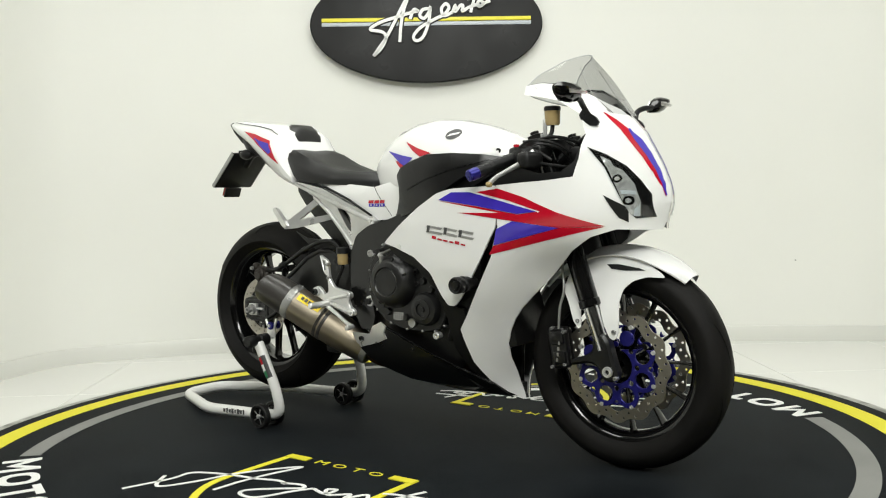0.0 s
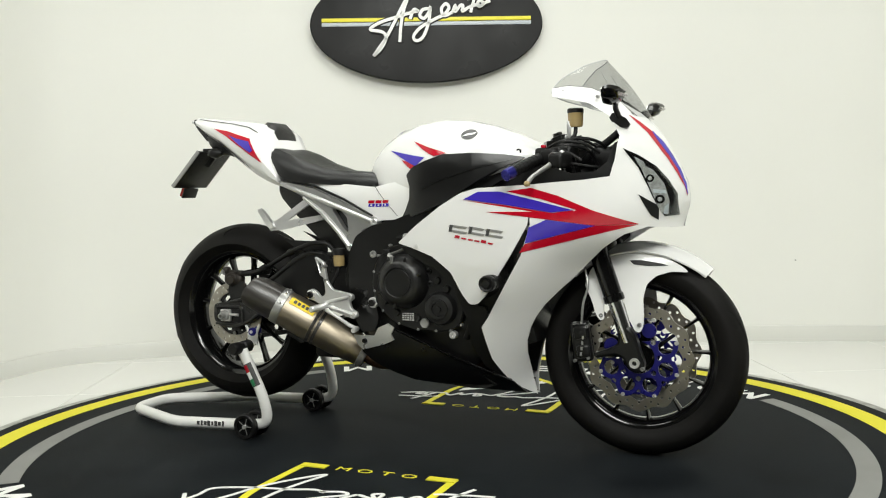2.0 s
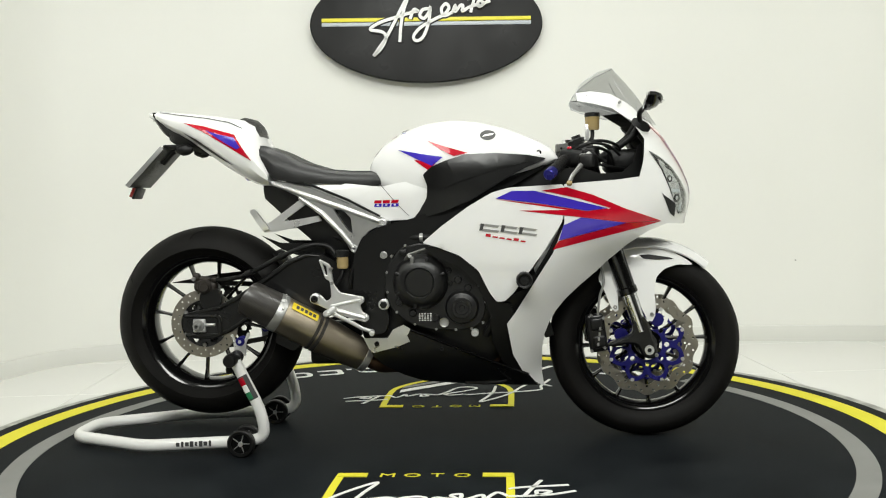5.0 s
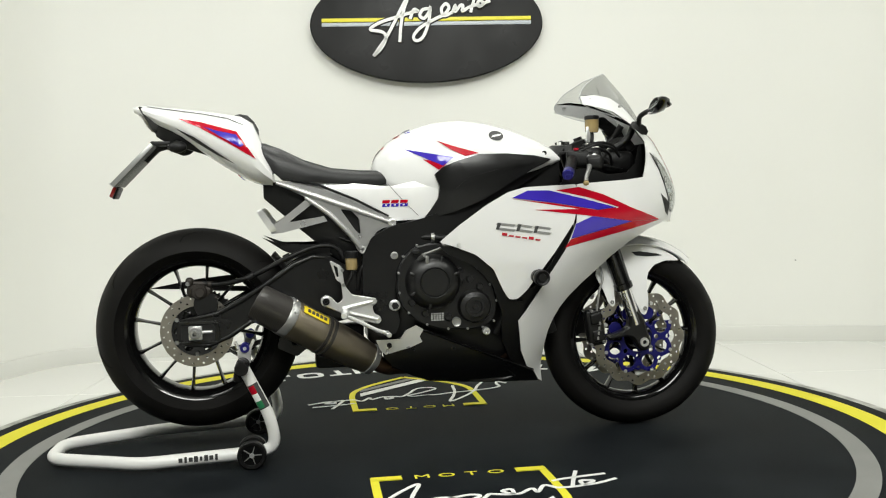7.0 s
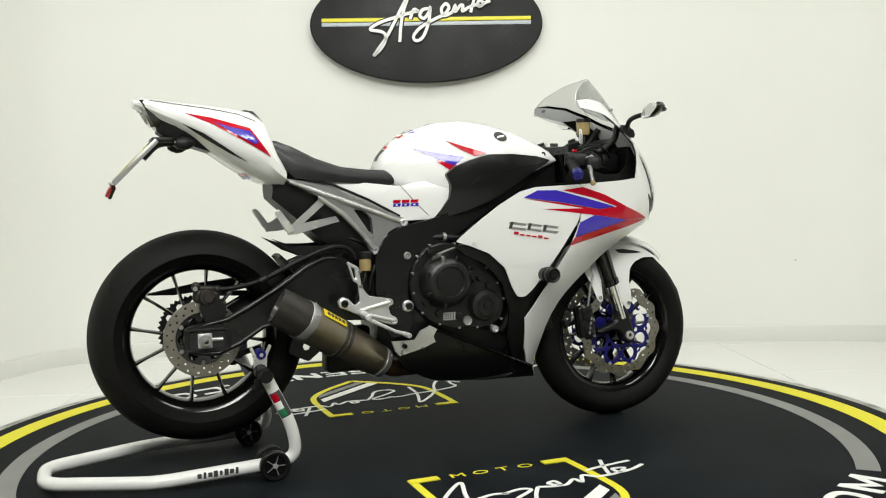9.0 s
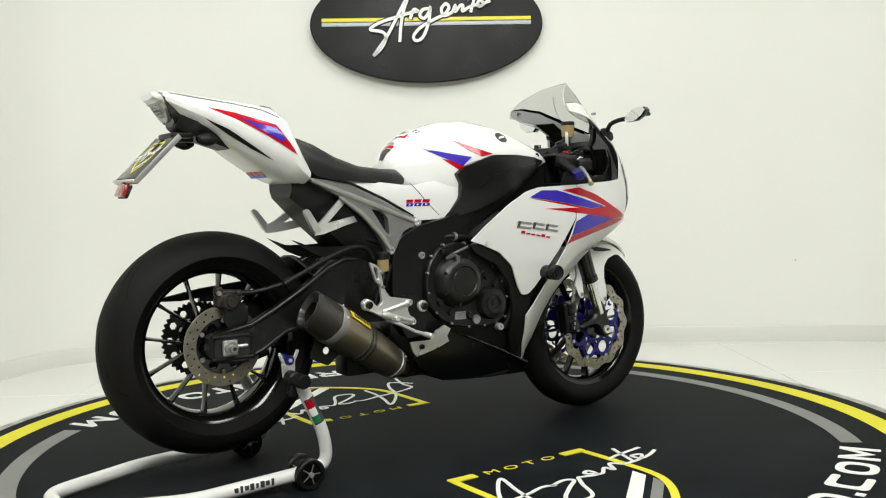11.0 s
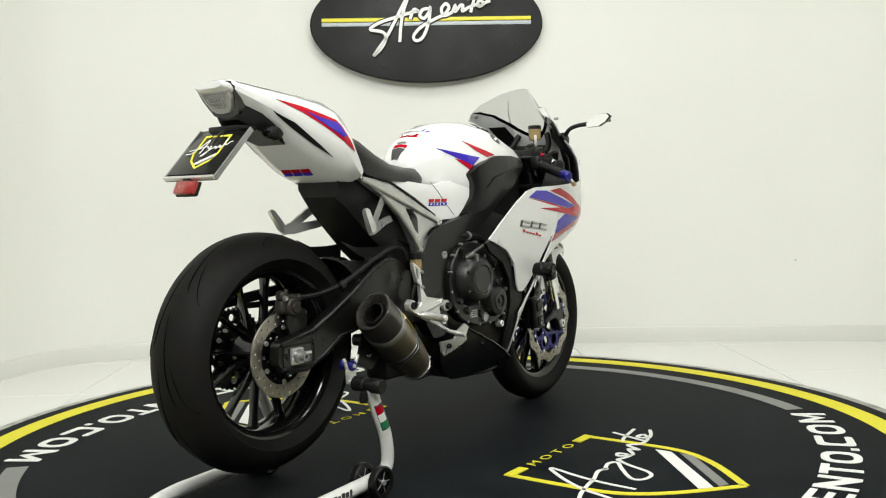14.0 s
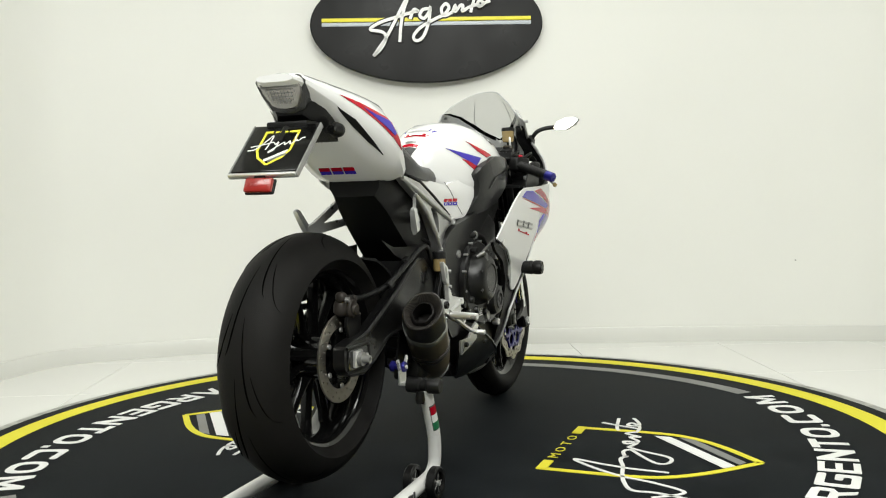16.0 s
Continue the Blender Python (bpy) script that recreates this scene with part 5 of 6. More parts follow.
part("caliper_bolt", xform(lathe([(0, -0.006), (0.006, -0.006), (0.007, 0.003), (0, 0.003)], 8, "y"), Matrix.Translation((-0.757, -0.094, 0.535))), ALLOY_GREY, cal)
part("caliper_bracket", xform(plate(rounded([(-0.045, -0.02), (-0.02, -0.085), (0.012, -0.085), (0.030, -0.02), (0.022, 0.012), (-0.035, 0.012)], 0.01), 0.01, 0.001), Matrix.Translation((-0.70, -0.086, 0.49))), FRAME_BLACK, bike)

# silencer
E0, E1 = Vector((-0.545, -0.200, 0.482)), Vector((-0.205, -0.078, 0.272))
ax = (E1 - E0).normalized()
eu = Vector((0, 1, 0)).cross(ax).normalized()
ev = ax.cross(eu).normalized()


def exh_ring(t, r, squash=1.0, tilt=0.0, n=32):
    out = []
    for k in range(n):
        a = 2 * math.pi * k / n
        ca, sa = math.cos(a), math.sin(a)
        q = 1.0 - 0.018 * math.cos(6 * a)
        p = E0 + (E1 - E0) * t + eu * r * q * ca + ev * r * q * sa * squash
        out.append(p + ax * tilt * ca)
    return out


SOOT = material("sooty_steel", (0.012, 0.010, 0.009), 0.6, metal=0.4, vary=0.3, scale=30)
CUT = Vector((-0.857, 0.12, 0.5)).normalized()


def cut_ring(t, r, back=0.0, n=32):
    """A ring of the end cap that lies in the slanted plane of its mouth, set back along the axis."""
    mid = E0 + (E1 - E0) * t
    return [p + ax * (back - (p - mid).dot(CUT) / ax.dot(CUT)) for p in exh_ring(t, r, 1.0, 0.0, n)]


CARBON = material("carbon_weave", (0.022, 0.020, 0.019), 0.34, coat=0.15, vary=0.1, scale=10)
_n, _l = CARBON.node_tree.nodes, CARBON.node_tree.links
_w = _n.new("ShaderNodeTexWave")
_w.inputs["Scale"].default_value = 130
_w.bands_direction = "DIAGONAL"
_l.new([k for k in _n if k.type == "TEX_COORD"][0].outputs["Object"], _w.inputs["Vector"])
_m = _n.new("ShaderNodeMix")
_m.data_type = "RGBA"
_m.inputs["A"].default_value, _m.inputs["B"].default_value = (0.012, 0.011, 0.010, 1), (0.050, 0.045, 0.040, 1)
_l.new(_w.outputs["Fac"], _m.inputs["Factor"])
_l.new(_m.outputs["Result"], _n["Principled BSDF"].inputs["Base Color"])

sil = part("silencer", loft([exh_ring(t, r) for t, r in ((0.20, 0.0565), (0.22, 0.058), (0.35, 0.0585), (0.55, 0.0590), (0.70, 0.0575), (0.85, 0.0535), (0.985, 0.0455), (1.0, 0.042))]), TITANIUM, bike, "brushed titanium silencer, warm grey")
part("end_cap", loft([exh_ring(0.205, 0.0580), exh_ring(0.15, 0.0578)] + [cut_ring(t, r, b) for t, r, b in ((0.06, 0.0568, 0.006), (0.0, 0.0552, 0.0), (-0.012, 0.0540, 0.0), (-0.015, 0.0520, 0.0), (-0.014, 0.0490, 0.0), (-0.004, 0.0445, 0.002), (0.035, 0.034, 0.006))], False), CARBON, sil, "carbon fibre end cap")
part("outlet", loft([cut_ring(t, r, b) for t, r, b in ((0.036, 0.0345, 0.006), (0.015, 0.030, 0.0), (0.012, 0.026, 0.0), (0.03, 0.0245, 0.0), (0.16, 0.024, 0.0), (0.17, 0.0005, 0.0))], False), SOOT, sil, "sooty round outlet")
part("end_band", loft([exh_ring(t, r) for t, r in ((0.195, 0.0585), (0.20, 0.0600), (0.255, 0.0602), (0.26, 0.0585))]), ALLOY_GREY, sil, "riveted grey band")
for t0 in (0.515, 0.555):
    part("strap", loft([exh_ring(t, r) for t, r in ((t0, 0.0585), (t0 + 0.003, 0.0615), (t0 + 0.025, 0.0610), (t0 + 0.028, 0.0575))]), CARBON, sil, "dark woven strap")
part("front_band", loft([exh_ring(t, r) for t, r in ((0.945, 0.047), (0.95, 0.0505), (0.995, 0.047), (1.0, 0.044))]), ALLOY_GREY, sil)
for t0, dk in ((0.228, 2.2), (0.228, 2.7), (0.228, 3.4), (0.228, 4.2), (0.978, 3.0), (0.978, 4.0)):
    r = 0.061 if t0 < 0.5 else 0.050
    c = E0 + (E1 - E0) * t0 + eu * r * math.cos(dk) + ev * r * math.sin(dk)
    rv = bmesh.new()
    bmesh.ops.create_uvsphere(rv, u_segments=8, v_segments=5, radius=0.0035)
    part("rivet", xform(rv, Matrix.Translation(c)), ALLOY, sil)


def on_can(t, a, r):
    """A point on the silencer's skin."""
    return E0 + (E1 - E0) * t + (eu * math.cos(a) + ev * math.sin(a)) * r


def can_patch(t0, t1, a0, a1, r, name, mat, n=8):
    bm = bmesh.new()
    g = [[bm.verts.new(on_can(t0 + (t1 - t0) * i / 3, a0 + (a1 - a0) * k / n, r - 0.010 * max(0, (t0 + (t1 - t0) * i / 3) - 0.5))) for k in range(n + 1)] for i in range(4)]
    for i in range(3):
        for k in range(n):
            bm.faces.new((g[i][k], g[i][k + 1], g[i + 1][k + 1], g[i + 1][k]))
    ret = bmesh.ops.extrude_face_region(bm, geom=bm.faces[:])
    for v in ret["geom"]:
        if isinstance(v, bmesh.types.BMVert):
            v.co += (v.co - (E0 + ax * ((v.co - E0).dot(ax)))).normalized() * 0.0015
    bmesh.ops.recalc_face_normals(bm, faces=bm.faces)
    return part(name, bm, mat, sil)


TAG_A = math.pi + 0.62
can_patch(0.285, 0.495, TAG_A - 0.21, TAG_A + 0.21, 0.0605, "badge", TAG_YELLOW)
for k in range(5):
    can_patch(0.315 + 0.034 * k, 0.338 + 0.034 * k, TAG_A - 0.09, TAG_A + 0.09, 0.0622, "badge_mark", DARK_PRINT, 3)
part("link_pipe", tube([E1 - ax * 0.02, E1 + ax * 0.04, (-0.12, -0.04, 0.245), (0.0, -0.02, 0.240)], 0.026, 16), BURNT, bike, "heat-tinted link pipe")
part("silencer_bracket", xform(plate(rounded([(-0.50, 0.33), (-0.44, 0.30), (-0.39, 0.34), (-0.42, 0.42), (-0.47, 0.42)], 0.01), 0.006, 0.001, [[(-0.445 + 0.011 * math.cos(k * math.pi / 4), 0.345 + 0.011 * math.sin(k * math.pi / 4)) for k in range(8)]]), Matrix.Translation((0, -0.10, 0))), FRAME_BLACK, bike)

# engine
CAL_GREY = material("dull_grey_steel", (0.20, 0.20, 0.19), 0.42, metal=0.7, vary=0.2, scale=30)
part("engine_block", loft([[(x, y, z) for y, z in mirrored([(0, t), (0.8 * w, t), (w, t - 0.04), (w, b + 0.04), (0.8 * w, b), (0, b)])] for x, w, b, t in ((-0.22, 0.09, 0.34, 0.58), (-0.14, 0.125, 0.27, 0.66), (0.06, 0.13, 0.25, 0.70), (0.18, 0.13, 0.26, 0.74), (0.27, 0.12, 0.32, 0.72))]), ENGINE_BLACK, bike, "black engine block")
part("airbox", loft([[(x, y, z) for y, z in mirrored([(0, t), (w, t), (w, b), (0, b)])] for x, w, b, t in ((-0.12, 0.10, 0.62, 0.80), (0.10, 0.12, 0.66, 0.84), (0.30, 0.10, 0.68, 0.88), (0.40, 0.09, 0.74, 0.90))]), BLACK_PLASTIC, bike)
part("radiator", xform(box(0, 0, 0, 0.03, 0.20, 0.34, 0.004), Matrix.Translation((0.32, 0, 0.50)) @ Matrix.Rotation(radians(-16), 4, "Y")), BLACK_PLASTIC, bike, "black radiator")
case_out = rounded([(-0.125, 0.575), (-0.085, 0.625), (-0.02, 0.640), (0.06, 0.620), (0.115, 0.565), (0.165, 0.50), (0.175, 0.43), (0.155, 0.385), (0.10, 0.368), (0.0, 0.372), (-0.07, 0.395), (-0.122, 0.445), (-0.138, 0.51)], 0.02)
part("crankcase_cover", xform(plate(case_out, 0.05, 0.004), Matrix.Translation((0, -0.163, 0))), ENGINE_BLACK, bike, "black crankcase cover")
cc = part("clutch_cover", xform(lathe([(0, -0.044), (0.040, -0.044), (0.0415, -0.0425), (0.043, -0.0425), (0.046, -0.046), (0.056, -0.0445), (0.067, -0.039), (0.076, -0.028), (0.082, -0.012), (0.086, 0.004), (0.088, 0.03), (0, 0.03)], 48, "y"), Matrix.Translation((-0.024, -0.163, 0.521))), ENGINE_BLACK, bike, "round black clutch cover")
for a in (0.35, 1.25, 2.75, 3.6, 4.5):
    part("rib", xform(box(0, 0, 0, 0.024, 0.005, 0.008, 0.002), Matrix.Translation((-0.024 + 0.069 * math.cos(a), -0.200, 0.521 + 0.069 * math.sin(a))) @ Matrix.Rotation(-a, 4, "Y")), ENGINE_BLACK, cc)
part("pulse_cover", xform(lathe([(0, -0.026), (0.008, -0.026), (0.009, -0.022), (0.020, -0.022), (0.021, -0.027), (0.030, -0.027), (0.031, -0.024), (0.045, -0.020), (0.051, -0.008), (0.053, 0.03), (0, 0.03)], 40, "y"), Matrix.Translation((0.101, -0.166, 0.441))), ENGINE_BLACK, bike, "round black ignition cover")
for x, z in ((-0.112, 0.60), (-0.07, 0.632), (0.01, 0.634), (0.075, 0.603), (0.115, 0.555), (0.152, 0.505), (0.172, 0.455), (0.163, 0.392), (0.128, 0.374), (0.08, 0.372), (0.02, 0.374), (-0.045, 0.39), (-0.10, 0.428), (-0.127, 0.49), (-0.128, 0.55)):
    bolt((x, -0.163, z), 0.0048, ALLOY_GREY, 0.003)
bolt((0.138, -0.165, 0.362), 0.014, ALLOY, 0.012, label="silver oil filler cap", name="oil_cap")
for x, z in ((0.062, 0.553), (0.064, 0.515)):
    bolt((x, -0.163, z), 0.011, ENGINE_BLACK, 0.008)
part("clutch_lever", join(rod((-0.06, -0.192, 0.604), (0.03, -0.195, 0.634), 0.0042), rod((-0.065, -0.175, 0.590), (-0.052, -0.198, 0.604), 0.008), box(-0.045, -0.198, 0.588, 0.012, 0.014, 0.026, 0.003)), CAL_GREY, bike, "clutch lever arm and cable end")
for i in range(4):
    for k in range(5):
        part("print_mark", box(-0.030 + 0.0085 * k, -0.1636, 0.422 - 0.0065 * i, 0.0055 if (i + k) % 3 else 0.003, 0.001, 0.0035), WHITE_PRINT, bike)
part("header_pipe", tube([(0.27, -0.06, 0.40), (0.255, -0.07, 0.32), (0.20, -0.075, 0.27), (0.05, -0.06, 0.25)], 0.021, 14), BURNT, bike, "heat-tinted header pipe")
part("crash_slider", xform(lathe([(0, -0.075), (0.012, -0.075), (0.013, -0.070), (0.021, -0.074), (0.024, -0.068), (0.024, -0.05), (0.020, -0.044), (0.024, -0.038), (0.022, -0.02), (0.018, 0.02), (0, 0.02)], 28, "y"), Matrix.Translation((0.290, -0.205, 0.529))), BLACK_PLASTIC, bike, "black crash slider")
part("crash_slider", xform(lathe([(0, 0.075), (0.021, 0.074), (0.024, 0.068), (0.022, 0.02), (0.018, -0.02), (0, -0.02)], 28, "y"), Matrix.Translation((0.290, 0.205, 0.529))), BLACK_PLASTIC, bike, "black crash slider")

# hoses and casting details round the engine
for pts, r in (([(-0.10, -0.12, 0.65), (-0.02, -0.15, 0.655), (0.06, -0.15, 0.64), (0.12, -0.14, 0.60)], 0.010), ([(0.17, -0.15, 0.56), (0.20, -0.16, 0.50), (0.20, -0.155, 0.42), (0.17, -0.14, 0.35)], 0.011), ([(-0.20, -0.11, 0.62), (-0.24, -0.12, 0.56), (-0.25, -0.11, 0.50)], 0.008), ([(-0.30, -0.09, 0.66), (-0.25, -0.10, 0.64), (-0.21, -0.09, 0.60)], 0.006)):
    part("hose", tube(pts, r, 10), BLACK_PLASTIC, bike, "black rubber hose")
for x, z in ((0.198, 0.47), (-0.02, 0.655)):
    part("hose_clamp", xform(lathe([(0.0105, -0.005), (0.0135, -0.005), (0.0135, 0.005), (0.0105, 0.005)], 16, "z" if x > 0.1 else "x"), Matrix.Translation((x, -0.1585 if x > 0.1 else -0.15, z))), ALLOY_GREY, bike)
part("oil_sight_glass", xform(lathe([(0, -0.004), (0.010, -0.004), (0.014, -0.006), (0.015, 0.0), (0, 0.0)], 18, "y"), Matrix.Translation((0.045, -0.165, 0.395))), ALLOY_GREY, bike, "oil sight glass")
for x, z in ((0.09, 0.525), (0.12, 0.50), (-0.09, 0.46), (-0.05, 0.425), (0.02, 0.41)):
    part("casting_boss", xform(lathe([(0, -0.010), (0.009, -0.010), (0.012, 0.0), (0, 0.0)], 14, "y"), Matrix.Translation((x, -0.163, z))), ENGINE_BLACK, bike)
part("sensor_plug", box(-0.075, -0.172, 0.612, 0.024, 0.02, 0.016, 0.004), BLACK_PLASTIC, bike)
part("lower_linkage", join(box(-0.28, -0.02, 0.36, 0.10, 0.06, 0.05, 0.01), rod((-0.33, -0.05, 0.36), (-0.33, 0.05, 0.36), 0.018)), FRAME_BLACK, bike)
part("exhaust_valve_box", box(-0.33, -0.07, 0.295, 0.11, 0.08, 0.07, 0.012), BLACK_PLASTIC, bike)

# rear sets
rs_out = rounded([(-0.336, 0.598), (-0.300, 0.578), (-0.292, 0.52), (-0.272, 0.492), (-0.218, 0.482), (-0.200, 0.478), (-0.197, 0.462), (-0.212, 0.455), (-0.205, 0.430), (-0.188, 0.424), (-0.183, 0.408), (-0.198, 0.400), (-0.215, 0.405), (-0.285, 0.428), (-0.31, 0.440), (-0.34, 0.455), (-0.362, 0.462), (-0.366, 0.482), (-0.350, 0.494), (-0.332, 0.486), (-0.315, 0.465), (-0.298, 0.478), (-0.303, 0.53), (-0.316, 0.535)], 0.007, 2)
rs_hole = [(-0.324, 0.582), (-0.312, 0.574), (-0.309, 0.546), (-0.315, 0.546)]
twin("footrest_bracket", lambda: xform(plate(rs_out, 0.014, 0.002, [rs_hole]), Matrix.Translation((0, -0.176, 0))), ALLOY, "silver footrest bracket")
twin("footrest_bracket_rib", lambda: join(rod((-0.30, -0.178, 0.45), (-0.208, -0.178, 0.470), 0.006), rod((-0.29, -0.178, 0.44), (-0.197, -0.178, 0.414), 0.006)), ALLOY)
for s in (-1, 1):
    for x, z in ((-0.208, 0.470), (-0.197, 0.412)):
        bolt((x, s * 0.177, z), 0.0125, ALLOY)
    for x, z in ((-0.298, 0.566), (-0.296, 0.522)):
        bolt((x, s * 0.177, z), 0.006, ALLOY_GREY)
    bolt((-0.349, s * 0.177, 0.475), 0.019, ALLOY, 0.010)
    bolt((-0.349, s * 0.186, 0.475), 0.013, BLACK_PLASTIC, 0.010)
twin("footpeg", lambda: rod((-0.292, -0.176, 0.440), (-0.300, -0.262, 0.438), 0.012, 0.010, 12, 0.003), ALLOY, "knurled silver footpeg")
twin("pedal", lambda: sweep([Vector(p) for p in ((-0.295, -0.188, 0.432), (-0.25, -0.192, 0.410), (-0.20, -0.20, 0.384), (-0.168, -0.206, 0.374))], [0.007, 0.006, 0.006, 0.0065], 8), ALLOY, "silver brake pedal")
twin("pedal_tip", lambda: rod((-0.172, -0.200, 0.375), (-0.168, -0.235, 0.373), 0.008, None, 12, 0.002), ALLOY)
res = part("rear_reservoir", xform(lathe([(0, -0.024), (0.016, -0.024), (0.018, -0.018), (0.018, 0.012), (0, 0.012)], 20, "z"), Matrix.Translation((-0.268, -0.135, 0.588))), GOLD, bike, "amber rear brake fluid reservoir")
part("cap", xform(lathe([(0, 0.012), (0.021, 0.012), (0.021, 0.030), (0.018, 0.033), (0, 0.033)], 20, "z"), Matrix.Translation((-0.268, -0.135, 0.588))), BLACK_PLASTIC, res)
part("hose", tube([(-0.268, -0.135, 0.565), (-0.272, -0.14, 0.54), (-0.29, -0.14, 0.51), (-0.30, -0.14, 0.47)], 0.006), BLACK_PLASTIC, bike)
part("shock", rod((-0.27, 0, 0.45), (-0.22, 0, 0.70), 0.035), BLACK_PLASTIC, bike)

# fork, brakes and front fender
FORK_Y = 0.024
F0, F1 = Vector((0.657, -0.107, 0.325)), Vector((0.498, -0.107, 0.815))


def fk(t):
    return F0 + (F1 - F0) * t


twin("fork_tube", lambda: rod(fk(0.30), fk(1.18), 0.0275, None, 24), BLACK_GLOSS, "black upper fork tube", dy=FORK_Y)
twin("fork_collar", lambda: rod(fk(0.285), fk(0.33), 0.0305, None, 24, 0.003), BLACK_GLOSS, dy=FORK_Y)
twin("fork_slider", lambda: rod(fk(0.05), fk(0.30), 0.0215, None, 24), CHROME, "chrome fork slider", dy=FORK_Y)
foot = [(0.622, 0.392), (0.650, 0.402), (0.672, 0.372), (0.686, 0.32), (0.698, 0.290), (0.692, 0.268), (0.670, 0.262), (0.650, 0.272), (0.634, 0.306), (0.610, 0.312), (0.556, 0.300), (0.550, 0.314), (0.600, 0.332), (0.622, 0.345)]
twin("fork_foot", lambda: xform(plate(rounded(foot, 0.014), 0.040, 0.007), Matrix.Translation((0, -0.1265, 0))), FRAME_BLACK, "black cast fork foot", dy=FORK_Y)
twin("axle_cap", lambda: xform(lathe([(0, -0.002), (0.007, -0.002), (0.007, -0.010), (0.014, -0.010), (0.015, -0.006), (0.015, 0.01), (0, 0.01)], 20, "y"), Matrix.Translation((0.670, -0.124, 0.292))), ALLOY, "silver front axle end", dy=FORK_Y)
for s in (-1, 1):
    bolt((0.692, FORK_Y + s * 0.126, 0.276), 0.007, ALLOY_GREY)
for s in (-1, 1):
    d = part("front_disc", xform(plate(circle(0.154, 144, 0.0055, 12), 0.005, 0, [circle(0.122, 96, 0.005, 12), *disc_holes((0.132,), 24, 0.0046), *disc_holes((0.145,), 24, 0.0042, 0.13)]), Matrix.Translation((0, s * 0.070 - 0.0025, 0))), DISC_STEEL, front, "wave-edged drilled steel brake disc")
    hol = []
    for k in range(8):
        a = 2 * math.pi * (k + 0.5) / 8
        hol.append([(0.085 * math.cos(a) + 0.022 * math.cos(j * math.pi / 5 + a), 0.085 * math.sin(a) + 0.022 * math.sin(j * math.pi / 5 + a)) for j in range(10)])
        b = 2 * math.pi * k / 8
        hol.append([(0.102 * math.cos(b) + 0.0075 * math.cos(j * math.pi / 4), 0.102 * math.sin(b) + 0.0075 * math.sin(j * math.pi / 4)) for j in range(8)])
        hol.append([(0.062 * math.cos(b) + 0.008 * math.cos(j * math.pi / 4), 0.062 * math.sin(b) + 0.008 * math.sin(j * math.pi / 4)) for j in range(8)])
    part("disc_carrier", xform(plate(circle(0.113, 128, -0.010, 8), 0.007, 0.001, [circle(0.048, 24), *hol]), Matrix.Translation((0, s * 0.072 - 0.0035, 0))), BLUE_ANO, d, "blue anodised disc carrier")
    for k in range(8):
        a = 2 * math.pi * (k + 0.5) / 8
        part("rivet", xform(lathe([(0, -0.006), (0.006, -0.005), (0.007, 0.005), (0, 0.006)], 12, "y"), Matrix.Translation((0.119 * math.cos(a), s * 0.072, 0.119 * math.sin(a)))), ALLOY, d)


def caliper_bm():
    b = join(box(0, 0, 0, 0.056, 0.030, 0.118, 0.010, 3), box(0.004, -0.014, 0.028, 0.040, 0.016, 0.038, 0.007), box(0.004, -0.014, -0.028, 0.040, 0.016, 0.038, 0.007), box(0, 0.026, 0, 0.05, 0.026, 0.11, 0.010))
    return xform(b, Matrix.Translation((0.512, -0.106, 0.345)) @ Matrix.Rotation(radians(-8), 4, "Y"))


twin("front_caliper", caliper_bm, FRAME_BLACK, "black radial front brake caliper", dy=FORK_Y)
for z in (0.312, 0.328, 0.344, 0.360):
    part("caliper_mark", box(0.519 - 0.14 * (z - 0.345) * -1, FORK_Y - 0.1292, z, 0.006, 0.001, 0.010), ALLOY_GREY, bike)
for s in (-1, 1):
    for x, z in ((0.495, 0.40), (0.532, 0.392), (0.495, 0.29), (0.535, 0.30)):
        bolt((x, FORK_Y + s * 0.122, z), 0.006, ALLOY_GREY)
twin("brake_line", lambda: tube([(0.515, -0.118, 0.40), (0.522, -0.122, 0.46), (0.535, -0.12, 0.51), (0.52, -0.10, 0.58), (0.50, -0.08, 0.68)], 0.0038, 8), ALLOY_GREY, "braided brake line", dy=FORK_Y)
fen = []
for i in range(25):
    t = i / 24
    a = radians(51 + 84 * t)
    rr = 0.312 + 0.008 * math.sin(math.pi * t)
    w = 0.030 + 0.046 * min(1, math.sin(math.pi * min(0.5, 0.06 + t * 1.6)))
    ring = []
    for q in range(9):
        v = -1 + 2 * q / 8
        ring.append((rr + 0.014 * (1 - v * v) - 0.012 * abs(v) ** 4, w * v))
    full = ring + [(r - 0.004, y * 0.97) for r, y in reversed(ring)]
    fen.append([(FRONT[0] + r * math.cos(a), FRONT[1] + y, FRONT[2] + r * math.sin(a)) for r, y in full])
part("front_fender", loft(fen), PAINT_WHITE, bike, "gloss white front fender")
fend_y = lambda x, z: curve_at(z, [0.36, 0.42, 0.48, 0.54, 0.59, 0.61], [0.110, 0.108, 0.098, 0.085, 0.070, 0.05]) - 0.10 * max(0, x - 0.66)
fend_out = [(0.520, 0.500), (0.535, 0.545), (0.575, 0.590), (0.625, 0.607), (0.69, 0.604), (0.745, 0.585), (0.80, 0.552), (0.815, 0.538), (0.765, 0.540), (0.725, 0.528), (0.700, 0.505), (0.690, 0.465), (0.694, 0.42), (0.692, 0.385), (0.682, 0.366), (0.668, 0.372), (0.650, 0.41), (0.638, 0.45), (0.622, 0.49), (0.600, 0.512), (0.585, 0.50), (0.578, 0.44), (0.580, 0.405), (0.570, 0.398), (0.558, 0.41), (0.540, 0.46)]
both("fender_side", rounded(fend_out, 0.008, 2), fend_y, PAINT_WHITE, "gloss white fender cheek", 0.004, 0.018, dy=FORK_Y, dz=0.010)
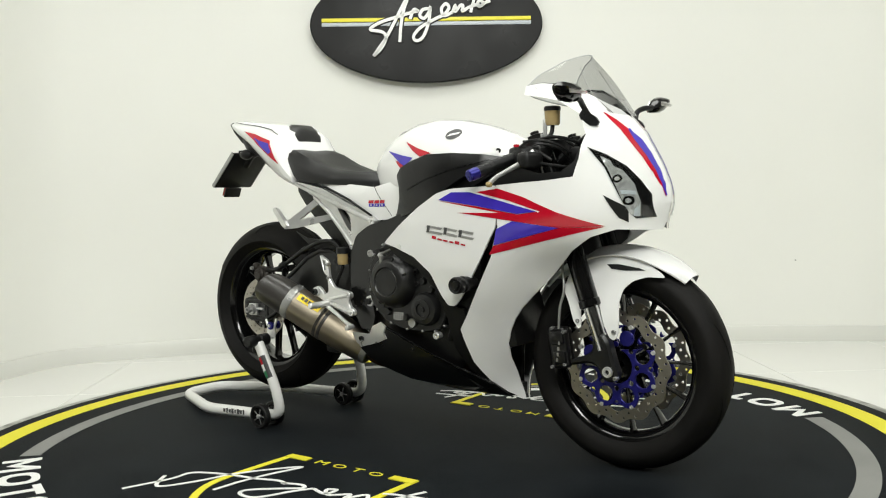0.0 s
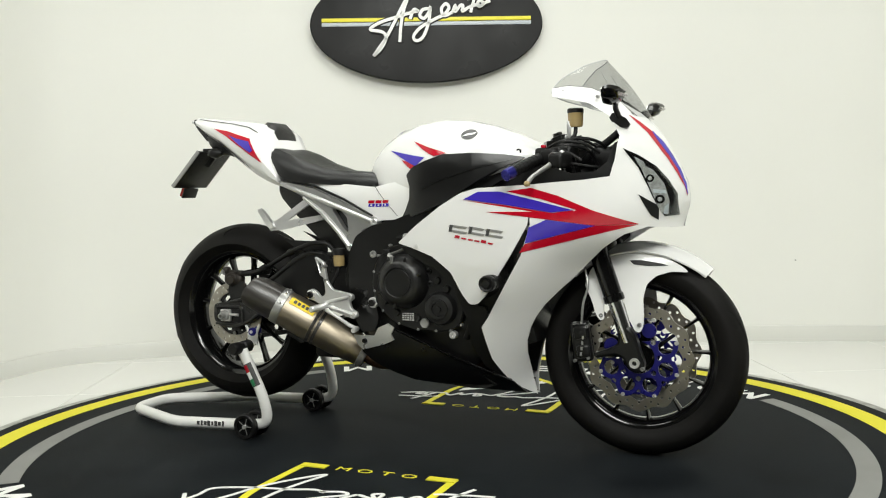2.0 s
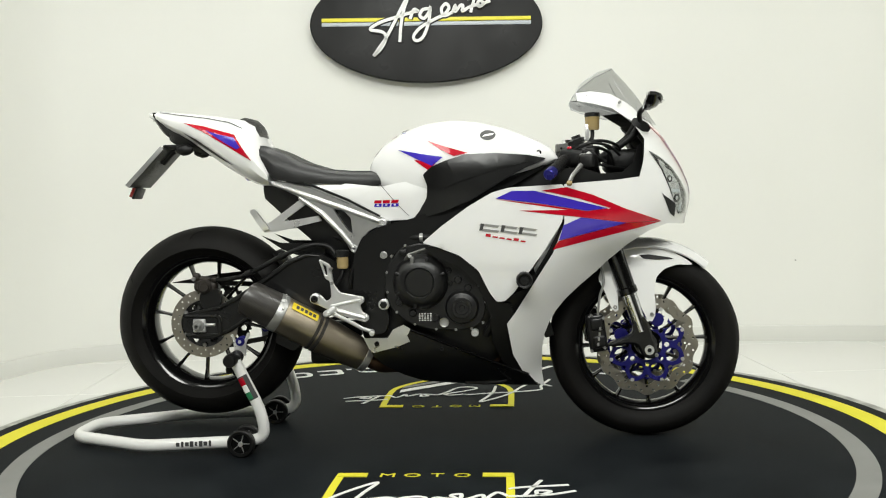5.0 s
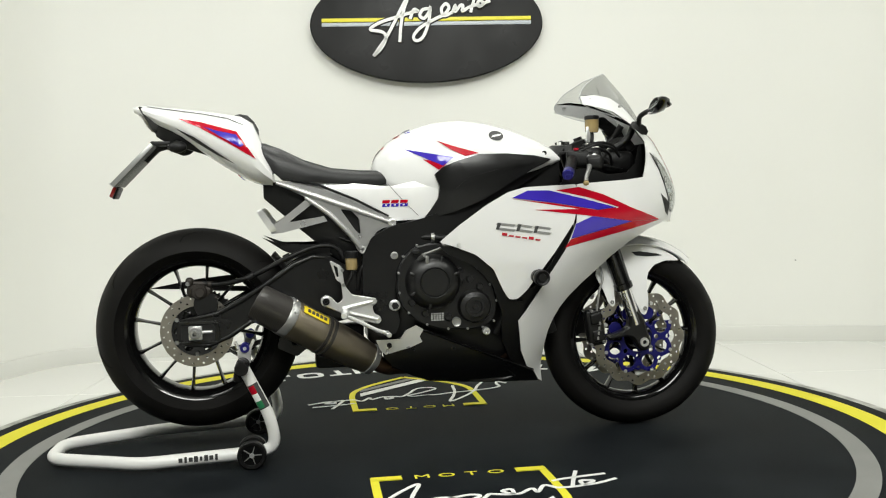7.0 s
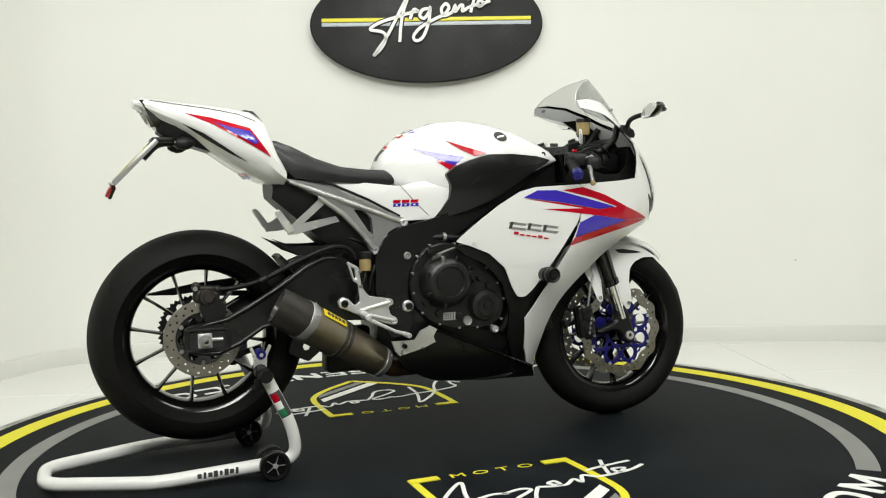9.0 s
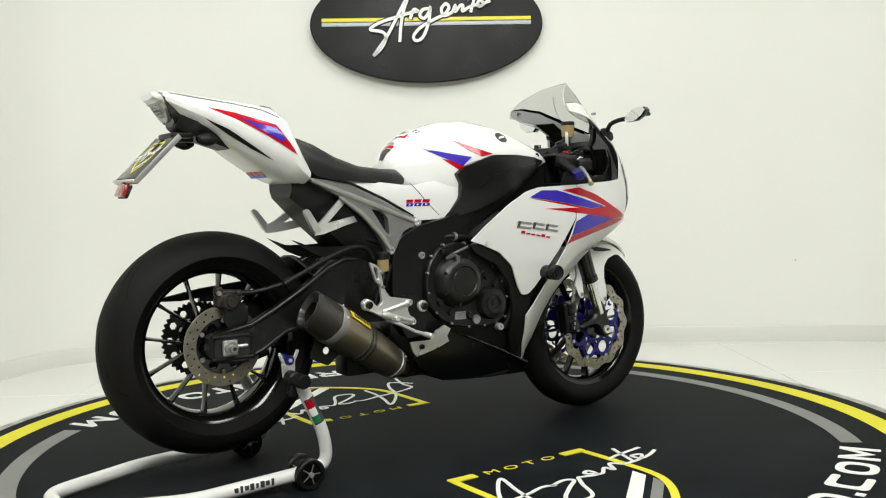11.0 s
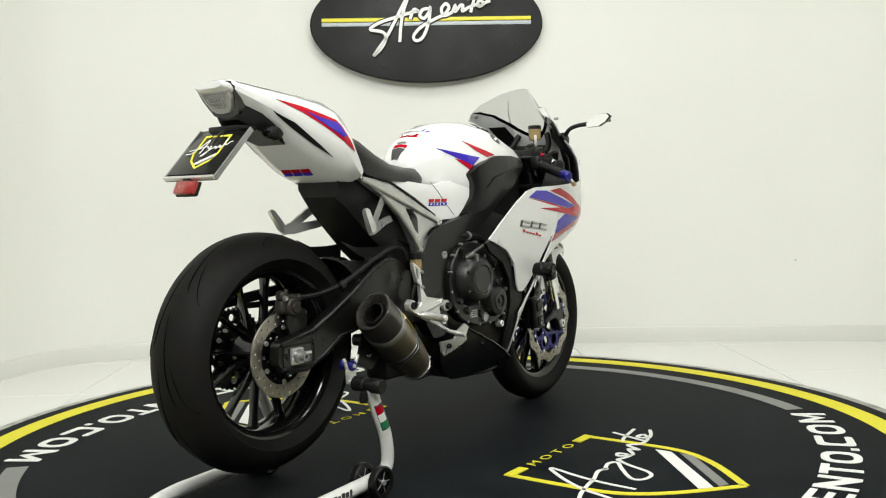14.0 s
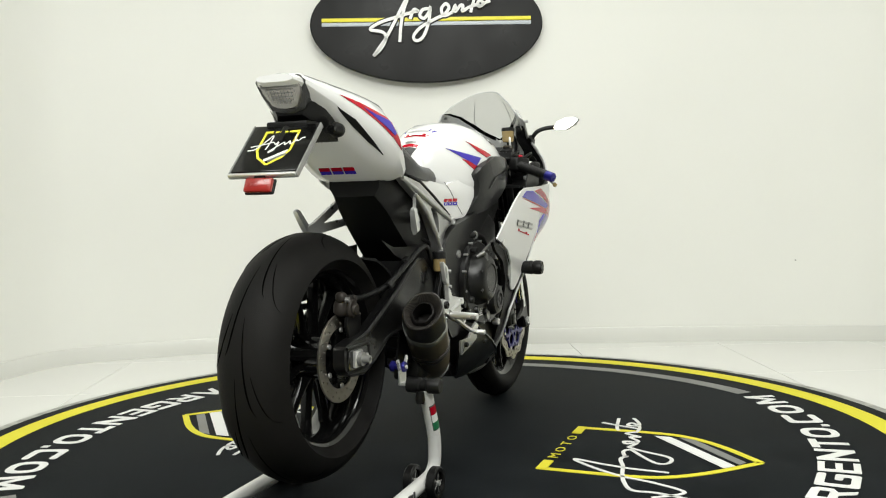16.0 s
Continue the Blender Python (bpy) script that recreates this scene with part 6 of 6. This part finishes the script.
both("fender_slot", [(0.648, 0.572), (0.68, 0.573), (0.74, 0.563), (0.758, 0.557), (0.70, 0.556), (0.662, 0.560)], fend_y, BLACK_PLASTIC, "black fender slot", 0.002, 0.03, 0.002, dy=FORK_Y, dz=0.010)
for s in (-1, 1):
    bolt((0.681, FORK_Y + s * 0.109, 0.400), 0.0075, ALLOY_GREY)
    bolt((0.570, FORK_Y + s * 0.107, 0.424), 0.0075, ALLOY_GREY)

# cockpit
part("top_yoke", loft([[(x, y, z) for y, z in mirrored([(0, 0.935), (w, 0.930), (w, 0.905), (0, 0.905)])] for x, w in ((0.40, 0.06), (0.43, 0.13), (0.485, 0.135), (0.51, 0.08))]), FRAME_BLACK, bike, "black top yoke")
part("lower_yoke", box(0.56, 0, 0.70, 0.07, 0.26, 0.05, 0.01), FRAME_BLACK, bike)
part("headstock", rod((0.56, 0, 0.60), (0.47, 0, 0.92), 0.045), FRAME_BLACK, bike)
part("instrument_panel", xform(box(0, 0, 0, 0.034, 0.13, 0.052, 0.010), Matrix.Translation((0.640, 0, 0.932)) @ Matrix.Rotation(radians(-35), 4, "Y")), BLACK_PLASTIC, bike, "black instrument panel")
both("cockpit_panel", [(0.37, 0.80), (0.45, 0.803), (0.56, 0.811), (0.640, 0.818), (0.648, 0.87), (0.650, 0.925), (0.634, 0.915), (0.618, 0.865), (0.585, 0.838), (0.52, 0.835), (0.46, 0.855), (0.39, 0.850)], lambda x, z: max(fair_w(x, z) - 0.040, 0.06), BLACK_PLASTIC, "black cockpit inner panel", 0.004, 0.03)
part("cockpit_shelf", loft([[(x, y, z) for y, z in ((-w, z0), (-w, z0 + 0.01), (w, z0 + 0.01), (w, z0))] for x, w, z0 in ((0.40, 0.17, 0.80), (0.55, 0.17, 0.81), (0.66, 0.12, 0.82), (0.72, 0.07, 0.83))]), BLACK_PLASTIC, bike)
part("nose_inner", loft([[(x, y, z) for y, z in ((-w, z0), (-w, z1), (w, z1), (w, z0))] for x, w, z0, z1 in ((0.668, 0.10, 0.80, 0.93), (0.69, 0.09, 0.72, 0.93), (0.74, 0.06, 0.71, 0.88))]), BLACK_PLASTIC, bike)
for s in (-1, 1):
    grip = part("grip", join(rod((0.374, s * 0.278, 0.841), (0.420, s * 0.165, 0.880), 0.0165, 0.0165, 20, 0.002), *[rod((0.374 + 0.046 * t, s * (0.278 - 0.113 * t), 0.841 + 0.039 * t), (0.374 + 0.046 * (t + 0.03), s * (0.278 - 0.113 * (t + 0.03)), 0.841 + 0.039 * (t + 0.03)), 0.0175, None, 20) for t in (0.08, 0.2, 0.32, 0.44, 0.56, 0.68, 0.8)]), BLACK_PLASTIC, bike, "black ribbed rubber grip")
    part("bar_end", rod((0.376, s * 0.275, 0.842), (0.364, s * 0.304, 0.832), 0.0175, 0.0165, 20, 0.003), BLUE_ANO, grip, "blue anodised bar end")
    part("handlebar", rod((0.420, s * 0.165, 0.880), (0.455, s * 0.09, 0.905), 0.011), BLACK_GLOSS, bike)
    part("switch_box", xform(box(0, 0, 0, 0.045, 0.045, 0.05, 0.010, 3), Matrix.Translation((0.430, s * 0.150, 0.886)) @ Matrix.Rotation(s * radians(22), 4, "Z")), BLACK_PLASTIC, bike, "black switch housing")
    part("clip_clamp", xform(lathe([(0.027, -0.018), (0.036, -0.018), (0.037, 0.018), (0.027, 0.018)], 24, "z"), Matrix.Translation((0.468, s * 0.107, 0.905)) @ Matrix.Rotation(radians(-18), 4, "Y")), FRAME_BLACK, bike)
    part("fork_cap", xform(lathe([(0, 0), (0.026, 0), (0.026, 0.012), (0.014, 0.016), (0.014, 0.024), (0, 0.024)], 6, "z"), Matrix.Translation((0.462, s * 0.107, 0.930)) @ Matrix.Rotation(radians(-18), 4, "Y")), FRAME_BLACK, bike, "black fork cap")
    part("master_cylinder", xform(join(box(0, 0, 0, 0.035, 0.06, 0.03, 0.008), box(0.02, -s * 0.02, 0, 0.03, 0.03, 0.028, 0.006)), Matrix.Translation((0.468, s * 0.145, 0.892))), BLACK_PLASTIC, bike, "black brake master cylinder")
    lev = part("lever", sweep([Vector(p) for p in ((0.472, s * 0.150, 0.880), (0.470, s * 0.185, 0.868), (0.455, s * 0.225, 0.852), (0.432, s * 0.270, 0.828), (0.424, s * 0.290, 0.812))], [0.011, 0.009, 0.007, 0.0058, 0.0065], 10), ALLOY_GREY, bike, "silver adjustable brake lever")
    part("lever_tip", xform(lathe([(0, -0.009), (0.007, -0.006), (0.008, 0.0), (0.006, 0.007), (0, 0.009)], 12, "x"), Matrix.Translation((0.423, s * 0.292, 0.808))), GOLD, lev)
    part("lever_adjuster", join(rod((0.470, s * 0.150, 0.880), (0.482, s * 0.172, 0.888), 0.018, None, 14, 0.004), box(0.474, s * 0.186, 0.884, 0.03, 0.026, 0.022, 0.006), rod((0.486, s * 0.17, 0.896), (0.500, s * 0.19, 0.880), 0.008, None, 10, 0.002)), ALLOY, lev)
for s in (-1, 1):
    part("throttle_housing" if s < 0 else "switch_cluster", xform(join(box(0, 0, 0, 0.060, 0.050, 0.052, 0.014, 3), box(0.042, 0.012 * s, -0.012, 0.050, 0.062, 0.044, 0.012, 3), box(0.020, -0.034 * s, 0.012, 0.075, 0.050, 0.034, 0.010, 3)), Matrix.Translation((0.452, s * 0.158, 0.884)) @ Matrix.Rotation(s * radians(22), 4, "Z")), BLACK_PLASTIC, bike, "black control housing on the handlebar")
part("fairing_stay", join(*[tube([(0.50, 0.05 * k, 0.86), (0.56, 0.07 * k, 0.90), (0.63, 0.08 * k, 0.95), (0.66, 0.06 * k, 1.0)], 0.011, 10) for k in (-1, 1)], box(0.60, 0, 0.875, 0.10, 0.19, 0.07, 0.02, 3)), BLACK_PLASTIC, bike, "black stay behind the nose fairing")
for pts in ([(0.44, -0.17, 0.905), (0.49, -0.185, 0.925), (0.545, -0.165, 0.918), (0.585, -0.13, 0.89)], [(0.46, -0.16, 0.872), (0.52, -0.175, 0.862), (0.57, -0.15, 0.852), (0.60, -0.11, 0.85)], [(0.41, -0.09, 0.915), (0.46, -0.10, 0.94), (0.52, -0.09, 0.935), (0.57, -0.07, 0.905)]):
    part("cable", tube(pts, 0.0042, 8), BLACK_PLASTIC, bike, "black control cable")
part("kill_switch", box(0.432, -0.166, 0.914, 0.014, 0.012, 0.008, 0.002), PAINT_RED, bike, "red kill switch")
rsv = part("front_reservoir", xform(lathe([(0, -0.026), (0.018, -0.026), (0.021, -0.020), (0.0225, 0.018), (0, 0.018)], 24, "z"), Matrix.Translation((0.507, -0.095, 0.995))), GOLD, bike, "amber front brake fluid reservoir")
part("cap", xform(lathe([(0, 0.014), (0.0235, 0.014), (0.0235, 0.024), (0.021, 0.027), (0, 0.027)], 24, "z"), Matrix.Translation((0.507, -0.095, 0.995))), BLACK_PLASTIC, rsv)
part("reservoir_bracket", join(box(0.490, -0.108, 0.962, 0.012, 0.006, 0.05, 0.002), rod((0.484, -0.11, 0.945), (0.462, -0.118, 0.915), 0.005)), ALLOY, bike, "silver reservoir bracket")
part("reservoir_hose", tube([(0.507, -0.095, 0.968), (0.505, -0.10, 0.945), (0.49, -0.115, 0.925), (0.478, -0.13, 0.905)], 0.006), BLACK_PLASTIC, bike)
part("ignition_ring", xform(lathe([(0.014, -0.006), (0.021, -0.006), (0.021, 0.006), (0.014, 0.006)], 24, "z"), Matrix.Translation((0.44, 0.0, 0.940))), CHROME, bike)
for pts in ([(0.45, -0.14, 0.90), (0.50, -0.15, 0.915), (0.55, -0.13, 0.90), (0.57, -0.10, 0.86)], [(0.45, -0.13, 0.915), (0.52, -0.13, 0.935), (0.58, -0.10, 0.92), (0.60, -0.06, 0.88)], [(0.43, 0.15, 0.90), (0.50, 0.15, 0.93), (0.55, 0.12, 0.90), (0.57, 0.08, 0.86)], [(0.40, -0.10, 0.905), (0.44, -0.16, 0.905), (0.50, -0.17, 0.895), (0.54, -0.16, 0.87)]):
    part("cable", tube(pts, 0.0048, 8), BLACK_PLASTIC, bike, "black control cable")

both("nose_liner", [(0.56, 1.030), (0.62, 0.990), (0.654, 0.934), (0.648, 0.87), (0.64, 0.83), (0.72, 0.80), (0.755, 0.83), (0.735, 0.88), (0.705, 0.93), (0.665, 0.985), (0.61, 1.033)], lambda x, z: max(fair_w(x, z) - 0.012, 0.01), BLACK_PLASTIC, "black inner lining of the nose", 0.003, 0.02)
# windscreen
ws = bmesh.new()
grid = []
NV, NU = 12, 20
for i in range(NV + 1):
    v = i / NV
    xc = curve_at(v, [0, 0.5, 1], [0.712, 0.648, 0.578])
    zc = curve_at(v, [0, 0.5, 1], [0.985, 1.082, 1.164])
    w = curve_at(v, [0, 0.35, 0.7, 1], [0.128, 0.146, 0.118, 0.060])
    dep = curve_at(v, [0, 0.35, 0.7, 1], [0.14, 0.21, 0.15, 0.05])
    drop = curve_at(v, [0, 0.35, 0.7, 1], [-0.03, -0.005, 0.02, 0.018])
    row = []
    for k in range(NU + 1):
        u = -1 + 2 * k / NU
        row.append(ws.verts.new((xc - dep * u * u, w * u, zc - drop * u * u)))
    grid.append(row)
for i in range(NV):
    for k in range(NU):
        ws.faces.new((grid[i][k], grid[i][k + 1], grid[i + 1][k + 1], grid[i + 1][k]))
bmesh.ops.recalc_face_normals(ws, faces=ws.faces)
edge_line = [row[0].co.copy() for row in grid] + [v.co.copy() for v in grid[-1][1:-1]] + [row[-1].co.copy() for row in grid[::-1]]
creases = [[row[k].co + Vector((0.0005, 0, 0.0008)) for row in grid[:10]] for k in (5, 15)]
screen = part("windscreen", ws, SMOKE, bike, "lightly smoked double-bubble windscreen")
screen.visible_shadow = False
SCREEN_EDGE = material("polished_acrylic_edge", (0.50, 0.51, 0.51), 0.12, vary=0.03)
part("screen_edge", sweep(edge_line, 0.0016, 6), SCREEN_EDGE, screen, "polished clear edge")
for line in creases:
    part("screen_crease", sweep(line, 0.0013, 6), ALLOY_GREY, screen)
both("screen_trim", [(0.455, 1.080), (0.50, 1.085), (0.56, 1.076), (0.62, 1.046), (0.68, 1.004), (0.70, 0.99), (0.692, 0.989), (0.618, 1.039), (0.557, 1.069), (0.50, 1.078)], lambda x, z: fair_w(x, z) - 0.006, BLACK_GLOSS, "", 0.002, 0.02)
for s in (-1, 1):
    bolt((0.485, s * 0.145, 1.067), 0.006, ALLOY_GREY, 0.003)
    bolt((0.585, s * 0.146, 1.047), 0.006, ALLOY_GREY, 0.003)


# mirrors
def mirror_thing(s):
    base = part("mirror_base", xform(loft([[(x, y, z) for y, z in ((-0.011 * k, -0.016 * k), (-0.011 * k, 0.016 * k), (0.011 * k, 0.012 * k), (0.011 * k, -0.012 * k))] for x, k in ((-0.028, 0.45), (-0.016, 0.85), (0.016, 0.9), (0.032, 0.4))]), Matrix.Translation((0.645, s * 0.140, 0.978)) @ Matrix.Rotation(radians(32), 4, "Y")), BLACK_PLASTIC, bike, "black mirror with clear indicator strip")
    part("stalk", tube([(0.645, s * 0.143, 0.985), (0.640, s * 0.165, 1.010), (0.648, s * 0.195, 1.022), (0.655, s * 0.235, 1.026)], 0.0078, 10), BLACK_PLASTIC, base)
    head = []
    for x, k in ((0.643, 0.80), (0.648, 0.88), (0.664, 0.84), (0.680, 0.62), (0.688, 0.26)):
        head.append([(x - 0.12 * (abs(y) - 0.27) * 0.5 + 0.22 * (z - 1.037), s * (0.272 + (y - 0.272) * k), 1.037 + (z - 1.037) * k) for y, z in ((0.222, 1.020), (0.235, 1.008), (0.285, 1.010), (0.318, 1.030), (0.334, 1.050), (0.318, 1.062), (0.275, 1.062), (0.238, 1.046))])
    hd = part("shell", loft(head), BLACK_GLOSS, base, "gloss black mirror shell")
    gl = [(0.6415 - 0.06 * (y - 0.27) + 0.22 * (z - 1.037) * 0.82, s * (0.272 + (y - 0.272) * 0.82), 1.037 + (z - 1.037) * 0.82) for y, z in ((0.222, 1.020), (0.235, 1.008), (0.285, 1.010), (0.318, 1.030), (0.334, 1.050), (0.318, 1.062), (0.275, 1.062), (0.238, 1.046))]
    part("mirror_glass", loft([gl, [(x - 0.0015, y, z) for x, y, z in gl]]), MIRROR, base, "mirror glass")
    part("indicator_strip", loft([[(x + 0.002, s * y, z + 0.002) for x, z in ((0.690 - 0.25 * abs(y - 0.262), 1.040), (0.697 - 0.25 * abs(y - 0.262), 1.034), (0.690 - 0.25 * abs(y - 0.262), 1.028))] for y in (0.232, 0.25, 0.27, 0.29, 0.308)]), CLEAR_LENS, base, "clear indicator strip")


mirror_thing(-1)
mirror_thing(1)

# ---- the paddock stand ----
stand = empty("paddock_stand", "white tubular rear paddock stand on black castor wheels", "paddock stand")


def spart(name, bm, mat, parent=None, label=""):
    return part(name, bm, mat, parent or stand, label)


spart("frame_tube", sweep(elbow([(-0.60, -0.205, 0.040), (-0.895, -0.208, 0.028), (-1.175, -0.085, 0.028), (-1.175, 0.085, 0.028), (-0.895, 0.208, 0.028), (-0.60, 0.205, 0.040)], 0.055), 0.019, 18), STAND_WHITE, None, "white enamelled base tube")
for s in (-1, 1):
    up = spart("upright", sweep(elbow([(-0.600, s * 0.205, 0.042), (-0.508, s * 0.206, 0.048), (-0.520, s * 0.216, 0.14), (-0.592, s * 0.222, 0.292)], 0.05), 0.0175, 18), STAND_WHITE, None, "white bent upright tube")
    d = Vector((-0.072, s * 0.006, 0.152)).normalized()
    b = Vector((-0.5545, s * 0.219, 0.2125))
    # sticker on the outer side: black strip with a small flag
    across = Vector((0, s, 0)).cross(d).normalized()
    for k, (m, w0, w1, h0, h1) in enumerate(((DARK_PRINT, -1.05, 1.05, -0.040, 0.040), (GREEN, -0.2, 0.95, -0.036, -0.013), (SIGN_WHITE, -0.2, 0.95, -0.013, 0.011), (PAINT_RED, -0.2, 0.95, 0.011, 0.036))):
        rad = 0.0179 if k == 0 else 0.0184
        st = bmesh.new()
        rows = []
        for q in range(7):
            an = w0 + (w1 - w0) * q / 6
            o = (Vector((0, s, 0)) * math.cos(an) - s * across * math.sin(an)) * rad
            rows.append([st.verts.new(b + d * h0 + o), st.verts.new(b + d * h1 + o)])
        for u, v in zip(rows, rows[1:]):
            st.faces.new((u[0], u[1], v[1], v[0]))
        ret = bmesh.ops.extrude_face_region(st, geom=st.faces[:])
        bmesh.ops.translate(st, vec=(0, -s * 0.0008, 0), verts=[v for v in ret["geom"] if isinstance(v, bmesh.types.BMVert)])
        bmesh.ops.recalc_face_normals(st, faces=st.faces)
        spart("sticker" if k == 0 else "flag_field", st, m, up)
    roll = spart("support", xform(lathe([(0, -0.045), (0.017, -0.045), (0.020, -0.040), (0.020, -0.012), (0.015, -0.008), (0.015, 0.008), (0.020, 0.012), (0.020, 0.045), (0, 0.045)], 22, "y"), Matrix.Translation((-0.598, s * 0.224, 0.300))), BLACK_PLASTIC, None, "black clamp support")
    spart("knob", xform(lathe([(0, -0.03), (0.011, -0.03), (0.013, -0.02), (0.010, 0.0), (0, 0.0)], 10, "z"), Matrix.Translation((-0.612, s * 0.217, 0.286))), BLACK_PLASTIC, roll)
    fork = [(-0.018, -0.02), (0.018, -0.02), (0.020, 0.02), (0.034, 0.05), (0.026, 0.054), (0.010, 0.022), (-0.010, 0.022), (-0.022, 0.05), (-0.030, 0.046), (-0.020, 0.02)]
    spart("fork_plate", xform(plate(rounded(fork, 0.004, 2), 0.006, 0.001), Matrix.Translation((-0.594, s * 0.160 - 0.003, 0.318))), ALLOY, roll, "silver V-shaped fork plate")
    spart("cross_pin", box(-0.596, s * 0.183, 0.302, 0.03, 0.055, 0.008, 0.002), ALLOY, roll)
    for dy in (-0.032, 0.032):
        wy = s * (0.206 + dy)
        w = spart("castor", xform(lathe([(0.030, -0.011), (0.038, -0.012), (0.042, -0.008), (0.042, 0.008), (0.038, 0.012), (0.030, 0.011)], 36, "y"), Matrix.Translation((-0.578, wy, 0.043))), BLACK_PLASTIC, None, "black plastic castor wheel")
        spart("castor_disc", xform(lathe([(0, -0.006), (0.030, -0.006), (0.030, 0.006), (0, 0.006)], 24, "y"), Matrix.Translation((-0.578, wy, 0.043))), BLACK_GLOSS, w)
        for k in range(5):
            a = 2 * math.pi * k / 5
            spart("castor_spoke", xform(box(0.017, 0, 0, 0.022, 0.015, 0.0032, 0.001), Matrix.Translation((-0.578, wy, 0.043)) @ Matrix.Rotation(a, 4, "Y")), ALLOY_GREY, w)
        spart("castor_nut", xform(lathe([(0, -0.013), (0.007, -0.013), (0.008, 0.013), (0, 0.013)], 10, "y"), Matrix.Translation((-0.578, wy, 0.043))), ALLOY, w)
    spart("castor_axle", rod((-0.578, s * 0.165, 0.043), (-0.578, s * 0.246, 0.043), 0.006), ALLOY_GREY)
    for k in range(8):
        c = Vector((-0.68 - 0.0145 * k, s * 0.2065 + s * 0.0185, 0.0365 - 0.0006 * k))
        spart("mark", box(c.x, c.y, c.z + 0.004, 0.011 if k % 3 else 0.007, 0.003, 0.012 if k % 2 else 0.017, 0.0005, 1), DARK_PRINT)
for s in (-1, 1):
    spool = part("spool", xform(lathe([(0, -0.022), (0.012, -0.022), (0.014, -0.019), (0.014, -0.014), (0.009, -0.010), (0.009, 0.008), (0.014, 0.012), (0.014, 0.018), (0, 0.02)], 24, "y"), Matrix.Translation((-0.592, s * 0.148, 0.344)) @ Matrix.Diagonal((1, -s * -1.0 if s > 0 else 1, 1, 1))), BLUE_ANO, bike, "blue anodised swingarm spool")
    part("spool_bolt", xform(lathe([(0, -0.004), (0.005, -0.004), (0.006, 0.002), (0, 0.002)], 10, "y"), Matrix.Translation((-0.592, s * 0.170, 0.344))), ALLOY, spool)

# ---- floor tiles ----
TILE = 0.80
tile_mesh = bpy.data.meshes.new("tile")
_bm = box(0, 0, 0, TILE - 0.003, TILE - 0.003, 0.006, 0.001, 1)
_bm.to_mesh(tile_mesh)
_bm.free()
tile_mesh.materials.append(WHITE_TILE)
for i in range(-8, 6):
    for j in range(-11, 3):
        x, y = 1.609 + TILE * (i - 0.5), 1.208 + TILE * (j + 0.5)
        if abs(x) < 4.6 and -6.9 < y < 2.7:
            ob = new("tile", tile_mesh)
            ob.parent = floor
            ob.location = (x, y, FLOOR - 0.003)


# ---- what moves ----
def motions():
    """The platform turns at a steady rate and carries the motorcycle and its stand."""
    turn = [(2.0 * k, -38.93 + 13.077 * k) for k in range(9)]
    for thing in (table, bike, stand):
        walk(thing, [(t, pose(0, 0, 0, 0, 0, a)) for t, a in turn])


motions()
